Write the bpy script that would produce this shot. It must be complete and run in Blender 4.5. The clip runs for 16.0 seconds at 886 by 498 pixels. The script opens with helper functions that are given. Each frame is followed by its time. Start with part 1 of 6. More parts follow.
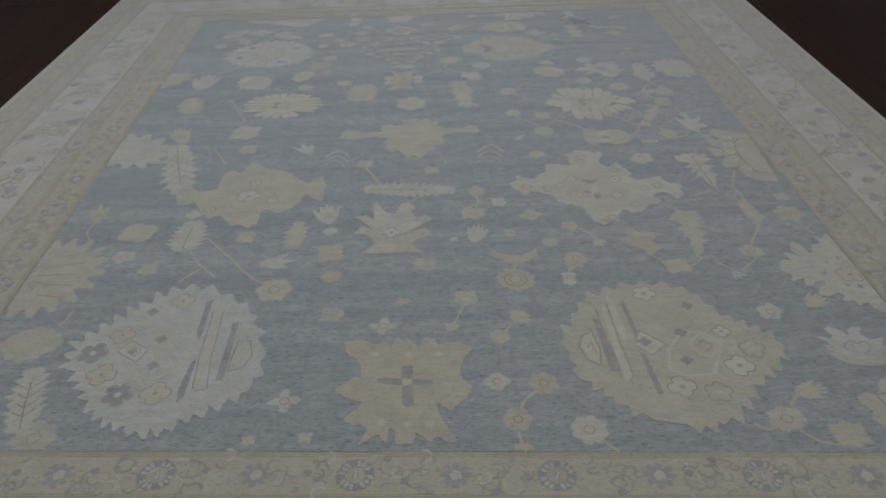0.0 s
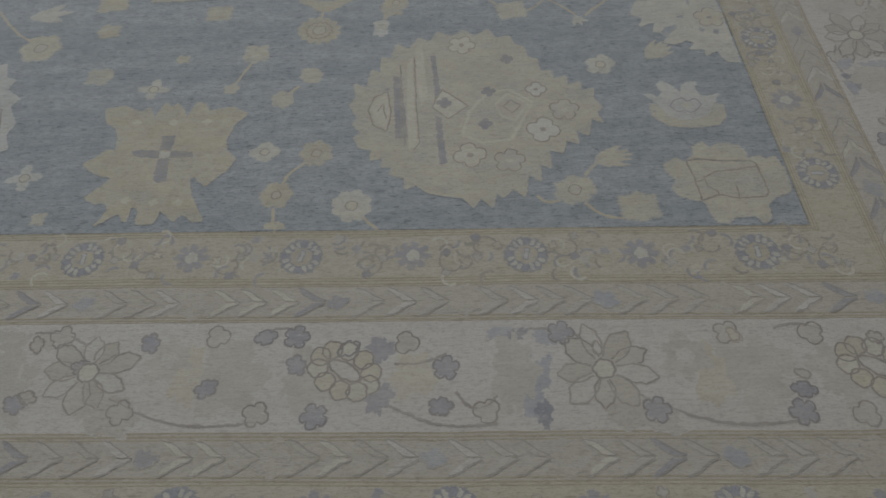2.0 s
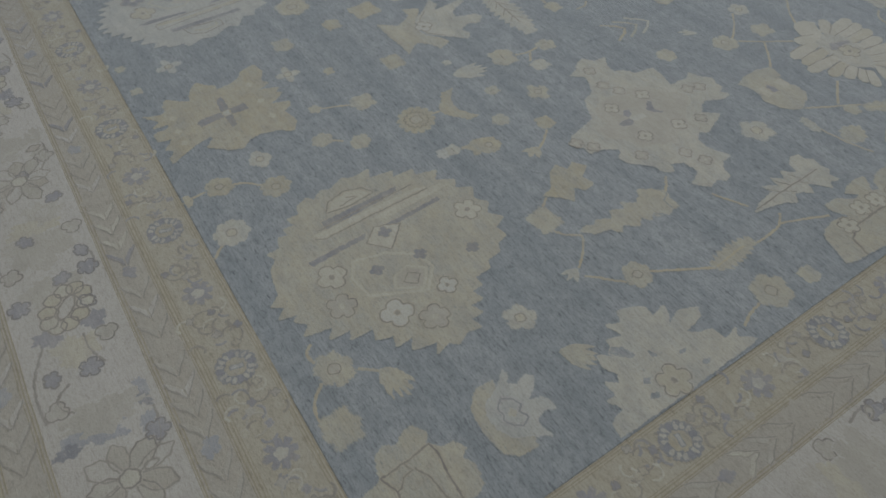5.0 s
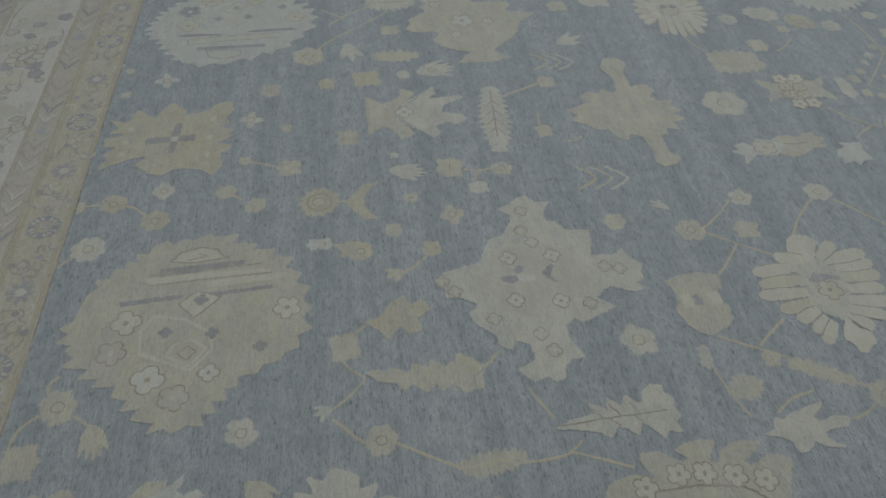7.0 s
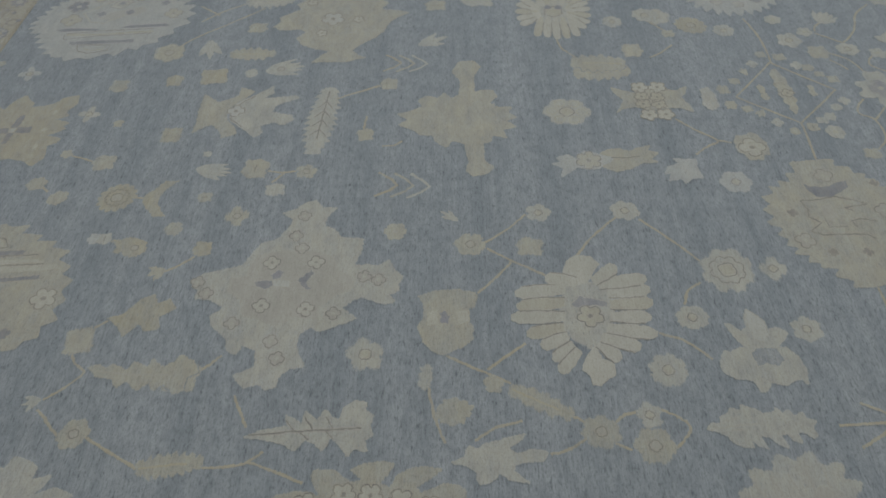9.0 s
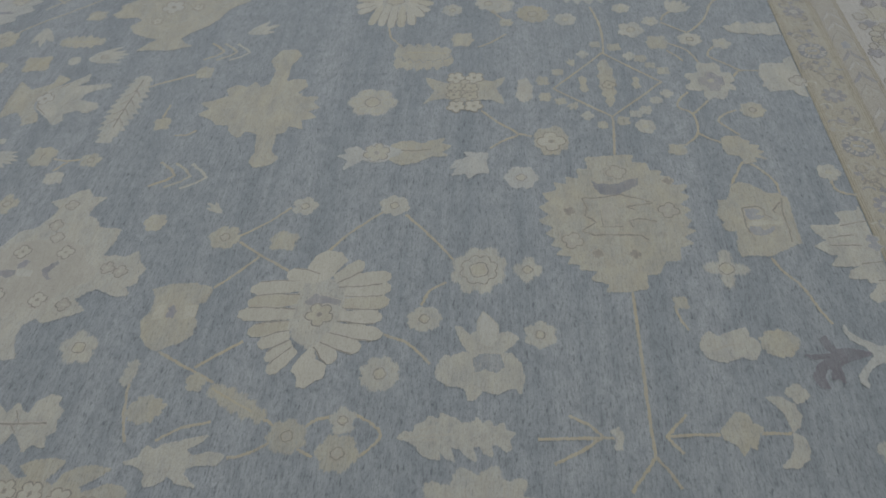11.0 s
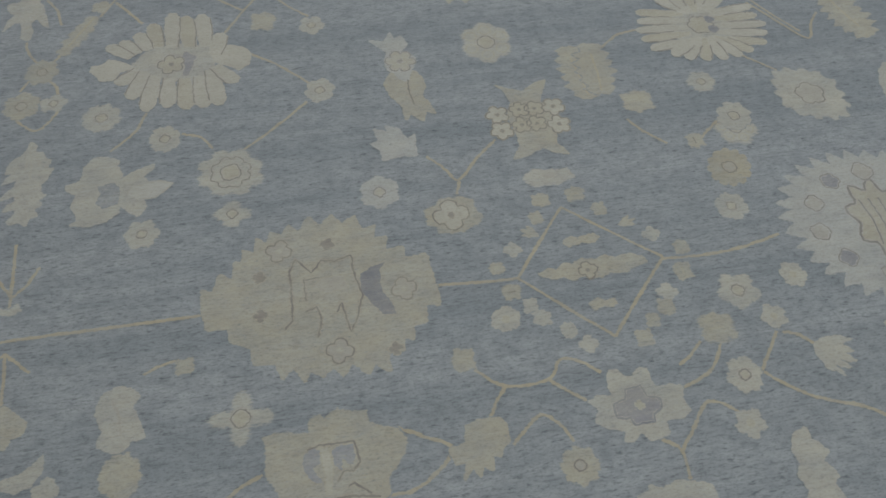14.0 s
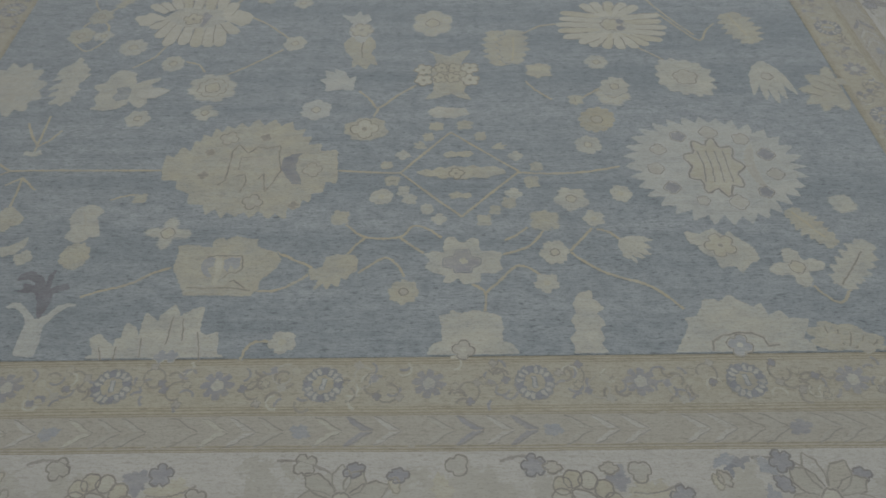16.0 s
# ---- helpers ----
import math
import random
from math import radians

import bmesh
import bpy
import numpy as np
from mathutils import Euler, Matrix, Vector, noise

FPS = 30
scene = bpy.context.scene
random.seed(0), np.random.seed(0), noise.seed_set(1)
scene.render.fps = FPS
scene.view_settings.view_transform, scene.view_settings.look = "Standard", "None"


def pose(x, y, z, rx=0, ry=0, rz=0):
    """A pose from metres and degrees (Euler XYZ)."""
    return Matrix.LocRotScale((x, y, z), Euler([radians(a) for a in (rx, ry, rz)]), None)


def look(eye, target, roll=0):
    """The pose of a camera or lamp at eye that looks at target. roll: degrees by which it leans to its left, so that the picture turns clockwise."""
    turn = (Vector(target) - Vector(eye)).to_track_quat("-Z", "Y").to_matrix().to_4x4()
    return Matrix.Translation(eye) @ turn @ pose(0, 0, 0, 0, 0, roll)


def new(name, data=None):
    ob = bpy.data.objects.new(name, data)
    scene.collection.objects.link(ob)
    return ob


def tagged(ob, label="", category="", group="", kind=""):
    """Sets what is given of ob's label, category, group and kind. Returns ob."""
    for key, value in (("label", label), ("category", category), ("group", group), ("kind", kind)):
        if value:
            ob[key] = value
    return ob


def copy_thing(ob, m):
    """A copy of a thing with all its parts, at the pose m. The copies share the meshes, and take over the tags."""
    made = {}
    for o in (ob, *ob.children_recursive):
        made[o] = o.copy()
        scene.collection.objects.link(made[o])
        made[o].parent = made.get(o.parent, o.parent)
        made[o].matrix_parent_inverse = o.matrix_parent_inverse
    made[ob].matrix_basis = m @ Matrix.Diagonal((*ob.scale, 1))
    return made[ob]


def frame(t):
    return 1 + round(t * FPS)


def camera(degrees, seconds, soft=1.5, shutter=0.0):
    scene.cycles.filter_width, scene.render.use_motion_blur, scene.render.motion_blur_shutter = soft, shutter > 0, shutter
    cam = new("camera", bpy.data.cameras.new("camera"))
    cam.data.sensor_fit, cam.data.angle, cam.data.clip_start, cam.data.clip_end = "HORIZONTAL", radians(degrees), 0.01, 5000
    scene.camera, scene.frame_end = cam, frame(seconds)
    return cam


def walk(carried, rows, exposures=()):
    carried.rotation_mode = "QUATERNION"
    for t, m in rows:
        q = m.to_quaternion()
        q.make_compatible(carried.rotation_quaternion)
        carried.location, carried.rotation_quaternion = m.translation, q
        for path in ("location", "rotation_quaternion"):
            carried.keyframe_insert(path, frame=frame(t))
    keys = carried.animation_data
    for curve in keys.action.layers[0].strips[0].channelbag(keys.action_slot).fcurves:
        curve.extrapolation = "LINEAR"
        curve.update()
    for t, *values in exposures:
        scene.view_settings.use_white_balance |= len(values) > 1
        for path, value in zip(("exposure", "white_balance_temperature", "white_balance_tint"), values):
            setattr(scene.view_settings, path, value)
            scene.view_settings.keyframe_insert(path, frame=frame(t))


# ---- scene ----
cam = camera(61.5, 16.0, soft=1.7)
PATH = [
    (0, (-0.09, -1.23, 1.459), (-0.117, 0.42, 0.329), -1.8),
    (0.5, (-0.083, -1.196, 1.426), (-0.104, 0.347, 0.154), -1.3),
    (1, (0.056, -1.151, 1.385), (-0.001, 0.214, -0.076), -2.9),
    (1.5, (0.275, -1.115, 1.346), (0.17, 0.117, -0.225), -5.8),
    (2, (0.504, -1.02, 1.291), (0.436, 0.174, -0.313), -4.4),
    (2.5, (0.708, -0.942, 1.299), (0.573, 0.211, -0.33), -6.1),
    (3, (1.0, -0.89, 1.33), (0.617, 0.259, -0.262), -5.8),
    (3.2, (1.095, -0.856, 1.329), (0.636, 0.289, -0.245), -6.2),
    (5.3, (1.641, -0.072, 1.417), (0.479, 0.607, -0.062), 3.6),
    (5.5, (1.645, 0.028, 1.438), (0.463, 0.665, -0.045), 5.3),
    (6, (1.656, 0.247, 1.497), (0.387, 0.755, 0.037), 4.3),
    (6.5, (1.71, 0.562, 1.558), (0.393, 0.853, 0.082), 3.5),
    (7, (1.747, 0.807, 1.575), (0.413, 1.032, 0.101), 3.2),
    (7.5, (1.748, 1.031, 1.599), (0.422, 1.165, 0.108), 2.5),
    (8, (1.743, 1.245, 1.614), (0.414, 1.316, 0.121), 0.8),
    (8.5, (1.757, 1.527, 1.619), (0.434, 1.517, 0.118), -0.9),
    (9, (1.751, 1.75, 1.616), (0.431, 1.713, 0.115), -2.0),
    (9.2, (1.727, 1.825, 1.612), (0.418, 1.774, 0.1), -2.4),
    (11.3, (1.646, 2.697, 1.453), (0.345, 2.502, -0.054), -5.0),
    (11.5, (1.579, 2.789, 1.399), (0.306, 2.571, -0.128), -4.6),
    (12, (1.306, 3.037, 1.433), (0.208, 2.773, -0.218), -0.8),
    (12.5, (1.029, 3.325, 1.439), (0.016, 2.789, -0.201), -0.9),
    (13, (0.734, 3.509, 1.421), (-0.05, 2.695, -0.229), -5.1),
    (13.5, (0.407, 3.587, 1.447), (-0.086, 2.653, -0.252), -2.7),
    (14, (0.148, 3.706, 1.436), (-0.074, 2.634, -0.238), 2.6),
    (14.5, (-0.072, 3.866, 1.446), (-0.123, 2.757, -0.217), 1.5),
    (15, (-0.123, 4.069, 1.455), (-0.172, 2.886, -0.157), 1.7),
    (15.5, (-0.207, 4.277, 1.483), (-0.239, 3.04, -0.089), 0.1),
    (16, (-0.342, 4.455, 1.497), (-0.318, 3.155, -0.022), -0.8),
]
# seconds, stops, kelvin, tint: the film is a little pinker at its start and brighter past the far corner
EXPOSURES = [(0.0, 0.03, 6600, 13), (3.2, 0.0, 6600, 12), (5.5, 0.06, 6500, 10), (7.0, 0.08, 6500, 8), (9.0, 0.1, 6500, 10), (11.5, 0.22, 6500, 12), (13.0, 0.17, 6600, 9), (14.5, 0.2, 6550, 11), (16.0, 0.14, 6600, 10)]
walk(cam, [(t, look(eye, target, roll)) for t, eye, target, roll in PATH], EXPOSURES)

# ---- world and area lights; the lights are unseen, added for even brightness
world = bpy.data.worlds.new("world")
scene.world = world
world.use_nodes = True
wn = world.node_tree.nodes
sky = wn.new("ShaderNodeTexSky")
sky.sky_type, sky.sun_disc = "NISHITA", False
sky.sun_elevation, sky.sun_rotation = radians(35), radians(-40)
wn["Background"].inputs["Strength"].default_value = 0.08
world.node_tree.links.new(sky.outputs[0], wn["Background"].inputs["Color"])


def window_light(m, w, h, watts, colour):
    lamp = bpy.data.lights.new("window_light", "AREA")
    lamp.shape, lamp.size, lamp.size_y, lamp.energy, lamp.color = "RECTANGLE", w, h, watts, colour
    ob = new("window_light", lamp)
    ob.matrix_world = m
    return ob


# no source is known: one added lamp overhead, two in wall openings
window_light(look((-0.2, 1.4, 3.18), (-0.2, 1.4, 0.0)), 4.2, 7.2, 92, (0.97, 0.985, 1.0))
window_light(look((-0.6, 6.36, 1.75), (-0.6, 4.5, 1.0)), 2.8, 1.5, 22, (0.93, 0.97, 1.0))
window_light(look((-3.86, 2.2, 1.75), (-2.0, 2.2, 1.0)), 2.6, 1.5, 17, (0.93, 0.97, 1.0))


# ---- materials
def nodes_of(name):
    mat = bpy.data.materials.new(name)
    mat.use_nodes = True
    nt = mat.node_tree
    return mat, nt, nt.nodes["Principled BSDF"]


def noise_at(nt, scale, detail=3.0, rough=0.55, factor=1.0):
    """Noise over the place itself, stretched by scale along x, y, z."""
    geo = nt.nodes.new("ShaderNodeNewGeometry")
    mp = nt.nodes.new("ShaderNodeMapping")
    mp.inputs["Scale"].default_value = scale
    tex = nt.nodes.new("ShaderNodeTexNoise")
    tex.inputs["Scale"].default_value = factor
    tex.inputs["Detail"].default_value = detail
    tex.inputs["Roughness"].default_value = rough
    nt.links.new(geo.outputs["Position"], mp.inputs["Vector"])
    nt.links.new(mp.outputs["Vector"], tex.inputs["Vector"])
    return tex.outputs["Fac"]


def ramp(nt, value, lo, hi, a, b):
    r = nt.nodes.new("ShaderNodeMapRange")
    r.inputs["From Min"].default_value, r.inputs["From Max"].default_value = lo, hi
    r.inputs["To Min"].default_value, r.inputs["To Max"].default_value = a, b
    nt.links.new(value, r.inputs["Value"])
    return r.outputs["Result"]


def mix(nt, fac, a, b, mode="MIX"):
    m = nt.nodes.new("ShaderNodeMix")
    m.data_type, m.blend_type = "RGBA", mode
    for sock, value in ((m.inputs[0], fac), (m.inputs[6], a), (m.inputs[7], b)):
        if hasattr(value, "is_linked"):
            nt.links.new(value, sock)
        else:
            sock.default_value = value if isinstance(value, float) else (*value, 1.0)
    return m.outputs[2]


def pile(nt, base, worn, dark, streak=0.35, speck=0.3, abrash=0.5, ground=False):
    """Colour of hand-knotted pile: rows of knots along x, uneven dye in bands, faded patches and dark specks."""
    bands = ramp(nt, noise_at(nt, (0.45, 8.0, 1.0), 5.0, 0.6), 0.36, 0.64, 0.0, abrash)
    patch = ramp(nt, noise_at(nt, (2.6, 3.4, 1.0), 3.0), 0.4, 0.7, 0.0, 0.5)
    rows = ramp(nt, noise_at(nt, (48.0, 190.0, 1.0), 5.0, 0.7), 0.5, 0.68, 0.0, streak)
    knots = ramp(nt, noise_at(nt, (150.0, 260.0, 1.0), 3.0, 0.65), 0.52, 0.72, 0.0, speck)
    colour = mix(nt, bands, base, worn)
    colour = mix(nt, patch, colour, tuple(0.5 * (a + b) for a, b in zip(worn, base)))
    if not ground:
        cloud = ramp(nt, noise_at(nt, (6.0, 9.0, 1.0), 3.0, 0.55), 0.42, 0.66, 0.0, 0.7)
        colour = mix(nt, cloud, colour, tuple(0.86 * c for c in base))
    mottle = ramp(nt, noise_at(nt, (16.0, 26.0, 1.0), 4.0, 0.6), 0.42, 0.62, 0.0, 0.42 if ground else 0.5)
    colour = mix(nt, mottle, colour, tuple(0.62 * a + 0.38 * b for a, b in zip(base, dark)))
    # single weft rows dyed a little lighter or darker
    weft = ramp(nt, noise_at(nt, (4.0, 85.0, 1.0), 4.0, 0.65), 0.5, 0.68, 0.0, 0.28)
    colour = mix(nt, weft, colour, tuple(0.45 * a + 0.55 * b for a, b in zip(base, dark)))
    pale = ramp(nt, noise_at(nt, (5.0, 70.0, 3.0), 4.0, 0.65), 0.52, 0.7, 0.0, 0.28)
    colour = mix(nt, pale, colour, tuple(1.14 * c for c in worn))
    blotch = ramp(nt, noise_at(nt, (38.0, 62.0, 2.0), 3.0, 0.6), 0.48, 0.68, 0.0, 0.28 if ground else 0.2)
    colour = mix(nt, blotch, colour, tuple(0.4 * a + 0.6 * b for a, b in zip(base, dark)))
    colour = mix(nt, rows, colour, dark)
    colour = mix(nt, knots, colour, tuple(0.8 * c for c in dark))
    if ground:
        dash = ramp(nt, noise_at(nt, (34.0, 120.0, 5.0), 3.0, 0.6), 0.6, 0.7, 0.0, 0.7)
        colour = mix(nt, dash, colour, dark)
    return colour


SPEC, MINGLED = {}, {}


def wool(name, *spec, under=None, **more):
    """Wool pile. With the wool under it, the knots of the two mingle along the motif's edge and where the motif is worn."""
    mat, nt, bsdf = nodes_of(name)
    SPEC[mat.name] = (spec, more)
    colour = pile(nt, *spec, **more)
    if under:
        attr = nt.nodes.new("ShaderNodeAttribute")
        attr.attribute_name = "edge"
        mingle = nt.nodes.new("ShaderNodeMath")
        mingle.operation = "ADD"
        nt.links.new(attr.outputs["Fac"], mingle.inputs[0])
        nt.links.new(ramp(nt, noise_at(nt, (70.0, 190.0, 1.0), 4.0, 0.7), 0.3, 0.7, -0.62, 0.62), mingle.inputs[1])
        worn = nt.nodes.new("ShaderNodeMath")
        worn.operation = "MULTIPLY"
        nt.links.new(ramp(nt, mingle.outputs[0], 0.22, 0.78, 0.0, 1.0), worn.inputs[0])
        nt.links.new(ramp(nt, noise_at(nt, (9.0, 16.0, 4.0), 7.0, 0.74), 0.38, 0.66, 1.0, 0.56), worn.inputs[1])
        spec2, more2 = SPEC[under]
        colour = mix(nt, worn.outputs[0], pile(nt, *spec2, **more2), colour)
    nt.links.new(colour, bsdf.inputs["Base Color"])
    bsdf.inputs["Roughness"].default_value = 0.85
    bsdf.inputs["Specular IOR Level"].default_value = 0.25
    bsdf.inputs["Sheen Weight"].default_value = 0.9
    bsdf.inputs["Sheen Roughness"].default_value = 0.35
    bsdf.inputs["Sheen Tint"].default_value = (0.9, 0.95, 1.0, 1.0)
    bump = nt.nodes.new("ShaderNodeBump")
    bump.inputs["Strength"].default_value, bump.inputs["Distance"].default_value = 0.5, 0.002
    nt.links.new(noise_at(nt, (150.0, 420.0, 1.0), 3.0, 0.6), bump.inputs["Height"])
    nt.links.new(bump.outputs["Normal"], bsdf.inputs["Normal"])
    return mat


def over(material, under):
    """The wool as it lies in a surface of another wool."""
    top, low = material.name.split(" on ")[0], under.name.split(" on ")[0]
    if top == low:
        return bpy.data.materials[low]
    if (top, low) not in MINGLED:
        spec, more = SPEC[top]
        MINGLED[top, low] = wool(top + " on " + low, *spec, under=low, **more)
    return MINGLED[top, low]


def bed(x, y):
    """The wool that the rug has at a place, under its motifs."""
    d = 0.0
    for i in range(4):
        a, b = corner(i, 0.0), corner(i + 1, 0.0)
        t = (b - a).normalized()
        d = max(d, (Vector((x, y)) - a).dot(Vector((t.y, -t.x))))
    for limit, mat in ((0.001, BLUE), (0.142, BAND_GOLD), (0.230, BAND_TAN), (0.473, BAND_PALE), (0.562, BAND_TAN)):
        if d < limit:
            return mat
    return BAND_GOLD


BLUE = wool("blue_wool", (0.242, 0.266, 0.264), (0.336, 0.354, 0.342), (0.10, 0.113, 0.117), 0.62, 0.5, 0.95, True)
W = wool("pale_wool", (0.442, 0.44, 0.382), (0.408, 0.405, 0.355), (0.27, 0.262, 0.225), 0.4, 0.42, 0.8)
C = wool("cream_wool", (0.446, 0.432, 0.35), (0.41, 0.397, 0.33), (0.26, 0.243, 0.195), 0.4, 0.42, 0.8)
T = wool("tan_wool", (0.42, 0.398, 0.303), (0.388, 0.371, 0.292), (0.24, 0.215, 0.16), 0.4, 0.42, 0.8)
G = wool("gold_wool", (0.405, 0.376, 0.272), (0.382, 0.36, 0.272), (0.25, 0.212, 0.14), 0.42, 0.42, 0.8)
P = wool("mauve_wool", (0.222, 0.229, 0.232), (0.262, 0.265, 0.26), (0.17, 0.172, 0.174), 0.5, 0.5)
MAUVE = wool("pale_mauve_wool", (0.25, 0.253, 0.254), (0.295, 0.295, 0.286), (0.2, 0.198, 0.198), 0.5, 0.5, 0.9)
LINE = wool("brown_line_wool", (0.218, 0.204, 0.176), (0.275, 0.256, 0.218), (0.17, 0.155, 0.135), 0.5, 0.5)
STRIPE = wool("ochre_line_wool", (0.30, 0.27, 0.188), (0.345, 0.315, 0.235), (0.2, 0.175, 0.12), 0.5, 0.5, ground=True)
BAND_GOLD = wool("gold_border_wool", (0.378, 0.354, 0.266), (0.362, 0.345, 0.28), (0.235, 0.214, 0.16), 0.6, 0.5, 0.9, ground=True)
BAND_TAN = wool("tan_border_wool", (0.372, 0.35, 0.285), (0.345, 0.33, 0.278), (0.245, 0.23, 0.185), 0.6, 0.5, 0.9, ground=True)
BAND_PALE = wool("pale_border_wool", (0.435, 0.42, 0.372), (0.385, 0.37, 0.318), (0.28, 0.268, 0.228), 0.6, 0.5, 0.9, ground=True)
SKYB = wool("soft_blue_wool", (0.285, 0.298, 0.298), (0.335, 0.34, 0.326), (0.2, 0.213, 0.22), 0.5, 0.5, 0.9)
OLIVE = wool("olive_wool", (0.372, 0.358, 0.298), (0.385, 0.37, 0.315), (0.265, 0.252, 0.205), 0.5, 0.45, 0.8)


def timber(name):
    mat, nt, bsdf = nodes_of(name)
    info = nt.nodes.new("ShaderNodeObjectInfo")
    grain = ramp(nt, noise_at(nt, (3.0, 60.0, 3.0), 5.0, 0.6), 0.3, 0.7, 0.0, 1.0)
    cloud = ramp(nt, noise_at(nt, (1.5, 2.0, 1.0), 3.0), 0.3, 0.7, 0.0, 0.8)
    colour = mix(nt, grain, (0.011, 0.005, 0.003), (0.026, 0.010, 0.005))
    colour = mix(nt, cloud, colour, (0.017, 0.008, 0.005))
    tone = ramp(nt, info.outputs["Random"], 0.0, 1.0, 0.0, 0.5)
    colour = mix(nt, tone, colour, (0.03, 0.012, 0.006))
    nt.links.new(colour, bsdf.inputs["Base Color"])
    bsdf.inputs["Roughness"].default_value = 0.5
    bsdf.inputs["Specular IOR Level"].default_value = 0.08
    bump = nt.nodes.new("ShaderNodeBump")
    bump.inputs["Strength"].default_value, bump.inputs["Distance"].default_value = 0.2, 0.001
    nt.links.new(grain, bump.inputs["Height"])
    nt.links.new(bump.outputs["Normal"], bsdf.inputs["Normal"])
    return mat


def plaster(name, base):
    mat, nt, bsdf = nodes_of(name)
    fac = ramp(nt, noise_at(nt, (1.2, 1.2, 1.2), 4.0), 0.3, 0.7, 0.0, 1.0)
    nt.links.new(mix(nt, fac, base, tuple(0.93 * c for c in base)), bsdf.inputs["Base Color"])
    bsdf.inputs["Roughness"].default_value = 0.9
    return mat


TIMBER = timber("dark_stained_wood")
WALL = plaster("painted_plaster", (0.62, 0.61, 0.58))
CEIL = plaster("ceiling_paint", (0.75, 0.75, 0.73))
TRIM = plaster("trim_paint", (0.7, 0.7, 0.68))


# ---- helpers for meshes
def part(name, bm, material, parent, label="", m=None):
    me = bpy.data.meshes.new(name)
    bm.to_mesh(me)
    bm.free()
    me.materials.append(material)
    ob = new(name, me)
    if parent is not None:
        ob.parent = parent
    if m is not None:
        ob.matrix_basis = m
    return tagged(ob, label) if label else ob


def box(bm, x0, x1, y0, y1, z0, z1):
    vs = [bm.verts.new((x, y, z)) for z in (z0, z1) for x, y in ((x0, y0), (x1, y0), (x1, y1), (x0, y1))]
    for f in ((3, 2, 1, 0), (4, 5, 6, 7), (0, 1, 5, 4), (1, 2, 6, 5), (2, 3, 7, 6), (3, 0, 4, 7)):
        bm.faces.new([vs[i] for i in f])


def simple(pts):
    """Whether no two sides of the outline cross."""
    p = np.array(pts)
    q = np.roll(p, -1, axis=0)
    d = q - p
    n = len(p)

    def side(o, v, x):
        return v[:, None, 0] * (x[None, :, 1] - o[:, None, 1]) - v[:, None, 1] * (x[None, :, 0] - o[:, None, 0])

    a = side(p, d, p) * side(p, d, q) < 0
    cross = a & a.T
    return not cross.any() if n > 3 else True


def slab(bm, pts, low, high, rim=0.0):
    """A flat piece of pile with the outline pts. With a rim, its edge sinks softly into the pile round it."""
    if sum(a[0] * b[1] - b[0] * a[1] for a, b in zip(pts, pts[1:] + pts[:1])) < 0:
        pts = pts[::-1]
    n = len(pts)
    edge = bm.verts.layers.float.get("edge") or bm.verts.layers.float.new("edge")
    ways = []
    for i in range(n):
        dx, dy = pts[(i + 1) % n][0] - pts[i - 1][0], pts[(i + 1) % n][1] - pts[i - 1][1]
        d = math.hypot(dx, dy) or 1.0
        ways.append((dy / d, -dx / d))
    inner = pts
    for share in (0.9, 0.5, 0.25):
        trial = [(x - share * rim * u, y - share * rim * v) for (x, y), (u, v) in zip(pts, ways)]
        if rim and simple(trial):
            inner = trial
            break
    outer = [(x + 0.45 * rim * u, y + 0.45 * rim * v) for (x, y), (u, v) in zip(pts, ways)]
    top = [bm.verts.new((x, y, high)) for x, y in inner]
    foot = [bm.verts.new((x, y, low)) for x, y in outer]
    for v in top:
        v[edge] = 1.0
    bm.faces.new(top)
    for i in range(n):
        j = (i + 1) % n
        bm.faces.new((top[i], foot[i], foot[j], top[j]))


def strip(bm, pts, width, low, high, closed=False):
    """A knotted line along pts, with soft edges."""
    n = len(pts)
    edge = bm.verts.layers.float.get("edge") or bm.verts.layers.float.new("edge")
    rows = []
    for i, (x, y) in enumerate(pts):
        a = pts[(i - 1) % n] if closed or i else pts[i]
        b = pts[(i + 1) % n] if closed or i < n - 1 else pts[i]
        dx, dy = b[0] - a[0], b[1] - a[1]
        d = math.hypot(dx, dy) or 1.0
        w = 0.72 * width * random.uniform(0.75, 1.2)
        ox, oy = -dy / d * w, dx / d * w
        rows.append([bm.verts.new(p) for p in ((x - ox, y - oy, low), (x, y, high), (x + ox, y + oy, low))])
        rows[-1][1][edge] = 1.75
    for i in range(n if closed else n - 1):
        a, b = rows[i], rows[(i + 1) % n]
        for k in range(2):
            bm.faces.new((a[k], b[k], b[k + 1], a[k + 1]))


def smooth_line(ctrl, steps=6):
    """A curve through the control points."""
    out = []
    n = len(ctrl)
    for i in range(n - 1):
        p0, p1, p2, p3 = (Vector((*ctrl[max(0, min(n - 1, i + k))], 0)) for k in (-1, 0, 1, 2))
        for s in range(steps):
            t = s / steps
            q = 0.5 * (2 * p1 + (p2 - p0) * t + (2 * p0 - 5 * p1 + 4 * p2 - p3) * t * t + (3 * p1 - p0 - 3 * p2 + p3) * t ** 3)
            out.append((q.x + random.uniform(-0.0012, 0.0012), q.y + random.uniform(-0.0012, 0.0012)))
    out.append(tuple(ctrl[-1]))
    return out


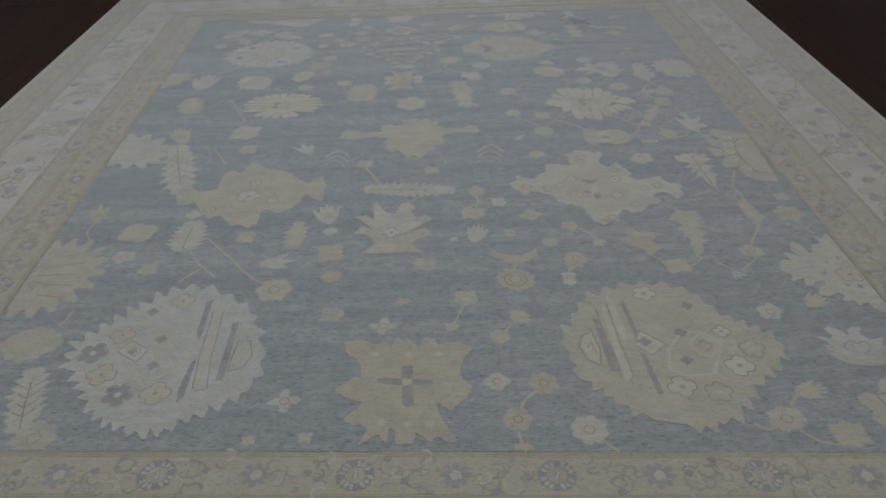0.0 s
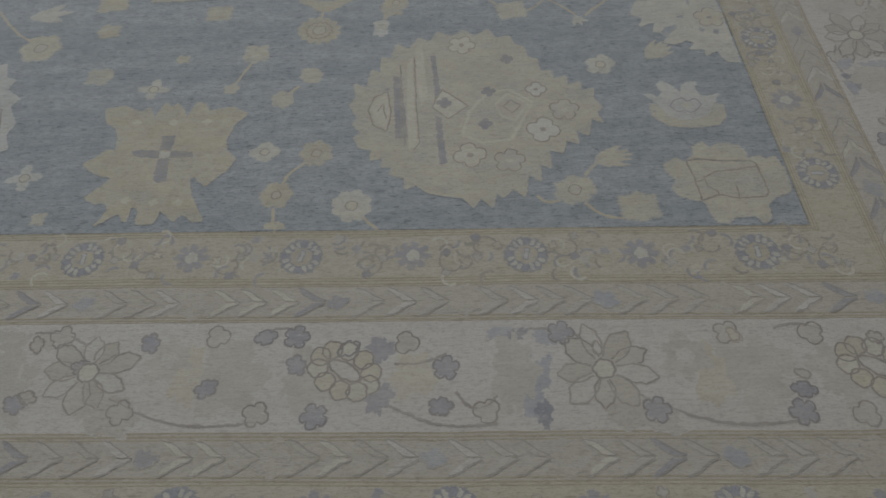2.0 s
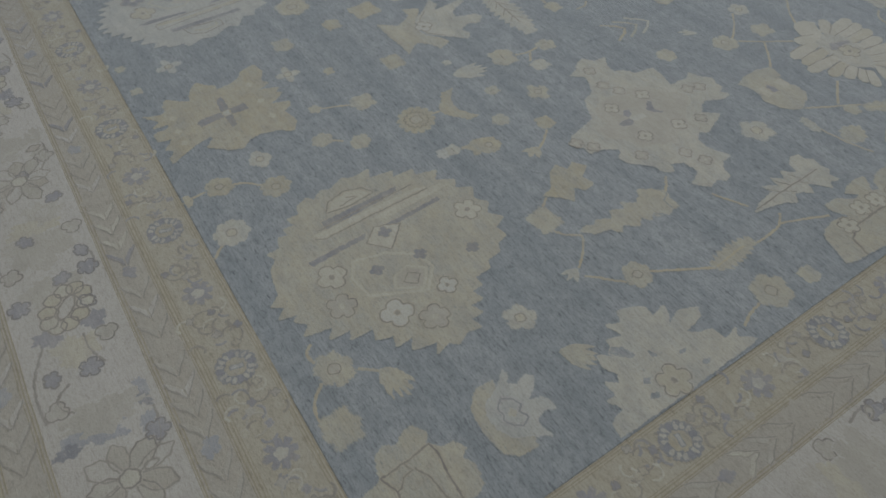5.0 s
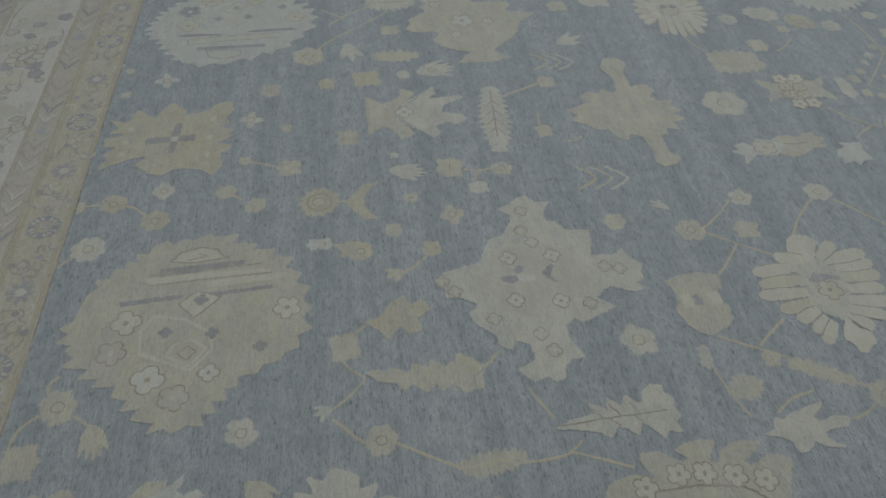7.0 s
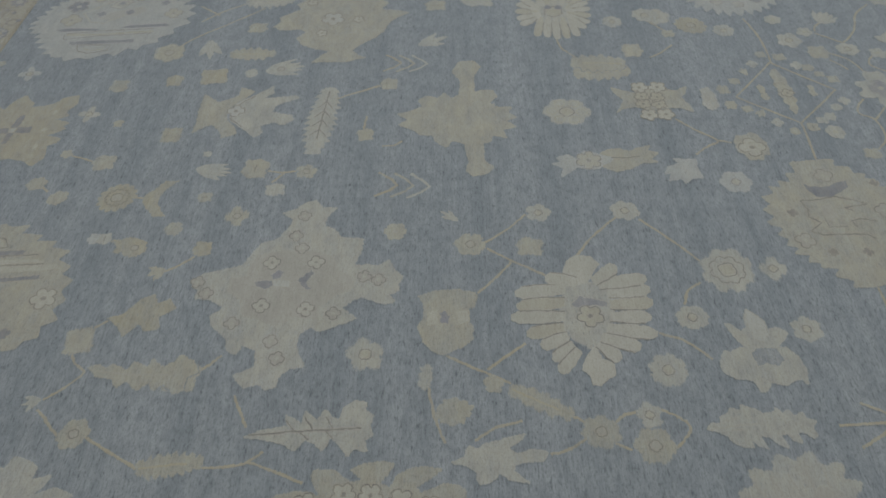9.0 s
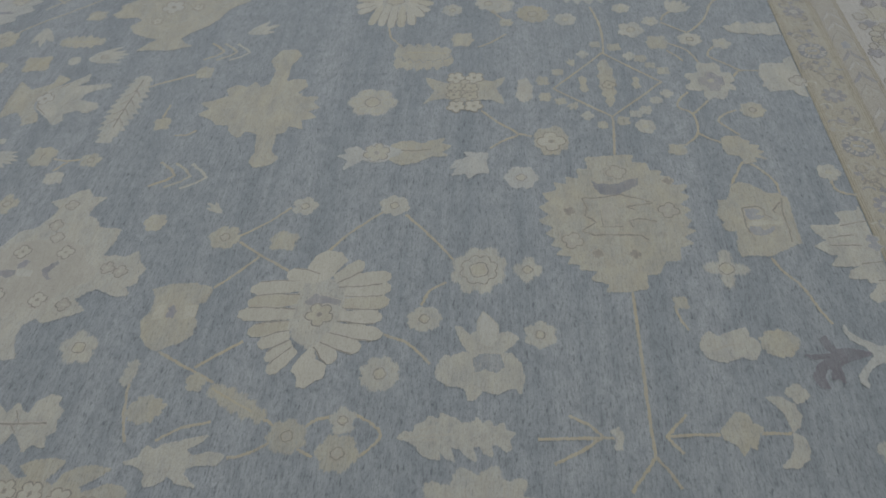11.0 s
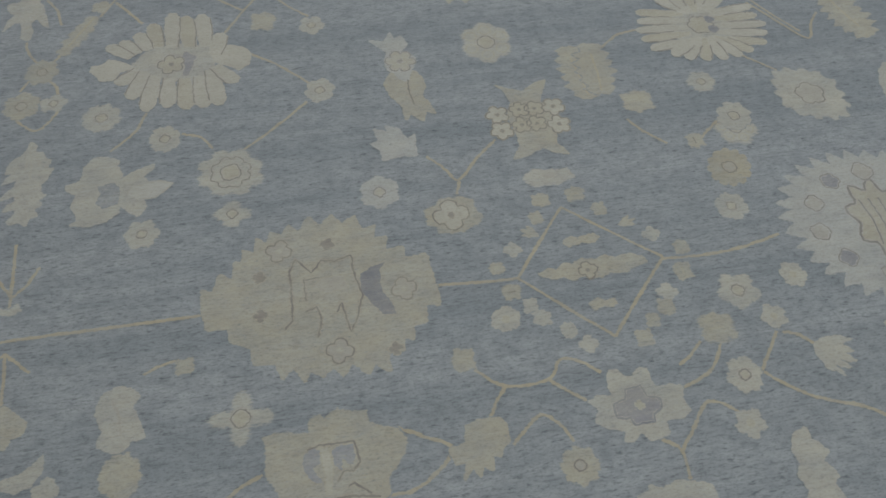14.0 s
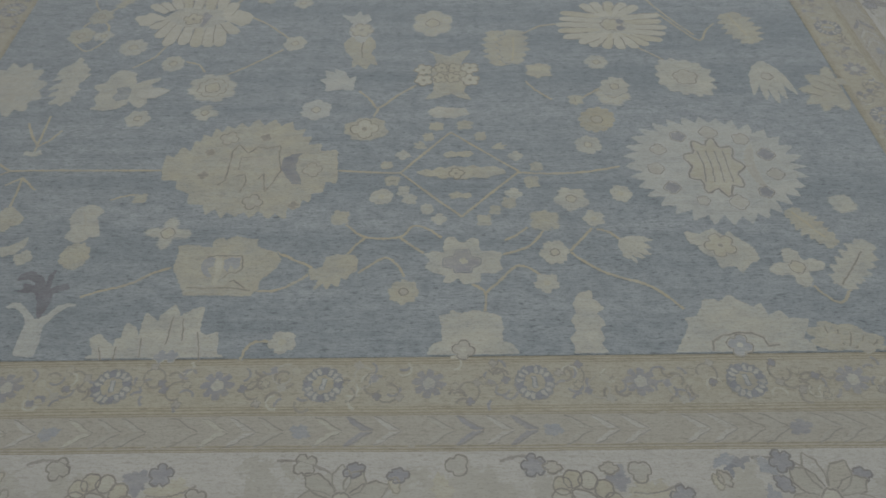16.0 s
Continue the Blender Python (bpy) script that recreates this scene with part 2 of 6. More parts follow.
# ---- room: unseen walls and ceiling, their openings added for the area lamps
def room():
    x0, x1, y0, y1, h, th = -3.9, 3.5, -3.2, 6.4, 3.1, 0.2

    def wall(name, boxes):
        bm = bmesh.new()
        for b in boxes:
            box(bm, *b)
        return tagged(part(name, bm, WALL, None), "plain pale painted plaster wall", "wall", kind="structure")

    wall("wall_south", [(x0 - th, x1 + th, y0 - th, y0, 0, h)])
    wall("wall_east", [(x1, x1 + th, y0, y1, 0, h)])
    wall("wall_north", [(x0 - th, -2.0, y1, y1 + th, 0, h), (0.8, x1 + th, y1, y1 + th, 0, h), (-2.0, 0.8, y1, y1 + th, 0, 1.0), (-2.0, 0.8, y1, y1 + th, 2.5, h)])
    wall("wall_west", [(x0 - th, x0, y0, 0.9, 0, h), (x0 - th, x0, 3.5, y1, 0, h), (x0 - th, x0, 0.9, 3.5, 0, 1.0), (x0 - th, x0, 0.9, 3.5, 2.5, h)])
    bm = bmesh.new()
    # overhead opening made to let the added lamp shine on the rug
    sx0, sx1, sy0, sy1 = -2.3, 1.9, -2.2, 5.0
    for b in ((x0 - th, x1 + th, y0 - th, sy0), (x0 - th, x1 + th, sy1, y1 + th), (x0 - th, sx0, sy0, sy1), (sx1, x1 + th, sy0, sy1)):
        box(bm, *b, h, h + 0.15)
    tagged(part("ceiling", bm, CEIL, None), "plain white painted unseen ceiling with an opening added for light", "ceiling", kind="structure")
    bm = bmesh.new()
    box(bm, x0 - th, x1 + th, y0 - th, y1 + th, -0.2, -0.024)
    floor = tagged(part("floor", bm, TIMBER, None), "dark reddish-brown stained wooden plank floor", "floor", kind="structure")
    bm = bmesh.new()
    box(bm, -0.062, 0.062, -1.2, 1.2, -0.02, 0.0)
    bmesh.ops.bevel(bm, geom=bm.edges[:], offset=0.0015, segments=1, affect="EDGES")
    plank = part("plank", bm, TIMBER, floor)
    spare = plank.data
    first = True
    for i in range(int((x1 - x0) / 0.126)):
        for j in range(4):
            y = y0 + 1.2 + j * 2.402 + (0 if i % 2 else 0.0)
            ob = plank if first else new("plank", spare)
            first = False
            ob.parent = floor
            ob.location = (x0 + 0.063 + i * 0.126, y, 0.0)


room()

# ---- rug: one thing, each motif a part
rug = tagged(new("rug"), "large faded blue and cream knotted wool rug on dark floor", "rug")
PILE = 0.012
CORNERS = ((-1.48, 0.035), (1.233, -0.033), (1.162, 3.537), (-1.64, 3.495))
SPREAD = ((-1.06, -1), (0.90, -1), (0.98, 1), (-1.06, 1))


def corner(i, d):
    (x, y), (a, b) = CORNERS[i % 4], SPREAD[i % 4]
    return Vector((x + a * d, y + b * d))


def edge_place(side, u, d):
    """A place beside the field: side 0 near, 1 right, 2 far, 3 left; u along it from 0 to 1, d outwards from the field."""
    return corner(side, d).lerp(corner(side + 1, d), u)


def edge_turn(side):
    v = corner(side + 1, 0.2) - corner(side, 0.2)
    return math.degrees(math.atan2(v.y, v.x))


def wobble(p, side, amount=0.0035):
    n = noise.noise(Vector((p.x * 2.3, p.y * 2.3, side * 7.1))) * amount
    m = noise.noise(Vector((p.x * 11, p.y * 11, side * 3.3))) * amount * 0.35
    return n + m


def border_ring(name, d0, d1, high, material, label="", steps=48, low=0.001, group=None):
    """A mitred frame of pile between d0 and d1 outside the field."""
    bm = bmesh.new()
    loops = []
    for d in (d0, d1):
        top, foot = [], []
        for side in range(4):
            for k in range(steps):
                p = edge_place(side, k / steps, d)
                w = wobble(p, 0) if 0.001 < d < 0.66 else 0.0
                q = edge_place(side, k / steps, d + w)
                top.append(bm.verts.new((q.x, q.y, high)))
                foot.append(bm.verts.new((q.x, q.y, low)))
        loops.append((top, foot))
    (t0, f0), (t1, f1) = loops
    n = len(t0)
    for i in range(n):
        j = (i + 1) % n
        bm.faces.new((t0[i], t1[i], t1[j], t0[j]))
        bm.faces.new((t1[i], f1[i], f1[j], t1[j]))
        bm.faces.new((f0[i], t0[i], t0[j], f0[j]))
    bmesh.ops.recalc_face_normals(bm, faces=bm.faces)
    return part(name, bm, material, rug, label)


bm = bmesh.new()
slab(bm, [tuple(corner(i, 0.001)) for i in range(4)], 0.001, PILE)
part("field", bm, BLUE, rug, "faded greyish-blue wool ground with darker weaving streaks")
border_ring("border_band", 0.0, 0.142, PILE, BAND_GOLD, "faded gold inner border band")
border_ring("border_band", 0.142, 0.230, PILE, BAND_TAN, "beige chevron border band")
border_ring("border_band", 0.230, 0.473, PILE, BAND_PALE, "pale cream main border band")
border_ring("border_band", 0.473, 0.562, PILE, BAND_TAN, "beige chevron border band")
border_ring("border_band", 0.562, 0.672, PILE, BAND_GOLD, "faded gold outer border band")
border_ring("edging", 0.672, 0.695, PILE - 0.002, BAND_PALE, "pale bound edge")
for d, w in ((0.002, 0.0035), (0.009, 0.003), (0.016, 0.002), (0.128, 0.002), (0.134, 0.003), (0.142, 0.0035), (0.148, 0.002),
             (0.222, 0.003), (0.229, 0.0035), (0.234, 0.002), (0.470, 0.003), (0.477, 0.0035), (0.484, 0.002),
             (0.553, 0.003), (0.560, 0.003), (0.567, 0.002), (0.655, 0.003), (0.664, 0.002)):
    border_ring("guard_stripe", d, d + w, PILE + 0.0003, STRIPE, steps=90, low=PILE - 0.002)

ORDER = [0]


def lay(x, y, turn):
    """The next motif's pose on the pile: each a hair above the one before."""
    ORDER[0] += 1
    return pose(x, y, PILE + 0.000003 * (ORDER[0] % 300), 0, 0, turn)


RISE = 0.0003


def fine(pts, step=0.008, closed=True):
    """The outline with a knot's spacing between its points."""
    out = []
    n = len(pts)
    for i in range(n if closed else n - 1):
        (x0, y0), (x1, y1) = pts[i], pts[(i + 1) % n]
        k = max(1, round(math.hypot(x1 - x0, y1 - y0) / step))
        out += [(x0 + (x1 - x0) * j / k, y0 + (y1 - y0) * j / k) for j in range(k)]
    return out if closed else out + [pts[-1]]


def rough(pts, amount=0.0022):
    for k in range(4):
        out = [(x + random.uniform(-amount, amount), y + random.uniform(-amount, amount)) for x, y in pts]
        if len(out) < 4 or simple(out):
            return out
        amount *= 0.5
    return pts


def area_of(pts):
    return abs(sum(a[0] * b[1] - b[0] * a[1] for a, b in zip(pts, pts[1:] + pts[:1]))) / 2


def polar(n, radius, length, width):
    out = []
    for i in range(n):
        a = 2 * math.pi * i / n
        r = radius(a)
        out.append((0.5 * length * r * math.cos(a), 0.5 * width * r * math.sin(a)))
    return out


INSIDE = [True]


def within_field(pts, x, y, turn):
    """The outline cut off where the border begins."""
    c, s = math.cos(radians(turn)), math.sin(radians(turn))
    poly = [Vector((x + c * u - s * v, y + s * u + c * v)) for u, v in pts]
    for i in range(4):
        a, b = corner(i, -0.006), corner(i + 1, -0.006)
        t = (b - a).normalized()
        n = Vector((-t.y, t.x))
        cut = []
        for p, q in zip(poly, poly[1:] + poly[:1]):
            gp, gq = (p - a).dot(n), (q - a).dot(n)
            if gp >= 0:
                cut.append(p)
            if gp * gq < 0:
                cut.append(p.lerp(q, gp / (gp - gq)))
        poly = cut
    return [(c * (p.x - x) + s * (p.y - y), -s * (p.x - x) + c * (p.y - y)) for p in poly]


def motif(name, pts, material, x, y, turn, label="", amount=0.0025, rim=None):
    bm = bmesh.new()
    pts = rough(fine(pts), amount)
    if INSIDE[0]:
        pts = within_field(pts, x, y, turn)
    slab(bm, pts, 0.00001, RISE, rim or (0.008 if area_of(pts) > 0.004 else 0.0052))
    return part(name, bm, over(material, bed(x, y)), rug, label, lay(x, y, turn))


def inlay(name, pts, material, owner, level=1, label=""):
    """A patch of another colour on a motif, in the motif's own frame."""
    bm = bmesh.new()
    low = RISE + 0.00006 * level + 0.000004 * len(owner.children)
    slab(bm, rough(fine(pts, 0.006), 0.0016), low, low + 0.00003, 0.0032)
    return part(name, bm, over(material, owner.data.materials[0]), owner, label)


def drawn(name, pts, width, material, owner, closed=True, level=1.5):
    bm = bmesh.new()
    low = RISE + 0.00006 * level + 0.000004 * len(owner.children)
    strip(bm, [(x + random.uniform(-0.0014, 0.0014), y + random.uniform(-0.0014, 0.0014)) for x, y in fine(pts, 0.009, closed)], width, low, low + 0.00003, closed)
    return part(name, bm, over(material, owner.data.materials[0]), owner)


def petalled(n, r, depth=0.28, cx=0.0, cy=0.0, steps=9, phase=0.0, squash=1.0, sharp=0.55):
    out = []
    for i in range(n * steps):
        a = 2 * math.pi * i / (n * steps)
        q = r * (1 - depth + depth * abs(math.cos(0.5 * n * a)) ** sharp)
        out.append((cx + q * math.cos(a + phase), cy + squash * q * math.sin(a + phase)))
    return out


def rosette(x, y, r, petals, material):
    """Small blossom with a ring of petals and a dark eye."""
    turn = random.uniform(-10, 10) if petals == 4 else random.uniform(0, 360)
    depth = 0.46 if petals == 4 else (0.38 if petals < 6 else 0.24)
    ob = motif("rosette", petalled(petals, r * (1.12 if petals == 4 else 1.06), depth + (0.12 if petals == 4 and r > 0.04 else 0), squash=random.uniform(0.85, 1.0), sharp=1.5 if petals == 4 and r > 0.04 else 0.55), material, x, y, turn)
    if r > 0.028:
        inlay("eye", petalled(4, r * 0.27, 0.2), T if material in (C, W) else OLIVE, ob)
        if r > 0.034:
            drawn("eye_ring", petalled(4, r * 0.32, 0.2), 0.003, LINE, ob)
    if r > 0.055 and petals == 6:
        for k in range(6):
            q = math.pi * k / 3
            drawn("petal_edge", petalled(5, r * 0.22, 0.1, 0.62 * r * math.cos(q), 0.62 * r * math.sin(q), 4), 0.0035, T, ob, True, 1.3)
    if r > 0.06 and petals >= 8:
        drawn("inner_ring", petalled(petals, r * 0.62, 0.25), 0.003, LINE, ob, level=1.7)
    return ob


def blossom(x, y, r, material):
    """Small blunt bud, almost square."""
    k = random.choice((4, 5, 6))
    ph = random.uniform(0, 6)
    pts = polar(30, lambda a: 1.0 / max(abs(math.cos(a)), abs(math.sin(a))) ** 0.7 * (1 - 0.09 * math.cos(k * a + ph)), 1.9 * r, 1.75 * r)
    ob = motif("bud", pts, material, x, y, random.choice((0, 90)) + random.uniform(-8, 8), amount=0.0022)
    if r > 0.022 and random.random() < 0.5:
        drawn("bud_mark", [(-0.4 * r, 0), (0.4 * r, 0)], 0.003, LINE if random.random() < 0.5 else material, ob, False)
    return ob


def vine(*ctrl):
    """Thin gold stem."""
    bm = bmesh.new()
    ax, ay = ctrl[0]
    pts = smooth_line([(x - ax, y - ay) for x, y in ctrl])
    strip(bm, pts, 0.0072, 0.00001, 0.0002)
    part("vine", bm, over(STEM, BLUE), rug, "", lay(ax, ay, 0))


def tooth(a, n, depth, slant=0.35):
    """Saw teeth round an outline, leaning towards the tip, alike on both sides."""
    s = abs((a + math.pi) % (2 * math.pi) - math.pi) / math.pi * n / 2
    f = s - math.floor(s)
    return 1 - depth * (f / slant if f < slant else (1 - f) / (1 - slant))


def palmette(x, y, length, width, turn, material, teeth, depth, style):
    """Large toothed palmette, its tip along the turn."""
    half = style.startswith("half")
    egg = 0.0 if style == "inner" else (0.06 if half else -0.05)
    jag = [random.uniform(0.75, 1.15) for _ in range(teeth + 2)]

    def radius(a):
        s = abs((a + math.pi) % (2 * math.pi) - math.pi) / math.pi
        k = int(s * teeth / 2)
        if half:
            return (1 + egg * math.cos(a)) * (1 - min(0.5, 1.35 * depth * jag[k + (a > math.pi)]) * (0.5 - 0.5 * math.cos(teeth * a)) ** 1.2)
        return (1 + egg * math.cos(a)) * tooth(a, teeth, depth * jag[k + (a > math.pi)]) * (1 + 0.03 * math.sin(3 * a + teeth))

    labels = {"half": "cream half palmette cut by the border", "inner": "pale palmette with a serrated edge"}
    ob = motif("palmette", polar(teeth * 6, radius, length * 1.03, width * 1.03), material, x, y, turn, labels.get(style, ""), 0.002)
    L, V = 0.5 * length, 0.5 * width
    if style == "inner":
        wavy = [((0.30 * L * math.cos(a)) * (1 + 0.16 * math.cos(9 * a)), 0.50 * V * math.sin(a) * (1 + 0.16 * math.cos(9 * a))) for a in (2 * math.pi * i / 48 for i in range(48))]
        inlay("heart", wavy, OLIVE if material is T else T, ob)
        drawn("heart_edge", wavy, 0.006, LINE, ob, True, 1.8)
        inlay("crescent", [(0.56 * L - 0.20 * L * math.cos(a), 0.46 * V * math.sin(a)) for a in (-1.35 + 2.7 * i / 12 for i in range(13))] + [(0.49 * L, 0.22 * V), (0.46 * L, 0), (0.49 * L, -0.22 * V)], SKYB if material is T else OLIVE, ob)
        for i in range(11):
            a = 0.35 + i * 2 * math.pi / 11
            r = random.uniform(0.014, 0.026)
            inlay("stamped_flower", petalled(4 + i % 2, r, 0.3, 0.68 * L * math.cos(a), 0.68 * V * math.sin(a), 5), OLIVE if i % 3 else P, ob, 1.5)
            drawn("flower_edge", petalled(4 + i % 2, r * 1.1, 0.3, 0.68 * L * math.cos(a), 0.68 * V * math.sin(a), 5), 0.003, LINE, ob, True, 2)
        for k in range(4):
            drawn("heart_vein", [((-0.15 + 0.1 * k) * L, -0.3 * V), ((-0.12 + 0.09 * k) * L, 0.0), ((-0.15 + 0.1 * k) * L, 0.3 * V)], 0.004, LINE, ob, False, 2.4)
    elif style == "half":
        for k in range(-2, 3):
            drawn("petal_line", [(-0.15 * L, 0.12 * k * V), (0.1 * L, 0.24 * k * V), (0.62 * L, 0.3 * k * V)], 0.004, OLIVE if material is not T else LINE, ob, False)
        for k in (-1, 1):
            inlay("eye", petalled(4, 0.018, 0.2, 0.05 * L, 0.36 * k * V, 5), OLIVE, ob, 2)
    return ob


def medallion(x, y, length, width, turn, material, teeth, depth, style):
    """Blunt blossom with a stepped, uneven edge."""
    jag = [random.uniform(0.5, 1.25) for _ in range(teeth + 2)]

    def radius(a):
        s = abs((a + math.pi) % (2 * math.pi) - math.pi) / math.pi
        return (0.95 + 0.05 * math.cos(4 * a)) * (1 - depth * jag[int(s * teeth / 2)] * (0.5 - 0.5 * math.cos(teeth * a)))

    ob = motif("medallion", polar(max(72, teeth * 6), radius, length * 1.06, width * 1.06), material, x, y, turn)
    if style == "ring":
        inlay("heart", petalled(5, 0.2 * width, 0.3), OLIVE, ob)
        drawn("heart_edge", petalled(5, 0.22 * width, 0.3), 0.004, LINE, ob, True, 1.8)
    return ob


def star_palmette(x, y, length, width, turn, material, style):
    """Fan of long separate petals round a small heart."""
    core = motif("star_palmette", polar(40, lambda a: 0.58 + 0.04 * math.cos(9 * a), length, width), material, x, y, turn, "cream palmette of long narrow petals")
    L, V = 0.5 * length, 0.5 * width
    petals = []
    for sgn in (-1, 1):
        for k in range(5):
            v = (0.42 - 0.24 * k) * V
            petals.append(((0.20 * sgn * L, 0.75 * v), ((0.97 - 0.05 * abs(k - 2) * random.uniform(0.6, 1.5)) * sgn * L, v * 1.06), 0.105 * V))
    for k in range(5):
        a = math.pi * (0.22 + 0.14 * k)
        petals.append(((0.12 * L * math.cos(a), 0.35 * V), (0.66 * L * math.cos(a), V * (0.45 + 0.53 * math.sin(a) ** 0.8)), 0.13 * V))
    for k in range(6):
        a = -math.pi * (0.20 + 0.12 * k)
        petals.append(((0.15 * L * math.cos(a), -0.35 * V), (0.72 * L * math.cos(a), -V * (0.42 + 0.55 * abs(math.sin(a)) ** 0.8)), 0.12 * V))
    for i, (foot, tip, w) in enumerate(petals):
        p0, p1 = Vector(foot), Vector(tip)
        d = p1 - p0
        nrm = Vector((-d.y, d.x)).normalized()
        outline = [p0 + d * t + nrm * w * k for t, k in ((0, 0.4), (0.3, 0.8), (0.6, 1), (0.9, 0.85), (1, 0.35))]
        outline += [p0 + d * t - nrm * w * k for t, k in ((1, 0.35), (0.9, 0.85), (0.6, 1), (0.3, 0.8), (0, 0.4))]
        pts = [tuple(v) for v in outline]
        inlay("petal", pts, material if i % 3 else T, core, 0.6 + 0.05 * (i % 5))
        drawn("petal_edge", pts[1:4], 0.0035, LINE, core, False, 1.6)
    inlay("heart", petalled(6, 0.11 * width, 0.25), T, core, 2.2)
    drawn("heart_edge", petalled(6, 0.125 * width, 0.25), 0.004, LINE, core, True, 2.6)
    for k in (-1, 1):
        inlay("eye", petalled(3, 0.016, 0.3, 0.16 * L, 0.14 * k * V), P, core, 2.8)
    return core


def tulip(x, y, length, width, turn, material, prongs):
    """Cup with pointed prongs at the tip, narrow at the stem."""
    L, V = 0.5 * length, 0.5 * width
    if prongs == 2:
        wing = [(-L, 0.14 * V), (-0.5 * L, 0.5 * V), (0.1 * L, 0.95 * V), (L, 1.0 * V), (0.45 * L, 0.6 * V), (0.1 * L, 0.2 * V)]
    elif prongs == 3:
        wing = [(-L, 0.12 * V), (-0.6 * L, 0.5 * V), (-0.1 * L, 0.82 * V), (0.55 * L, 1.0 * V), (0.4 * L, 0.6 * V), (0.15 * L, 0.36 * V), (0.6 * L, 0.2 * V), (L, 0.02 * V)]
    else:
        wing = [(-L, 0.12 * V), (-0.72 * L, 0.5 * V), (-0.3 * L, 0.82 * V), (0.15 * L, 0.94 * V), (0.62 * L, 1.0 * V), (0.36 * L, 0.74 * V), (0.10 * L, 0.55 * V), (0.48 * L, 0.52 * V),
                (0.84 * L, 0.46 * V), (0.56 * L, 0.28 * V), (0.24 * L, 0.20 * V), (0.66 * L, 0.14 * V), (L, 0.02 * V)]
    pts = wing + [(u, -v * random.uniform(0.9, 1.05)) for u, v in wing[::-1]]
    ob = motif("tulip", pts, material, x, y, turn)
    if length > 0.13:
        c = petalled(5, 0.14 * width, 0.25, -0.25 * L, 0)
        inlay("eye", c, OLIVE if material is not P else SKYB, ob)
        drawn("eye_ring", c, 0.0035, LINE, ob, True, 2)
    return ob


def leaf(x, y, length, width, turn, material, teeth):
    """Feathered leaf with a midrib."""
    L, V = 0.5 * length, 0.5 * width
    upper, lower = [], []
    for i in range(teeth * 2 + 1):
        s = i / (teeth * 2)
        w = math.sin(math.pi * min(1, 0.10 + 0.86 * s)) ** 0.5
        k = (1.0 if i % 2 else 0.62) * random.uniform(0.9, 1.08)
        upper.append((-L + 2 * L * s + (0.06 * L if i % 2 else 0), V * w * k))
        lower.append((-L + 2 * L * s + (0.06 * L if i % 2 else 0), -V * w * (1.0 if i % 2 else 0.62) * random.uniform(0.9, 1.08)))
    ob = motif("leaf", upper + lower[::-1], material, x, y, turn)
    if width > 0.06:
        drawn("midrib", [(-0.9 * L, 0), (-0.3 * L, random.uniform(-0.04, 0.04) * V), (0.55 * L, 0)], 0.0045, LINE if material is C else STEM, ob, False)
        if length > 0.2:
            for k in range(4):
                u = -0.55 + 0.28 * k
                for sgn in (-1, 1):
                    drawn("vein", [(u * L, 0), ((u + 0.2) * L, 0.5 * sgn * V)], 0.0035, OLIVE if material is T else LINE, ob, False, 1.3)
    return ob


def chevron(x, y, r, turn):
    """Two arrowheads in thin gold and brown lines."""
    ob = motif("chevron", [(-0.2 * r, -0.14 * r), (0.2 * r, 0), (-0.2 * r, 0.14 * r)], BLUE, x, y, turn + 0)
    for u, m in ((0.9, C), (0.2, T), (-0.5, STEM)):
        drawn("arrow_line", [((u - 0.9) * r, 0.75 * r), ((u - 0.3) * r, 0.35 * r), (u * r, 0), ((u - 0.3) * r, -0.35 * r), ((u - 0.9) * r, -0.75 * r)], 0.009, m, ob, False)
    return ob


OLIVE_LINE = wool("faint_line_wool", (0.255, 0.24, 0.205), (0.3, 0.284, 0.24), (0.2, 0.185, 0.155), 0.5, 0.5)
STEM = wool("pale_gold_stem_wool", (0.42, 0.37, 0.25), (0.40, 0.365, 0.27), (0.28, 0.25, 0.18), 0.3, 0.3)

LILY = wool("dusky_mauve_wool", (0.182, 0.174, 0.178), (0.22, 0.213, 0.214), (0.12, 0.115, 0.118), 0.5, 0.5)


def cm(pts):
    return [(u / 100, v / 100) for u, v in pts]


def rounded(pts):
    """The outline with its corners cut a little, as the weaver's steps do."""
    out = []
    for (x0, y0), (x1, y1) in zip(pts, pts[1:] + pts[:1]):
        out += [(x0 + 0.08 * (x1 - x0), y0 + 0.08 * (y1 - y0)), (x0 + 0.92 * (x1 - x0), y0 + 0.92 * (y1 - y0))]
    return out


def ornament(name, x, y, material, outline, label=""):
    """A motif drawn freely by the weaver; its outline in centimetres round its middle."""
    return motif(name, rounded(cm(outline)), material, x, y, 0, label, 0.0018, 0.0078)


def stamped(owner, u, v, r, petals, material, edged=True):
    """A little flower on a motif."""
    turn = random.uniform(-0.3, 0.3)
    inlay("stamped_flower", petalled(petals, r, 0.34, u, v, 6, turn), material, owner, 2.3)
    if edged:
        drawn("flower_edge", petalled(petals, r * 1.04, 0.34, u, v, 6, turn), 0.0035, LINE, owner, True, 2.8)
        inlay("flower_eye", petalled(4, 0.2 * r, 0.1, u, v, 3), OLIVE_LINE if material in (C, W, T) else C, owner, 3.2)


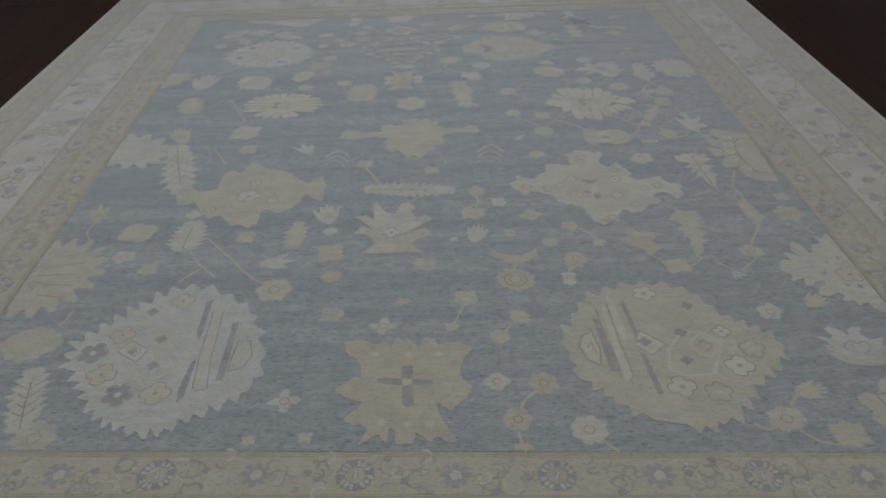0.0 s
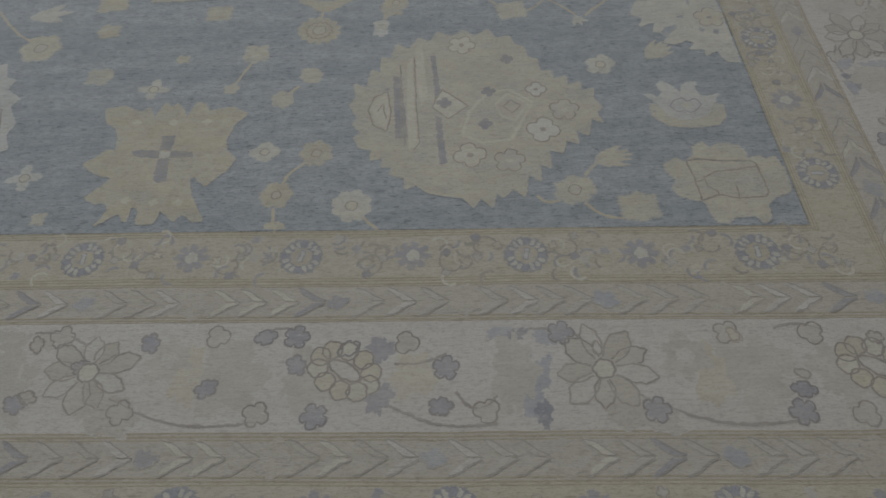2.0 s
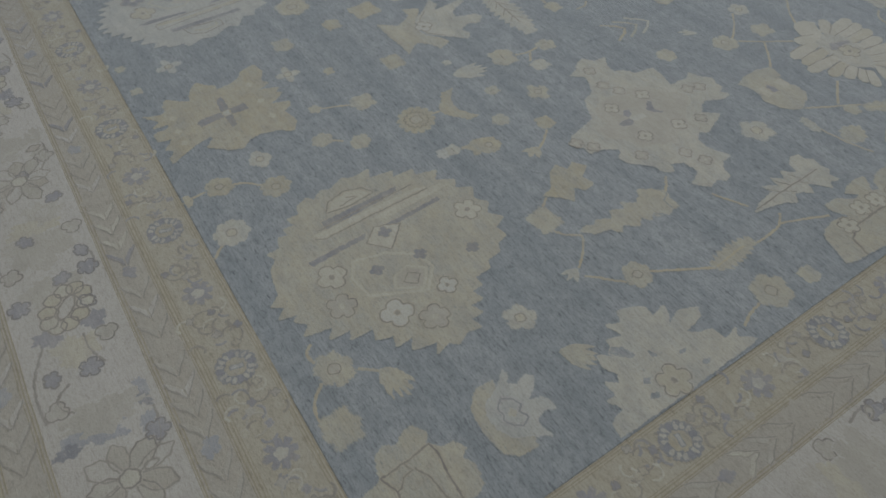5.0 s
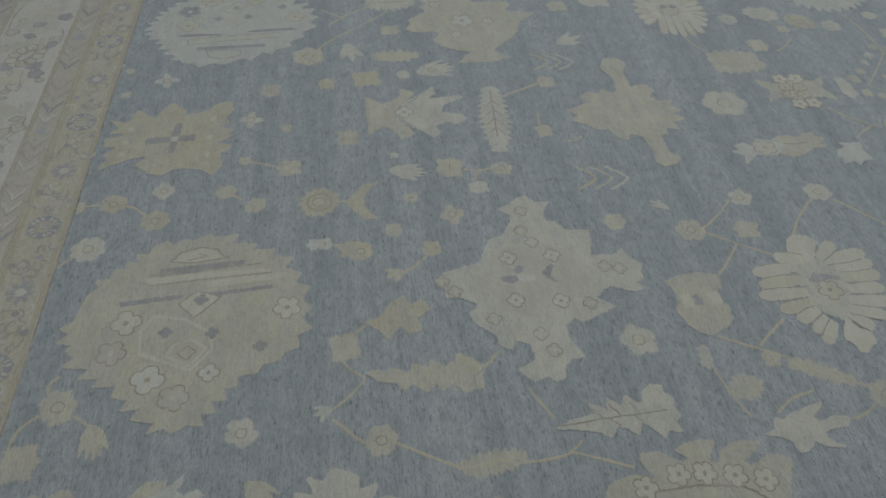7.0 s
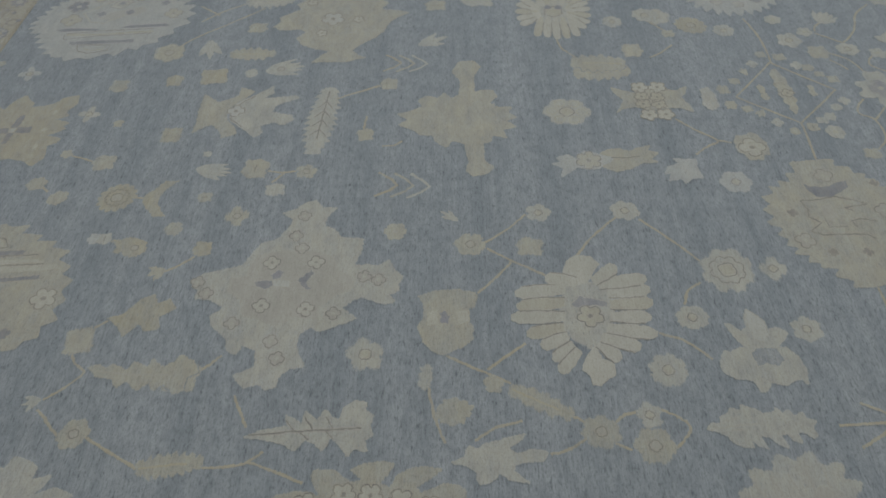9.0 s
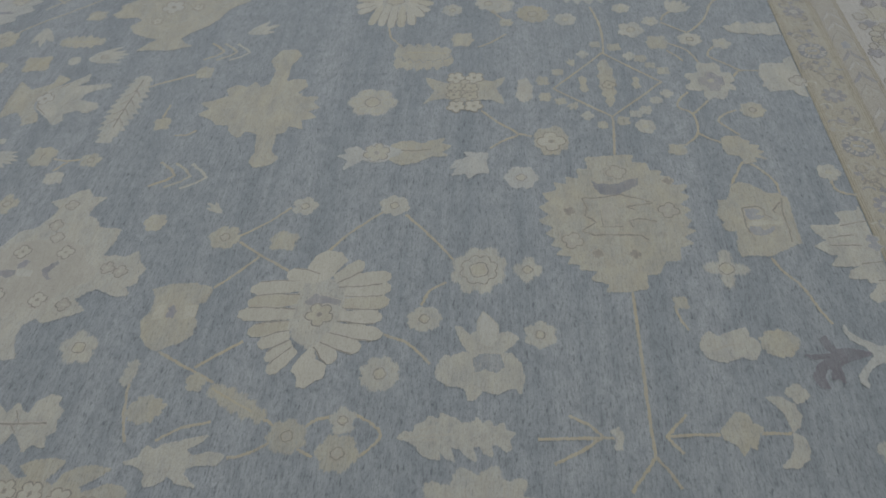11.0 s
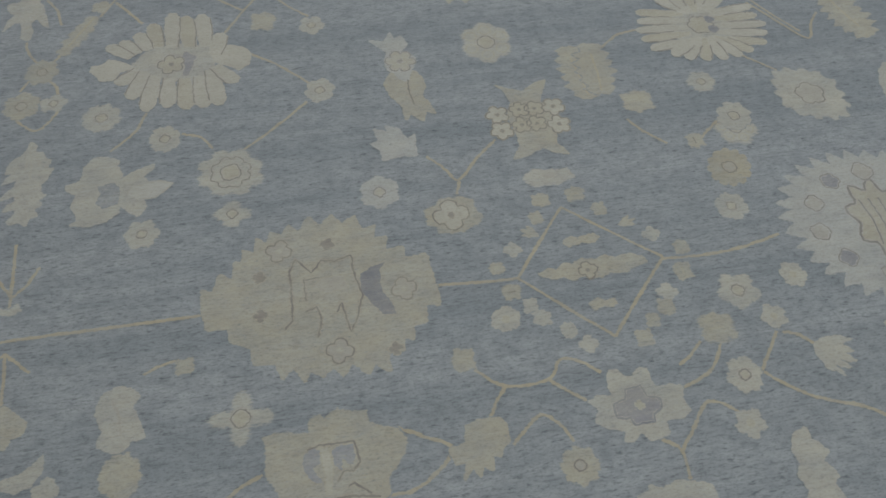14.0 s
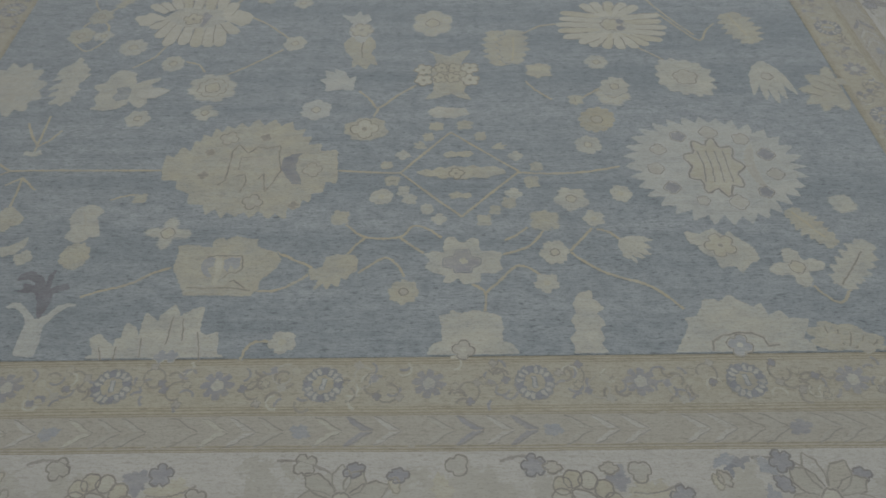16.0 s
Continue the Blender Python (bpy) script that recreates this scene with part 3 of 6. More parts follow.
# ---- field motifs
# near zone
rosette(-0.550, 0.181, 0.041, 4, W)
rosette(-1.173, 0.069, 0.056, 7, T)
blossom(-0.617, 0.047, 0.018, T)
blossom(-0.475, 0.052, 0.019, T)
blossom(-0.465, 0.540, 0.038, T)
rosette(-0.305, 0.481, 0.041, 4, C)
blossom(-0.491, 0.735, 0.034, G)
blossom(-0.186, 0.797, 0.040, G)
blossom(-0.251, 0.599, 0.018, G)
rosette(-0.669, 0.672, 0.059, 6, T)
blossom(-0.053, 0.609, 0.039, T)
vine((-0.059, 0.573), (-0.098, 0.472))
rosette(-0.098, 0.472, 0.021, 5, T)
rosette(0.107, 0.513, 0.033, 6, T)
vine((0.079, 0.474), (0.050, 0.432))
rosette(0.042, 0.424, 0.031, 6, T)
blossom(0.309, 0.785, 0.035, G)
vine((0.299, 0.753), (0.279, 0.707))
blossom(0.282, 0.686, 0.023, W)
rosette(0.022, 0.239, 0.035, 4, C)
rosette(0.148, 0.229, 0.040, 7, G)
vine((0.125, 0.200), (0.092, 0.168), (0.074, 0.128))
rosette(0.067, 0.101, 0.038, 6, G)
vine((0.065, 0.063), (0.071, 0.008))
blossom(0.076, -0.002, 0.025, G)
rosette(0.244, 0.062, 0.045, 8, C)
vine((0.269, 0.029), (0.307, -0.011))
rosette(0.748, 0.087, 0.047, 7, T)
vine((0.776, 0.130), (0.808, 0.169))
tulip(0.850, 0.182, 0.098, 0.064, 13, T, 4)
vine((0.662, 0.074), (0.679, 0.055), (0.713, 0.058))
vine((0.766, 0.049), (0.800, 0.012), (0.849, 0.000))
blossom(0.884, 0.032, 0.047, T)
palmette(-1.459, 0.777, 0.377, 0.445, 4, T, 18, .20, 'half')
medallion(-1.348, 0.432, 0.183, 0.155, 2, T, 12, .14, 'none')
leaf(-1.254, 0.208, 0.252, 0.120, 105, C, 8)
vine((-1.283, 0.586), (-1.287, 0.545), (-1.296, 0.511))
tulip(-1.424, 1.171, 0.141, 0.076, 106, T, 3)
vine((-1.416, 1.115), (-1.417, 1.038), (-1.386, 0.985))
blossom(-1.229, 1.030, 0.067, T)
rosette(-1.226, 0.877, 0.042, 5, C)
blossom(-1.118, 0.800, 0.035, T)
leaf(-1.037, 1.002, 0.195, 0.145, 91, C, 7)
vine((-1.071, 1.128), (-1.028, 1.048))
vine((-1.012, 0.920), (-0.959, 0.833), (-0.880, 0.750))
vine((-0.971, 0.990), (-0.874, 0.880), (-0.768, 0.752), (-0.702, 0.703))
vine((-0.994, 0.723), (-0.960, 0.768), (-0.920, 0.815))
tulip(-0.682, 0.824, 0.123, 0.088, 10, C, 3)
blossom(-0.828, 0.984, 0.039, T)
leaf(-0.650, 0.992, 0.172, 0.090, 89, T, 6)
tulip(-0.554, 1.131, 0.139, 0.099, 101, C, 4)
blossom(-0.512, 0.876, 0.051, G)
blossom(-0.528, 1.009, 0.026, C)
vine((-0.464, 1.547), (-0.407, 1.422), (-0.350, 1.305))
palmette(-1.476, 1.688, 0.290, 0.384, 48, C, 13, .22, 'half')
leaf(-1.224, 1.521, 0.460, 0.158, -72, C, 8)
rosette(-1.055, 1.147, 0.032, 5, C)
blossom(-1.016, 1.849, 0.070, C)
tulip(-1.307, 1.840, 0.191, 0.099, 111, T, 4)
vine((-1.116, 1.685), (-1.067, 1.604), (-1.027, 1.541))
blossom(-0.967, 1.678, 0.043, T)
tulip(-0.715, 1.670, 0.123, 0.085, 116, C, 3)
vine((-1.179, 2.209), (-1.113, 2.103), (-1.042, 1.965))
rosette(-0.851, 2.537, 0.057, 6, C)
tulip(-1.366, 2.473, 0.218, 0.140, 91, C, 4)
leaf(-0.498, 2.281, 0.203, 0.118, -85, T, 6)
# right middle
rosette(0.110, 0.700, 0.061, 14, G)
vine((0.112, 0.754), (0.115, 0.796))
tulip(0.118, 0.829, 0.090, 0.164, 88, G, 2)
rosette(0.246, 0.910, 0.027, 6, T)
blossom(0.114, 0.975, 0.024, T)
tulip(-0.005, 0.978, 0.116, 0.072, 79, C, 4)
blossom(-0.087, 0.940, 0.014, C)
rosette(0.197, 1.090, 0.039, 4, T)
blossom(0.327, 1.013, 0.030, G)
vine((0.358, 0.996), (0.387, 0.961), (0.412, 0.923))
tulip(0.414, 0.900, 0.050, 0.055, -65, T, 3)
blossom(0.282, 0.714, 0.023, C)
vine((0.287, 0.741), (0.305, 0.772))
rosette(0.320, 0.813, 0.036, 6, G)
blossom(-0.013, 1.110, 0.046, T)
vine((-0.001, 1.153), (0.008, 1.197), (0.001, 1.244))
rosette(0.004, 1.276, 0.036, 5, T)
vine((0.012, 1.206), (0.054, 1.172))
blossom(0.086, 1.188, 0.032, C)
leaf(-0.254, 1.297, 0.352, 0.109, -4, C, 12)
blossom(-0.449, 1.518, 0.035, T)
vine((-0.361, 1.326), (-0.396, 1.393), (-0.441, 1.485))
chevron(-0.570, 1.589, 0.068, 86)
chevron(0.077, 1.603, 0.072, 85)
blossom(-0.171, 1.451, 0.032, T)
vine((-0.202, 1.444), (-0.270, 1.449))
vine((-0.113, 1.511), (-0.115, 1.550), (-0.137, 1.575))
rosette(-0.274, 2.131, 0.080, 6, C)
rosette(0.696, 1.512, 0.053, 5, C)
rosette(0.324, 1.789, 0.044, 6, T)
vine((0.319, 1.830), (0.271, 1.894), (0.208, 1.956))
rosette(0.202, 1.994, 0.037, 5, C)
blossom(0.336, 1.959, 0.038, T)
vine((0.340, 1.837), (0.388, 1.904), (0.442, 1.994))
vine((0.395, 1.903), (0.445, 1.861), (0.504, 1.805))
rosette(0.269, 1.571, 0.033, 6, T)
tulip(0.210, 1.729, 0.065, 0.034, -129, C, 3)
rosette(0.198, 2.252, 0.040, 6, C)
vine((0.218, 2.228), (0.298, 2.146), (0.371, 2.089))
vine((0.233, 2.287), (0.307, 2.356), (0.398, 2.429))
rosette(0.432, 2.498, 0.080, 8, C)
rosette(0.430, 2.624, 0.040, 4, C)
rosette(0.592, 2.367, 0.042, 7, C)
vine((0.475, 2.415), (0.503, 2.375), (0.551, 2.356))
rosette(0.634, 2.652, 0.038, 6, C)
rosette(0.752, 2.273, 0.048, 8, C)
vine((0.641, 2.269), (0.668, 2.336), (0.723, 2.390))
vine((0.862, 2.234), (0.882, 2.270), (0.910, 2.294), (0.943, 2.271), (0.967, 2.246))
rosette(0.876, 2.204, 0.036, 5, C)
rosette(0.956, 2.203, 0.047, 6, T)
rosette(0.919, 2.084, 0.044, 7, T)
vine((0.895, 2.121), (0.876, 2.144), (0.869, 2.172))
vine((0.948, 2.113), (0.966, 2.149))
vine((0.933, 2.050), (0.962, 2.007), (0.975, 1.960))
vine((0.938, 1.786), (0.905, 1.840), (0.888, 1.901))
leaf(0.838, 1.949, 0.170, 0.068, 62, T, 5)
vine((0.874, 2.010), (0.885, 2.036), (0.904, 2.056))
vine((0.699, 1.713), (0.734, 1.777), (0.758, 1.826), (0.787, 1.880))
vine((0.746, 1.822), (0.708, 1.871), (0.668, 1.924))
rosette(0.787, 1.836, 0.026, 5, T)
leaf(0.765, 1.668, 0.075, 0.047, 170, C, 3)
vine((0.785, 1.674), (0.848, 1.685), (0.901, 1.700), (0.945, 1.717))
medallion(0.862, 1.738, 0.091, 0.073, 104, T, 10, .2, 'none')
vine((0.811, 1.197), (0.858, 1.220), (0.900, 1.241))
blossom(0.644, 0.756, 0.045, T)
vine((0.574, 0.824), (0.595, 0.794), (0.622, 0.764))
vine((0.678, 0.748), (0.713, 0.767), (0.741, 0.800), (0.785, 0.764), (0.819, 0.723))
blossom(0.758, 1.050, 0.047, T)
vine((0.695, 1.142), (0.723, 1.117), (0.747, 1.087))
tulip(0.825, 0.696, 0.046, 0.046, -71, C, 3)
vine((0.845, 0.720), (0.878, 0.754), (0.917, 0.797), (0.917, 0.849), (0.949, 0.911), (1.004, 1.013))
rosette(0.912, 0.830, 0.039, 6, T)
leaf(0.994, 1.080, 0.152, 0.067, 96, T, 8)
vine((0.999, 1.150), (1.000, 1.196), (0.990, 1.255), (0.961, 1.292))
vine((0.986, 1.259), (1.009, 1.320), (1.039, 1.394))
rosette(0.860, 0.511, 0.041, 5, C)
tulip(1.016, 0.559, 0.091, 0.067, 41, T, 4)
rosette(1.125, 1.063, 0.050, 6, T)
vine((1.135, 1.010), (1.144, 0.968), (1.161, 0.927))
blossom(1.141, 1.182, 0.027, T)
# far zone
vine((0.0, 2.886), (-0.111, 2.894), (-0.193, 2.897))
vine((-0.193, 2.897), (-0.338, 2.719))
vine((-0.338, 2.719), (-0.535, 2.890))
vine((-0.535, 2.890), (-0.369, 3.069))
vine((-0.369, 3.069), (-0.193, 2.897))
vine((-0.535, 2.895), (-0.627, 2.899), (-0.722, 2.893), (-0.828, 2.870))
blossom(-0.295, 2.691, 0.022, T)
blossom(-0.381, 2.685, 0.025, T)
blossom(-0.427, 2.737, 0.019, T)
blossom(-0.271, 2.741, 0.019, T)
tulip(-0.246, 2.779, 0.043, 0.032, -31, T, 3)
rosette(-0.198, 2.820, 0.020, 4, C)
tulip(-0.483, 2.783, 0.045, 0.030, -164, T, 3)
rosette(-0.528, 2.825, 0.019, 4, C)
blossom(-0.152, 2.864, 0.018, T)
blossom(-0.586, 2.870, 0.020, T)
blossom(-0.172, 2.929, 0.023, T)
blossom(-0.568, 2.933, 0.024, T)
blossom(-0.206, 2.968, 0.018, C)
rosette(-0.515, 2.980, 0.023, 4, C)
blossom(-0.223, 3.002, 0.021, C)
blossom(-0.500, 3.016, 0.022, T)
blossom(-0.274, 3.040, 0.019, C)
blossom(-0.461, 3.043, 0.018, T)
rosette(-0.308, 3.077, 0.020, 4, C)
blossom(-0.430, 3.083, 0.022, T)
rosette(-0.145, 2.993, 0.033, 6, C)
palmette(-1.100, 2.870, 0.504, 0.435, 180, W, 32, .16, 'inner')
rosette(-0.747, 2.776, 0.038, 6, C)
rosette(-0.787, 2.660, 0.059, 12, G)
rosette(-0.822, 2.364, 0.039, 6, C)
rosette(-0.864, 2.497, 0.048, 8, C)
vine((-0.814, 2.505), (-0.778, 2.535), (-0.742, 2.564))
blossom(-0.732, 2.564, 0.026, T)
vine((-0.580, 2.466), (-0.610, 2.513), (-0.658, 2.563))
blossom(-0.627, 2.410, 0.043, T)
leaf(-0.550, 2.273, 0.198, 0.121, -94, T, 6)
vine((-0.588, 2.199), (-0.652, 2.151), (-0.720, 2.139))
star_palmette(-0.902, 2.144, 0.397, 0.303, 177, C, 'star')
vine((-1.071, 2.068), (-1.125, 2.149), (-1.189, 2.241), (-1.228, 2.179), (-1.263, 2.137))
leaf(-1.349, 2.165, 0.190, 0.140, 105, T, 6)
medallion(-1.101, 2.448, 0.223, 0.183, 126, C, 14, .18, 'ring')
vine((-0.943, 2.249), (-0.994, 2.302), (-1.048, 2.352))
vine((-0.046, 2.518), (-0.082, 2.561), (-0.112, 2.602), (-0.170, 2.539), (-0.227, 2.487))
vine((-0.112, 2.606), (-0.100, 2.645))
rosette(0.083, 2.611, 0.046, 6, W)
medallion(0.646, 3.207, 0.095, 0.081, 104, T, 10, .14, 'none')
vine((0.613, 3.007), (0.579, 2.990), (0.542, 2.984))
blossom(0.531, 2.998, 0.020, T)
rosette(0.420, 3.129, 0.060, 4, C)
vine((0.381, 3.247), (0.425, 3.267), (0.476, 3.302), (0.533, 3.321), (0.589, 3.343))
vine((0.121, 3.194), (0.066, 3.223), (0.015, 3.255), (0.058, 3.297), (0.102, 3.322), (0.153, 3.323))
blossom(-0.037, 3.074, 0.028, T)
vine((-0.057, 3.099), (-0.112, 3.144), (-0.203, 3.143), (-0.236, 3.105), (-0.272, 3.110), (-0.314, 3.145))
vine((-0.203, 3.143), (-0.231, 3.170), (-0.269, 3.199))
vine((-0.112, 3.144), (-0.087, 3.174), (-0.069, 3.204))
vine((-0.101, 3.266), (-0.133, 3.239), (-0.169, 3.215), (-0.203, 3.241), (-0.221, 3.278))
rosette(-0.221, 3.326, 0.037, 8, T)
vine((-0.375, 3.281), (-0.401, 3.306), (-0.426, 3.330), (-0.423, 3.391))
vine((-0.426, 3.330), (-0.467, 3.286), (-0.516, 3.240), (-0.569, 3.272))
rosette(-0.582, 3.297, 0.032, 5, C)
rosette(-0.610, 3.196, 0.039, 6, C)
vine((-0.651, 3.193), (-0.684, 3.151), (-0.718, 3.110))
rosette(-0.727, 3.075, 0.030, 5, C)
vine((-0.653, 3.197), (-0.695, 3.236), (-0.746, 3.269), (-0.842, 3.308), (-0.910, 3.378))
vine((-0.730, 3.113), (-0.764, 3.127), (-0.790, 3.155))
tulip(-0.821, 3.180, 0.090, 0.097, 148, C, 4)
blossom(-0.593, 3.083, 0.042, T)
vine((-0.545, 3.107), (-0.515, 3.134), (-0.482, 3.154))
vine((-0.588, 3.119), (-0.545, 3.175), (-0.472, 3.203))
rosette(-0.673, 3.001, 0.047, 5, C)
rosette(-0.814, 2.980, 0.033, 6, C)
rosette(-1.225, 3.245, 0.066, 4, C)
vine((-1.249, 3.305), (-1.267, 3.335), (-1.299, 3.358), (-1.336, 3.317))
leaf(-1.374, 3.233, 0.191, 0.106, -128, C, 6)
leaf(-1.304, 3.108, 0.156, 0.084, 123, T, 7)
blossom(-1.416, 3.020, 0.038, C)
palmette(-1.280, 3.478, 0.109, 0.201, -109, T, 9, .15, 'half')
vine((0.152, 3.529), (0.145, 3.495), (0.128, 3.477), (0.095, 3.473))
rosette(0.061, 3.476, 0.033, 5, C)
vine((0.488, 2.886), (0.747, 2.885), (0.947, 2.886))
vine((0.944, 2.886), (0.980, 2.860), (1.022, 2.829))
vine((0.943, 2.888), (0.971, 2.909), (1.011, 2.931))
vine((0.894, 2.915), (0.883, 3.053), (0.878, 3.183))
vine((0.894, 2.915), (0.867, 2.941), (0.840, 2.966))
vine((0.894, 2.915), (0.913, 2.931), (0.933, 2.947))
vine((0.908, 2.639), (0.904, 2.730), (0.900, 2.820))
vine((0.850, 2.709), (0.870, 2.750), (0.898, 2.780))
vine((0.965, 2.673), (0.933, 2.732), (0.898, 2.780))
palmette(1.090, 2.503, 0.212, 0.286, -164, C, 12, .2, 'half')
palmette(-1.566, 2.512, 0.192, 0.269, -44, T, 10, .2, 'half')
rosette(0.780, 3.215, 0.023, 4, C)
leaf(0.933, 3.380, 0.090, 0.061, -142, C, 4)


# larger ornaments
# near zone: drawn ornaments
ob = ornament("medallion", -0.229, 0.227, G, [(-18.4, 18.5), (-13.5, 19.3), (-9.1, 16.7), (-6.8, 18.4), (-4.9, 14.2), (-3.2, 20), (-1, 18.2), (0.1, 19.9), (2.3, 16.9), (3.6, 13.9), (5.1, 19.8), (7.2, 19.2), (8.9, 16.2), (12.2, 17.1), (15, 17.5), (18.8, 14.7), (16.1, 11.2), (14.8, 6), (15.6, 2.2), (18.3, -0.7), (16.7, -4.4), (14.2, -6.8), (12.3, -9.3), (9.7, -6.1), (8.3, -6.6), (9.5, -11.2), (11.9, -16.4), (14, -19.6)] + [(11.9, -19.9), (8.6, -17.3), (7.2, -19.6), (5.2, -17.6), (3.3, -16.2), (2.7, -19.9), (-1.2, -20), (-1.8, -15.2), (-3.6, -14.2), (-3.8, -19.2), (-6.3, -16.6), (-8.4, -18.3), (-11, -20.1), (-8.9, -15.9), (-9.8, -13.5), (-12.8, -13.4), (-15.4, -11.4), (-12.2, -8.1), (-10.5, -5.5), (-13.6, -4.6), (-16.3, -3.3), (-18.8, -0.7), (-16.2, 1.3), (-14, 3.9), (-12, 3), (-12.5, 7.9), (-14.1, 11.4), (-17, 13.6)], "yellow-gold motif with a small blue-grey cross")
inlay("cross_bar", cm([(-1.4, 8), (2, 8.2), (2.3, -1.3), (2.9, -7.1), (0.8, -7.9), (-0.6, -6.4)]), P, ob, 1.4)
inlay("cross_bar", cm([(-8.1, 3.1), (-4.3, 3.4), (7.4, 2.4), (7.9, 0), (-1, 0.3), (-6.9, 1.1)]), P, ob, 1.7)
inlay("eye", cm([(-0.7, 2.6), (1.8, 2.6), (1.9, 0.6), (-0.6, 0.7)]), W, ob, 2.4)
stamped(ob, -0.09, 0.129, 0.012, 4, C, False)
stamped(ob, 0.004, 0.126, 0.012, 4, C, False)
stamped(ob, 0.089, 0.124, 0.012, 4, C, False)
stamped(ob, -0.054, -0.128, 0.012, 4, C, False)
stamped(ob, 0.012, -0.137, 0.012, 4, C, False)
stamped(ob, 0.071, -0.139, 0.012, 4, C, False)
ob = ornament("palmette", -0.877, 1.309, T, [(-29.3, -0.9), (-26.3, 6.6), (-20.9, 0.9), (-14, 2.8), (-14.6, 14.5), (-11.5, 18.2), (-7, 15), (-5.9, 22.8), (-3.9, 26.8), (0.7, 20.5), (4.9, 18.3), (9.3, 17.1), (13.3, 14.1), (17.6, 9.1), (21.5, 5.7), (24.9, 8.8), (26.4, 11.5), (29.3, 3.1), (28.8, -3.5), (29.1, -9.1), (25.5, -6.4), (21.7, -3.2), (20.4, -8.7), (17, -14.4), (12.7, -16.6), (8.7, -13.2), (6.7, -16.3), (7.3, -23.1), (4.7, -26.8), (1, -24), (-1.8, -25.4), (-4.8, -21.4), (-7.9, -17.3), (-11.6, -19.5), (-17.2, -12.9), (-20.3, -6.9), (-23.2, -9.7), (-26.7, -8.3)], "beige lobed palmette with a pale flower")
stamped(ob, -0.003, -0.035, 0.045, 5, W)
stamped(ob, 0.096, -0.07, 0.022, 5, C)
stamped(ob, -0.128, -0.131, 0.022, 5, C)
stamped(ob, 0.003, 0.067, 0.022, 5, C)
drawn("heart_edge", cm([(-11.1, 5), (-5.1, 8.4), (2.6, 9.8), (12.8, 3.8), (16.2, -3), (11.8, -9.2), (4.8, -12.2), (-4.5, -9.3), (-10.3, -3.1)]), 0.005, OLIVE, ob, True, 1.6)
ob = ornament("palmette_base", -0.303, 0.951, T, [(-14.2, 3.7), (-11.6, 9.2), (-8.4, 7.2), (-5.1, 3.7), (-0.5, 1.3), (4.1, 1.9), (8, 5.4), (12, 6.7), (14.1, 1.5), (11.1, 0.9), (8.1, -1.2), (6.8, -3.2), (11.3, -8.9), (4.5, -8.3), (-0.3, -9.2), (-10.8, -8.8), (-5.6, -2.8), (-9.1, 3.5)])
ob = ornament("tulip", -0.307, 1.09, C, [(-14.3, 1.6), (-9.7, 2.2), (-7, -1.1), (-8.3, 10.2), (-6.7, 11.8), (-4.1, 6), (-1.9, 3.5), (0.7, 3.3), (2.5, 9.8), (5, 11.3), (8.1, 7.9), (6.5, 4.3), (8.1, 0.3), (12.2, 1.3), (14.3, -1.2), (10.3, -4.9), (7.3, -8.5), (4.4, -11.3), (-0.6, -11.8), (-5.7, -9.4), (-9.2, -4)], "cream five-pronged tulip on a beige foot")
stamped(ob, -0.001, -0.097, 0.03, 4, W)
drawn("cup_line", cm([(-8.2, -4.1), (-5.2, -8), (-0.6, -11.1), (4.4, -10.6), (8.3, -6.3)]), 0.004, LINE, ob, False, 1.6)
ob = ornament("palmette", 1.093, 0.711, C, [(11, 21.5), (7.9, 18), (5.8, 19.6), (7.1, 15.4), (3.1, 14.7), (2.3, 10.9), (0.5, 9.4), (-0.7, 15.3), (-3.1, 16.7), (-5, 12.2), (-2.3, 6.6), (-5.5, 9.6), (-7.9, 10.5), (-6.7, 5.9), (-9.7, 6.5), (-11.6, 3.1), (-12.5, 0.2), (-9.3, -1.6), (-11, -5.2), (-6.3, -3.3), (-7.6, -7.5), (-5, -8), (-3.2, -8.9), (-5.7, -12.4), (-2.8, -13.2), (0.5, -11.3), (2.5, -13.1), (0.4, -15.5), (4.3, -15.4), (4.2, -18.1), (7.7, -16.3), (8.7, -20.7), (12.4, -21.4)], "cream half palmette cut by the border")
inlay("slot", cm([(-5.8, -8.1), (-4.2, -5.8), (-1.4, -4.7), (-0.6, -5.7), (-2.1, -7.9), (-4.5, -9.6)]), BLUE, ob, 1.3)
inlay("slot", cm([(-0.9, -1.7), (1.2, -0.7), (2.2, -1.4), (0.9, -2.3)]), BLUE, ob, 1.3)
inlay("slot", cm([(3, 4.2), (3.8, 6), (4.7, 4.9), (4, 3.4)]), BLUE, ob, 1.3)
inlay("slot", cm([(7.8, 6.6), (8.6, 8.6), (9.7, 7.4), (8.8, 5.6)]), BLUE, ob, 1.3)
inlay("slot", cm([(7.8, -8.8), (8.8, -6.9), (10, -8.4), (8.9, -10)]), BLUE, ob, 1.3)
inlay("slot", cm([(4.2, -7.7), (5.1, -6.2), (6.2, -7.3), (5.3, -8.8)]), BLUE, ob, 1.3)
stamped(ob, 0.084, -0.024, 0.04, 5, T)
ob = ornament("tulip_cup", 1.048, 0.314, T, [(-8.9, 4.4), (-8.8, -0.2), (-6, -3.2), (-2, -4.4), (1.8, -4.3), (6.2, -3.9), (8.5, -1.3), (8.9, 3), (6.2, 3.9), (0, 0.6), (-6.9, 3.9)])
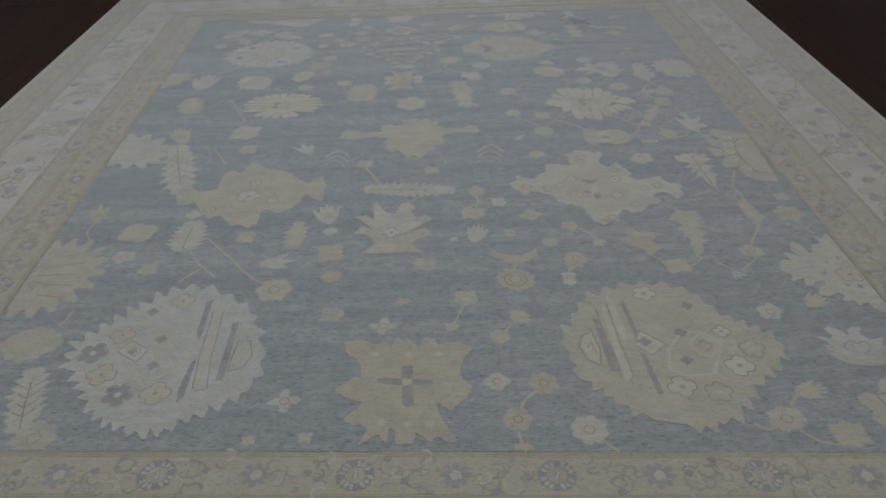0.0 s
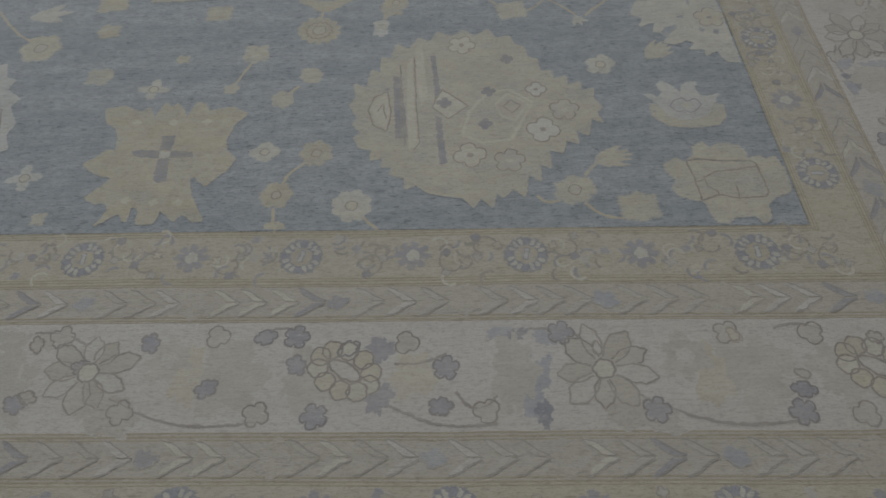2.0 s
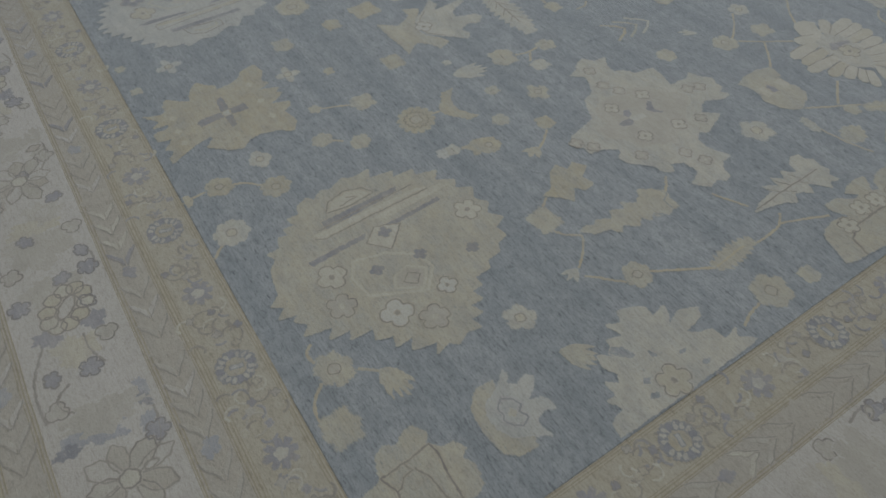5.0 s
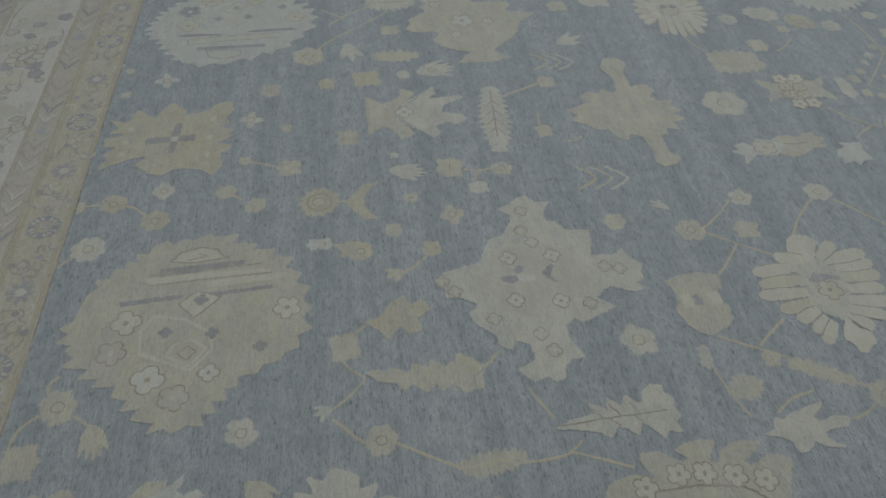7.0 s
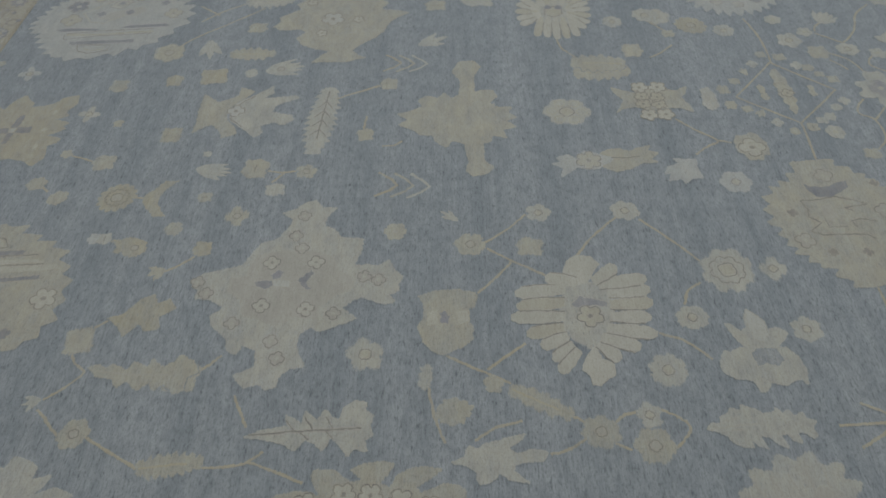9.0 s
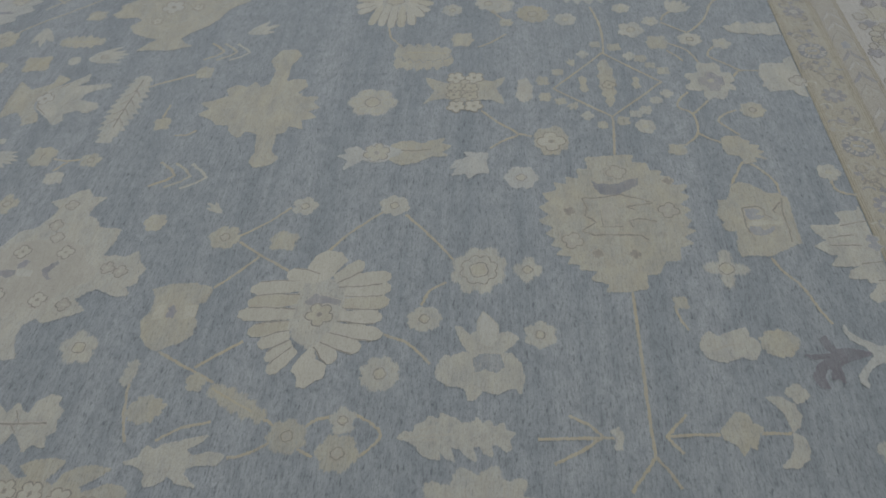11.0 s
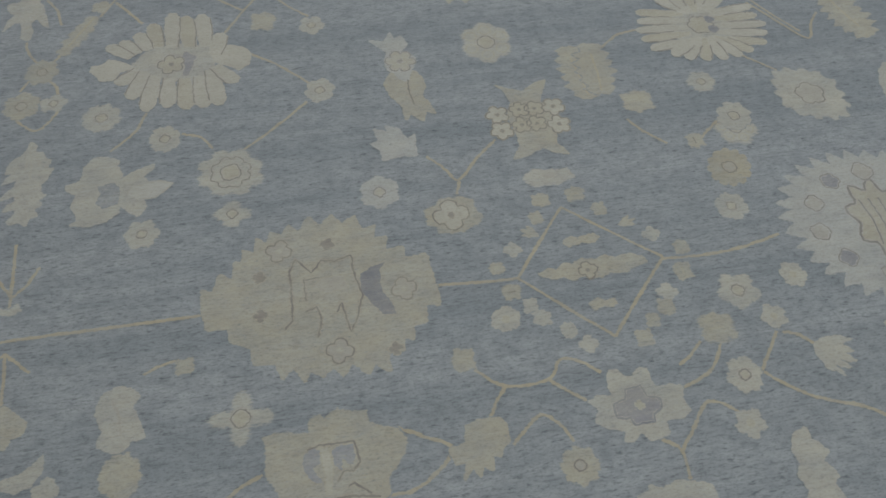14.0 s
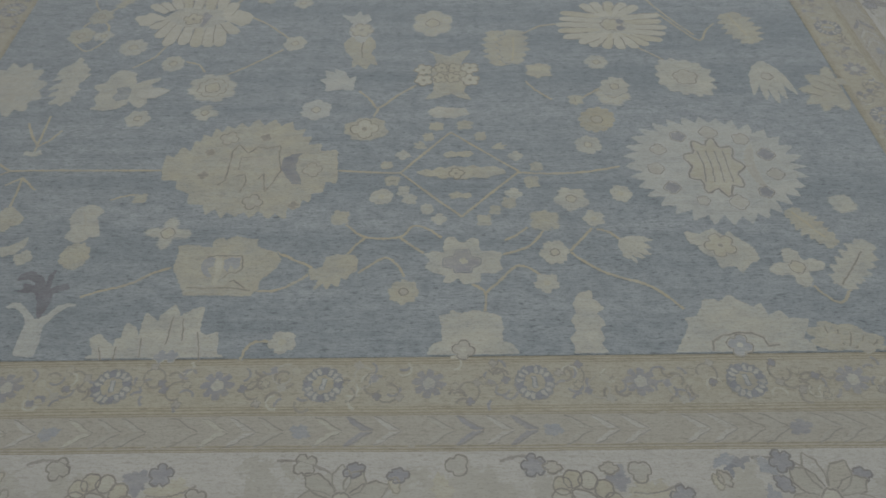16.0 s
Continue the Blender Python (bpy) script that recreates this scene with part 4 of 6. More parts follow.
ob = ornament("tulip", 1.043, 0.366, W, [(-9.3, 2.4), (-8, 3.1), (-6, 1.1), (-4.5, 2.8), (-5.6, 5.8), (-4.4, 7.2), (-2.6, 6.4), (-1, 4), (-0.2, 2.6), (0.9, 5.6), (2.8, 6.6), (4.8, 6.4), (3.7, 4.3), (4.5, 1.6), (6.5, 1.1), (9.3, 1.9), (7.9, 0), (6.8, -2.5), (5.5, -5.4), (2.1, -7.2), (-1.8, -7.2), (-4.8, -5.6), (-6.4, -1.3), (-7.7, 0.8)], "pale four-pronged tulip with an outlined flower")
drawn("flower_edge", cm([(-2.3, -0), (-0.2, 0.7), (0.9, -0.5), (3.2, 0.3), (4.2, -1.8), (2.5, -3.9), (1.1, -4.5), (0.2, -3.9), (-2.1, -4), (-3.6, -2.1)]), 0.0045, P, ob, True, 1.8)
stamped(ob, 0.004, -0.019, 0.01, 4, T, False)
ob = ornament("medallion", 1.091, 0.096, T, [(-13.2, 6.2), (-10.2, 7.5), (-8.2, 6.3), (-6, 8.4), (-5.9, 10.9), (-3.3, 12.5), (-1.8, 10.5), (0.5, 12.1), (3, 11.4), (4.9, 11.3), (5.9, 9.1), (6, 6.7), (8.7, 7.7), (10, 6.4), (12.3, 7.2), (13.4, 2.8), (13.4, -3.2), (10.6, -4.5), (8.4, -5.6), (7, -7.3), (6.8, -10.9), (5.1, -12.6), (3.6, -10.2), (1.3, -10.2), (-1, -10.4), (-2.6, -12.1), (-4.9, -11.5), (-5.9, -8.5), (-6.4, -5.7), (-9.3, -4.8), (-11.8, -3.8), (-12.8, -1.2), (-11.2, 0.9), (-13.5, 3.7)])
drawn("panel_edge", cm([(-8, 6.4), (-5.8, 7.1), (-1.4, 6.4), (6.5, 6), (7.5, 5), (8.1, -3.5), (7.2, -4.7), (1.4, -5), (-2.8, -3.8), (-6.8, -5.3), (-7.3, 1.7)]), 0.0045, LINE, ob, True, 1.6)
drawn("panel_edge", cm([(-5.2, 1.4), (-2.3, 3), (3.6, 3.6), (7.2, 4.3)]), 0.004, LINE, ob, False, 1.6)
drawn("panel_edge", cm([(-7.1, 0.2), (-5.1, 0.9), (-4.5, -1.6), (-2.9, -2.8), (-2.8, -4.2)]), 0.004, LINE, ob, False, 1.6)
drawn("panel_edge", cm([(1.4, -1.2), (1.4, -5)]), 0.004, LINE, ob, False, 1.6)
ob = ornament("tulip", 0.562, 0.898, G, [(0.9, -9), (-0.1, -5.1), (-5, -1.6), (-6.9, 2.1), (-3.4, 3.7), (-5.3, 6.5), (-2, 9.1), (0.8, 4.7), (4.6, 6), (5.2, 2.2), (2.8, 0.2), (7, -3.1), (4.8, -4.4), (3.1, -6)])
ob = ornament("leaf", 0.75, 0.949, T, [(-2.5, -14.5), (-3.3, -11.8), (-2.1, -9.3), (-3.3, -8.2), (-1.5, -4), (-4.1, -2.5), (-2.3, 1.1), (-4.9, 1.6), (-2.3, 5.2), (-3.9, 7.7), (-6, 8.7), (-3.9, 12.8), (-0.5, 14.6), (1.1, 11.8), (4.4, 11.8), (5.9, 9.4), (2.7, 6.4), (4.6, 4.1), (2.3, 2.4), (4.6, -0.2), (1.8, -3.1), (3.8, -5.3), (0.9, -7.6), (0.5, -11.3)])
drawn("midrib", cm([(-1.5, -12.7), (-0, -2.9), (0.1, 7.2)]), 0.0045, OLIVE, ob, False, 1.6)
# right middle: drawn ornaments
ob = ornament("medallion", 0.467, 1.307, C, [(-27.8, -8.1), (-29.7, -4.1), (-32.5, -1), (-33.2, 1.6), (-30, 4), (-29.9, 8.5), (-25.9, 5.8), (-22.4, 5.3), (-21.2, 8.3), (-17.8, 10.8), (-17.2, 17.4), (-12.2, 17), (-7, 15.5), (-7.3, 18.9), (-6.8, 22.2), (-8.9, 25.3), (-5.1, 27), (-2.6, 29.4), (0.4, 28.1), (2.4, 28.6), (3.7, 25.9), (6.2, 27.5), (7.1, 24.5), (4.2, 18.2), (7.9, 13.1), (11.7, 17.6), (14, 12.2), (15.8, 7.9), (14.3, 5.5), (16.4, 2.8)] + [(19.6, 2.5), (22.2, 3.2), (26.5, 5.5), (27.3, 1.3), (28.9, -0.6), (32.1, -1.1), (33.2, -3.5), (31.3, -5.9), (32.8, -9.1), (28.7, -12.7), (26.3, -7.4), (21.2, -8), (19.9, -11.5), (22.9, -13.1), (21.1, -15.7), (17.6, -16.4), (13, -21.5), (10.2, -22.1), (7.4, -19.1), (4.5, -23.6), (4.4, -27.5), (1.5, -27.3), (-0.6, -29.4), (-4.6, -27.1), (-5.9, -21.8), (-7.5, -16.4), (-11.7, -14.7), (-16, -12.2), (-17.1, -8.2), (-21.5, -5.5), (-25, -4.3)], "cream stepped medallion with a beige heart")
inlay("heart", cm([(-8.5, -14.2), (-11.7, -10.6), (-12.6, -4.3), (-11.8, 4), (-10.2, 9), (-5, 11.2), (-1.8, 15.9), (2.2, 14.9), (4, 10.5), (7.8, 7), (11.6, 6.7), (10.5, 0.5), (14.2, -3.5), (11.3, -9.2), (10.3, -13.2), (4.6, -15), (1.6, -18.7), (-2.4, -18.7), (-3.3, -14.1)]), OLIVE, ob, 1)
drawn("heart_edge", cm([(-8.5, -14.2), (-11.7, -10.6), (-12.6, -4.3), (-11.8, 4), (-10.2, 9), (-5, 11.2), (-1.8, 15.9), (2.2, 14.9), (4, 10.5), (7.8, 7), (11.6, 6.7), (10.5, 0.5), (14.2, -3.5), (11.3, -9.2), (10.3, -13.2), (4.6, -15), (1.6, -18.7), (-2.4, -18.7), (-3.3, -14.1)]), 0.004, OLIVE, ob, True, 1.8)
inlay("bar", cm([(-1.3, -12.1), (-2, -9.1), (-1.6, -7), (0.4, -6.7), (1.2, -8.6), (0.3, -11.5)]), P, ob, 1.8)
inlay("bar", cm([(-3.6, -7.8), (-5.7, -5.8), (-4.6, -4.2), (-2.4, -5.4), (-2, -6.9)]), MAUVE, ob, 1.8)
inlay("bar", cm([(-1.5, -0.2), (-3.9, 1.7), (-5.5, 3.6), (-4.3, 4.4), (-1.4, 2.7), (-0.3, 1.6)]), P, ob, 1.9)
inlay("bar", cm([(-0.7, 0.6), (-1, 2.1), (1.4, 4), (1.8, 2.7)]), MAUVE, ob, 1.85)
inlay("eye", cm([(-1.8, -6.8), (-1.7, -2.4), (0.5, -2.1), (0.4, -6.5)]), W, ob, 2.2)
stamped(ob, -0.082, -0.082, 0.024, 4, C)
stamped(ob, 0.07, -0.089, 0.024, 4, C)
stamped(ob, 0.083, 0.033, 0.024, 4, C)
stamped(ob, -0.082, 0.044, 0.024, 4, C)
stamped(ob, 0.186, -0.046, 0.02, 4, OLIVE)
stamped(ob, 0.239, -0.021, 0.02, 4, OLIVE)
stamped(ob, 0.127, -0.158, 0.02, 4, OLIVE)
stamped(ob, -0.185, -0.026, 0.02, 4, OLIVE)
stamped(ob, -0.265, -0.011, 0.02, 4, OLIVE)
stamped(ob, -0.136, -0.003, 0.02, 4, OLIVE)
stamped(ob, -0.015, 0.225, 0.02, 4, OLIVE)
stamped(ob, -0.028, 0.185, 0.02, 4, OLIVE)
stamped(ob, 0.098, 0.11, 0.02, 4, OLIVE)
stamped(ob, -0.015, -0.28, 0.02, 4, OLIVE)
stamped(ob, 0.025, -0.248, 0.02, 4, OLIVE)
ob = ornament("star_palmette", 0.578, 2.098, C, [(-10, -5.3), (-10.9, -2.9), (-11.2, 4.1), (-8.8, 7.6), (-2.1, 7.4), (4.3, 5.7), (8.7, 2.9), (11.3, -1.1), (8.6, -5.1), (4.2, -7.5), (-3.2, -7.5)], "cream palmette of long narrow petals")
inlay("petal", cm([(-10.9, -5.2), (-15, -5.5), (-19.1, -3.5), (-20.7, -1), (-20, 2.9), (-17.3, 4.9), (-14.8, 3.1), (-10.8, 1), (-9.9, -2.2)]), C, ob, 0.7)
inlay("petal", cm([(13, -2), (17.1, -3.9), (18.8, -2), (21.5, -1.7), (21.8, 0.3), (19.9, 2), (18.8, 4.2), (15.6, 4.4), (13.8, 1.4), (9.6, 0.6)]), C, ob, 0.7)
inlay("petal", cm([(-10.2, -5.4), (-10.2, -12.2), (-9.6, -17), (-8, -19.1), (-6.5, -19), (-5.3, -17), (-5.7, -12.3), (-7, -5.5)]), C, ob, 0.6)
drawn("petal_edge", cm([(-10.2, -5.4), (-10.2, -12.2), (-9.6, -17)]), 0.0032, LINE, ob, False, 1.6)
inlay("petal", cm([(-5.7, -5.9), (-5.7, -12.4), (-5.1, -17), (-3.6, -18.9), (-2.1, -18.9), (-1, -16.9), (-1.3, -12.4), (-2.6, -6)]), T, ob, 0.65)
drawn("petal_edge", cm([(-5.7, -5.9), (-5.7, -12.4), (-5.1, -17)]), 0.0032, LINE, ob, False, 1.6)
inlay("petal", cm([(-1, -6.3), (-1.4, -13.4), (-1.2, -18.4), (0.1, -20.6), (1.6, -20.6), (2.8, -18.6), (2.8, -13.6), (2, -6.5)]), C, ob, 0.7)
drawn("petal_edge", cm([(-1, -6.3), (-1.4, -13.4), (-1.2, -18.4)]), 0.0032, LINE, ob, False, 1.6)
inlay("petal", cm([(2.7, -6.9), (3.1, -12), (3.9, -15.6), (5.5, -17), (6.9, -16.9), (7.8, -15.3), (7.2, -11.8), (5.6, -6.7)]), T, ob, 0.75)
drawn("petal_edge", cm([(2.7, -6.9), (3.1, -12), (3.9, -15.6)]), 0.0032, LINE, ob, False, 1.6)
inlay("petal", cm([(5.5, -6.6), (6.6, -10.4), (7.8, -12.9), (9.4, -13.7), (10.7, -13.3), (11.3, -12), (10.3, -9.5), (8.2, -6.1)]), C, ob, 0.8)
drawn("petal_edge", cm([(5.5, -6.6), (6.6, -10.4), (7.8, -12.9)]), 0.0032, LINE, ob, False, 1.6)
inlay("petal", cm([(8.4, -5.8), (10.3, -8.8), (12, -10.7), (13.7, -11), (14.7, -10.4), (14.9, -9.1), (13.4, -7.1), (10.6, -4.6)]), C, ob, 0.6)
drawn("petal_edge", cm([(8.4, -5.8), (10.3, -8.8), (12, -10.7)]), 0.0032, LINE, ob, False, 1.6)
inlay("petal", cm([(10.3, -4.7), (13.3, -7.8), (15.7, -9.6), (17.4, -9.8), (18.3, -9), (18, -7.5), (15.8, -5.6), (12.1, -3.2)]), C, ob, 0.65)
drawn("petal_edge", cm([(10.3, -4.7), (13.3, -7.8), (15.7, -9.6)]), 0.0032, LINE, ob, False, 1.6)
inlay("petal", cm([(-12.5, -1.7), (-14, -5.8), (-14.5, -8.8), (-13.4, -10.3), (-11.8, -10.6), (-10.2, -9.6), (-9.5, -6.8), (-9.3, -2.5)]), C, ob, 0.7)
drawn("petal_edge", cm([(-12.5, -1.7), (-14, -5.8), (-14.5, -8.8)]), 0.0032, LINE, ob, False, 1.6)
inlay("petal", cm([(-8.2, 3.9), (-8.6, 10.4), (-9.5, 15), (-11.2, 17), (-12.8, 17.1), (-13.8, 15.2), (-13.2, 10.6), (-11.4, 4)]), C, ob, 0.75)
drawn("petal_edge", cm([(-8.2, 3.9), (-8.6, 10.4), (-9.5, 15)]), 0.0032, LINE, ob, False, 1.6)
inlay("petal", cm([(-5.3, 5.7), (-5.2, 11.4), (-5.7, 15.5), (-7.2, 17.4), (-8.8, 17.5), (-10, 15.9), (-9.7, 11.8), (-8.4, 5.9)]), C, ob, 0.8)
drawn("petal_edge", cm([(-5.3, 5.7), (-5.2, 11.4), (-5.7, 15.5)]), 0.0032, LINE, ob, False, 1.6)
inlay("petal", cm([(-1.5, 5.9), (-1.1, 11.4), (-1.5, 15.4), (-2.8, 17.3), (-4.4, 17.5), (-5.6, 16), (-5.5, 12), (-4.5, 6.2)]), T, ob, 0.6)
drawn("petal_edge", cm([(-1.5, 5.9), (-1.1, 11.4), (-1.5, 15.4)]), 0.0032, LINE, ob, False, 1.6)
inlay("petal", cm([(2.5, 5.2), (3.2, 10.4), (3.2, 14.1), (2, 15.9), (0.5, 16.2), (-0.8, 14.8), (-1, 11.1), (-0.4, 5.6)]), C, ob, 0.65)
drawn("petal_edge", cm([(2.5, 5.2), (3.2, 10.4), (3.2, 14.1)]), 0.0032, LINE, ob, False, 1.6)
inlay("petal", cm([(6.1, 3.8), (7.7, 9.9), (8.3, 14.3), (7.3, 16.5), (5.9, 16.9), (4.4, 15.3), (3.6, 11), (3.2, 4.5)]), C, ob, 0.7)
drawn("petal_edge", cm([(6.1, 3.8), (7.7, 9.9), (8.3, 14.3)]), 0.0032, LINE, ob, False, 1.6)
inlay("petal", cm([(8.9, 1.8), (11, 6.4), (12.1, 9.8), (11.4, 11.6), (10.1, 12.2), (8.4, 11.2), (7.2, 7.9), (6.1, 2.8)]), C, ob, 0.75)
drawn("petal_edge", cm([(8.9, 1.8), (11, 6.4), (12.1, 9.8)]), 0.0032, LINE, ob, False, 1.6)
inlay("petal", cm([(10.3, 0.5), (13.4, 2.5), (15.1, 4.2), (14.9, 5.6), (13.9, 6.5), (12.2, 6.5), (10.3, 5), (8.1, 2.2)]), C, ob, 0.8)
drawn("petal_edge", cm([(10.3, 0.5), (13.4, 2.5), (15.1, 4.2)]), 0.0032, LINE, ob, False, 1.6)
inlay("petal", cm([(-9.5, 3.1), (-11.7, 6.8), (-13.7, 9.2), (-15.7, 9.8), (-17, 9.3), (-17.4, 7.8), (-15.5, 5.2), (-12.1, 2)]), C, ob, 0.6)
drawn("petal_edge", cm([(-9.5, 3.1), (-11.7, 6.8), (-13.7, 9.2)]), 0.0032, LINE, ob, False, 1.6)
inlay("heart", cm([(-3.2, -4.5), (-6, -1.9), (-5, 1.8), (-4, 5.4), (-2.1, 5.1), (-3.1, 1.5), (-1.6, -1.7)]), MAUVE, ob, 2)
stamped(ob, 0.006, 0.003, 0.035, 5, T)
ob = ornament("tulip", 0.595, 1.722, T, [(-8.4, -8.2), (-10.3, -3.3), (-10.8, 2.9), (-9.1, 8.3), (-4.3, 7.4), (-3.8, 5.8), (0.3, 5.8), (2.1, 6.9), (5.7, 6.8), (8.3, 4.1), (9.4, 1.2), (10.8, -0.9), (9.4, -3.8), (6.4, -6.4), (1.9, -7.9), (-1.4, -6.2), (-4, -6.3), (-6.5, -6.6)])
inlay("window", cm([(-3.2, -5), (-3.5, -2.3), (0.9, -2.6), (1.4, -5.4)]), C, ob, 1.3)
inlay("window", cm([(-3.1, 2.5), (-3.4, 5.8), (0.3, 5.8), (1, 3.1)]), C, ob, 1.35)
inlay("post", cm([(-2.6, -2), (-3.5, -0.8), (-1.6, 1), (0.9, 0.1), (0.5, -1.7)]), MAUVE, ob, 1.4)
ob = ornament("leaf", 0.903, 1.393, C, [(2.2, -15.4), (0.8, -12.3), (-0.2, -7.7), (-0.6, -5.1), (-3.6, -6.2), (-2.5, -4), (-1, -1.8), (-4.6, -1.5), (-2.8, 0.7), (-1.3, 1.6), (-5, 3.2), (-3, 5.2), (-2, 6.9), (-5.7, 8), (-7.3, 10.6), (-6.9, 13.4), (-4.9, 12.8), (-3.4, 15.3), (-0.4, 14.5), (1.8, 15.3), (3.2, 13.4), (6.1, 14.3), (5.4, 10.9), (7.2, 9.8), (4.6, 7.6), (2.4, 5.4), (6, 3.7), (3.8, 1.5), (2.8, -0.6), (5.9, -2.9), (3.8, -5.8), (3, -9.9)], "cream feathered leaf with a dark midrib")
drawn("midrib", cm([(1.8, -14.1), (1, -6.2), (0.5, 3.1), (0, 12.5)]), 0.0045, LINE, ob, False, 1.6)
drawn("vein", cm([(0.9, -3.5), (-2.1, -5.6)]), 0.0035, LINE, ob, False, 1.6)
drawn("vein", cm([(0.6, 1.1), (-2.8, -1.3)]), 0.0035, LINE, ob, False, 1.6)
drawn("vein", cm([(0.4, 5.8), (-3, 3.8)]), 0.0035, LINE, ob, False, 1.6)
drawn("vein", cm([(0.9, -2.2), (3.1, 0.1)]), 0.0035, LINE, ob, False, 1.6)
drawn("vein", cm([(0.5, 3.8), (2.9, 6.1)]), 0.0035, LINE, ob, False, 1.6)
ob = ornament("medallion", -0.27, 1.755, T, [(-24.3, -1.3), (-30.5, 1.2), (-31, 6.6), (-27.4, 9), (-21.6, 6.4), (-11.7, 6.5), (-13.2, 8.6), (-13.1, 12.9), (-9.2, 14.3), (-6.1, 11.3), (-3.5, 14.1), (-3.4, 18.9), (-0.3, 17.8), (2.2, 20.5), (4.2, 16.6), (7.2, 20.2), (8.6, 15.4), (12.9, 16.7), (11.4, 11.9), (14.7, 11), (15.5, 8.6), (23.8, 8.8), (27, 11.8), (29.9, 9.3), (31, 5.1), (28.4, 2.8), (23.7, 3.8), (15.4, 2.5), (13.9, -1.6), (17.2, -3.4), (14.3, -6.8), (10.8, -8.1), (10.7, -11.9), (7.8, -14.8), (5.3, -19.6), (2.4, -16.4), (-0.5, -20.4), (-1.9, -16), (-4.2, -11.6), (-8.1, -13.2), (-10.5, -10.3), (-8.8, -6.4), (-12, -4.4), (-8.7, -1.4), (-10.9, 1), (-18.4, 1.7)], "beige cross-shaped palmette")
drawn("stem_line", cm([(11.2, 5.6), (19.6, 5.7), (26.4, 5.9)]), 0.005, OLIVE, ob, False, 1.6)
drawn("vein", cm([(1.2, -15.9), (2, -9.2), (0.7, -1.5)]), 0.004, OLIVE, ob, False, 1.6)
drawn("vein", cm([(-3.1, 8.2), (-5.1, 13.2)]), 0.004, OLIVE, ob, False, 1.6)
drawn("vein", cm([(-11.8, 2.6), (-0.7, 3.3)]), 0.004, OLIVE, ob, False, 1.6)
# far zone: drawn ornaments
ob = ornament("palmette", 0.243, 2.868, T, [(-24.6, -6.9), (-25.8, 7), (-22.5, 6.2), (-22, 10.8), (-19.1, 10.7), (-18.8, 14.4), (-16.6, 13.6), (-16.3, 16.6), (-12.8, 16.4), (-13, 21.1), (-9.9, 18.4), (-8.4, 20.8), (-5.1, 17.5), (-3.3, 20.5), (-1.1, 18), (0.7, 20), (3.4, 18.2), (4.6, 20.5), (6.7, 16.9), (9.3, 19.2), (10.5, 15.4), (15, 15.2), (15.3, 11.2), (19.8, 9.1), (20, 5.7), (24.6, 5.7)] + [(25.7, -0.2), (25.7, -4.8), (23.2, -3.5), (21.8, -8.2), (19.1, -6.3), (18.5, -11), (16.7, -10.4), (16.5, -13.9), (14.1, -12.6), (13.4, -16.8), (11.1, -14.9), (10.2, -18.1), (7.8, -16.2), (6, -19.5), (3.9, -17.1), (1.2, -21), (-1, -17.8), (-4, -21), (-6.2, -17.7), (-9.3, -19.9), (-10.6, -15.5), (-13.9, -16.4), (-13, -12.6), (-16.3, -12.8), (-15.4, -8.9), (-19.4, -9.8), (-19.6, -6.3)], "beige palmette with stepped teeth and a mauve crescent")
inlay("crescent", cm([(-14.9, -5.9), (-13.4, -4), (-13.3, 1.6), (-15, 4.6), (-15.8, 7.6), (-12.9, 7.3), (-11.1, 4.6), (-8.8, 0.9), (-9.1, -3.5), (-11.6, -5)]), P, ob, 1.5)
drawn("heart_edge", cm([(-7.2, -8.9), (-7.8, -7.9), (-7.3, -5.7), (-9, 1.7), (-7.2, 7.5), (-5.7, 10.4), (-4.3, 3.1), (-3, 5.3)]), 0.0045, LINE, ob, False, 1.6)
drawn("heart_edge", cm([(-7.2, -8.9), (-3.7, -7.7), (-0.6, -8.4), (1.6, -5.4), (5, -9.6), (6.4, -6.7), (6.3, 1.7), (6.4, 5.9), (8.2, 7.9)]), 0.0045, LINE, ob, False, 1.7)
drawn("heart_edge", cm([(3.6, 4.2), (1.1, 3.5), (0.2, 6), (1.3, 10.9)]), 0.0045, LINE, ob, False, 1.7)
drawn("heart_edge", cm([(0.2, -4), (3.5, -3.7), (3.2, 1.7)]), 0.0035, OLIVE_LINE, ob, False, 1.7)
inlay("heart", cm([(-4.9, -4.1), (-6.2, -0.5), (-1.1, 0.3), (2, -1.8), (-0.9, -3.8)]), OLIVE, ob, 1.2)
stamped(ob, -0.024, -0.125, 0.016, 4, OLIVE_LINE, False)
stamped(ob, 0.131, -0.058, 0.016, 4, OLIVE_LINE, False)
stamped(ob, 0.131, 0.038, 0.016, 4, OLIVE_LINE, False)
stamped(ob, -0.145, 0.157, 0.016, 4, OLIVE_LINE, False)
stamped(ob, -0.029, 0.145, 0.028, 4, OLIVE)
stamped(ob, 0.085, -0.122, 0.028, 4, OLIVE)
stamped(ob, -0.182, 0.016, 0.028, 4, OLIVE)
ob = ornament("medallion", 0.693, 2.509, C, [(-0.7, 5.5), (-0.2, 7.5), (2.6, 9.7), (6.1, 10.3), (10.6, 9.6), (8.8, 8), (9.5, 6.2), (10.8, 4), (9.7, 0.8), (12.5, -1), (12.4, -2.7), (9.9, -2.9), (8.7, -5), (8.9, -7.4), (6.3, -10.4), (3.7, -10.3), (0.3, -8.6), (0.9, -7), (-0.3, -4.6), (-0.4, -2.6), (-3, -4.5), (-7.9, -6.6), (-7.7, -4.8), (-5.5, -2.9), (-6.4, -1.1), (-9.6, -0.9), (-12.6, 0.2), (-11.1, 2), (-8.3, 4.2), (-6, 4.2), (-6.6, 6.7), (-4.8, 9.1), (-2.4, 7.2)], "cream bud shaped like a bird with a blue-grey eye")
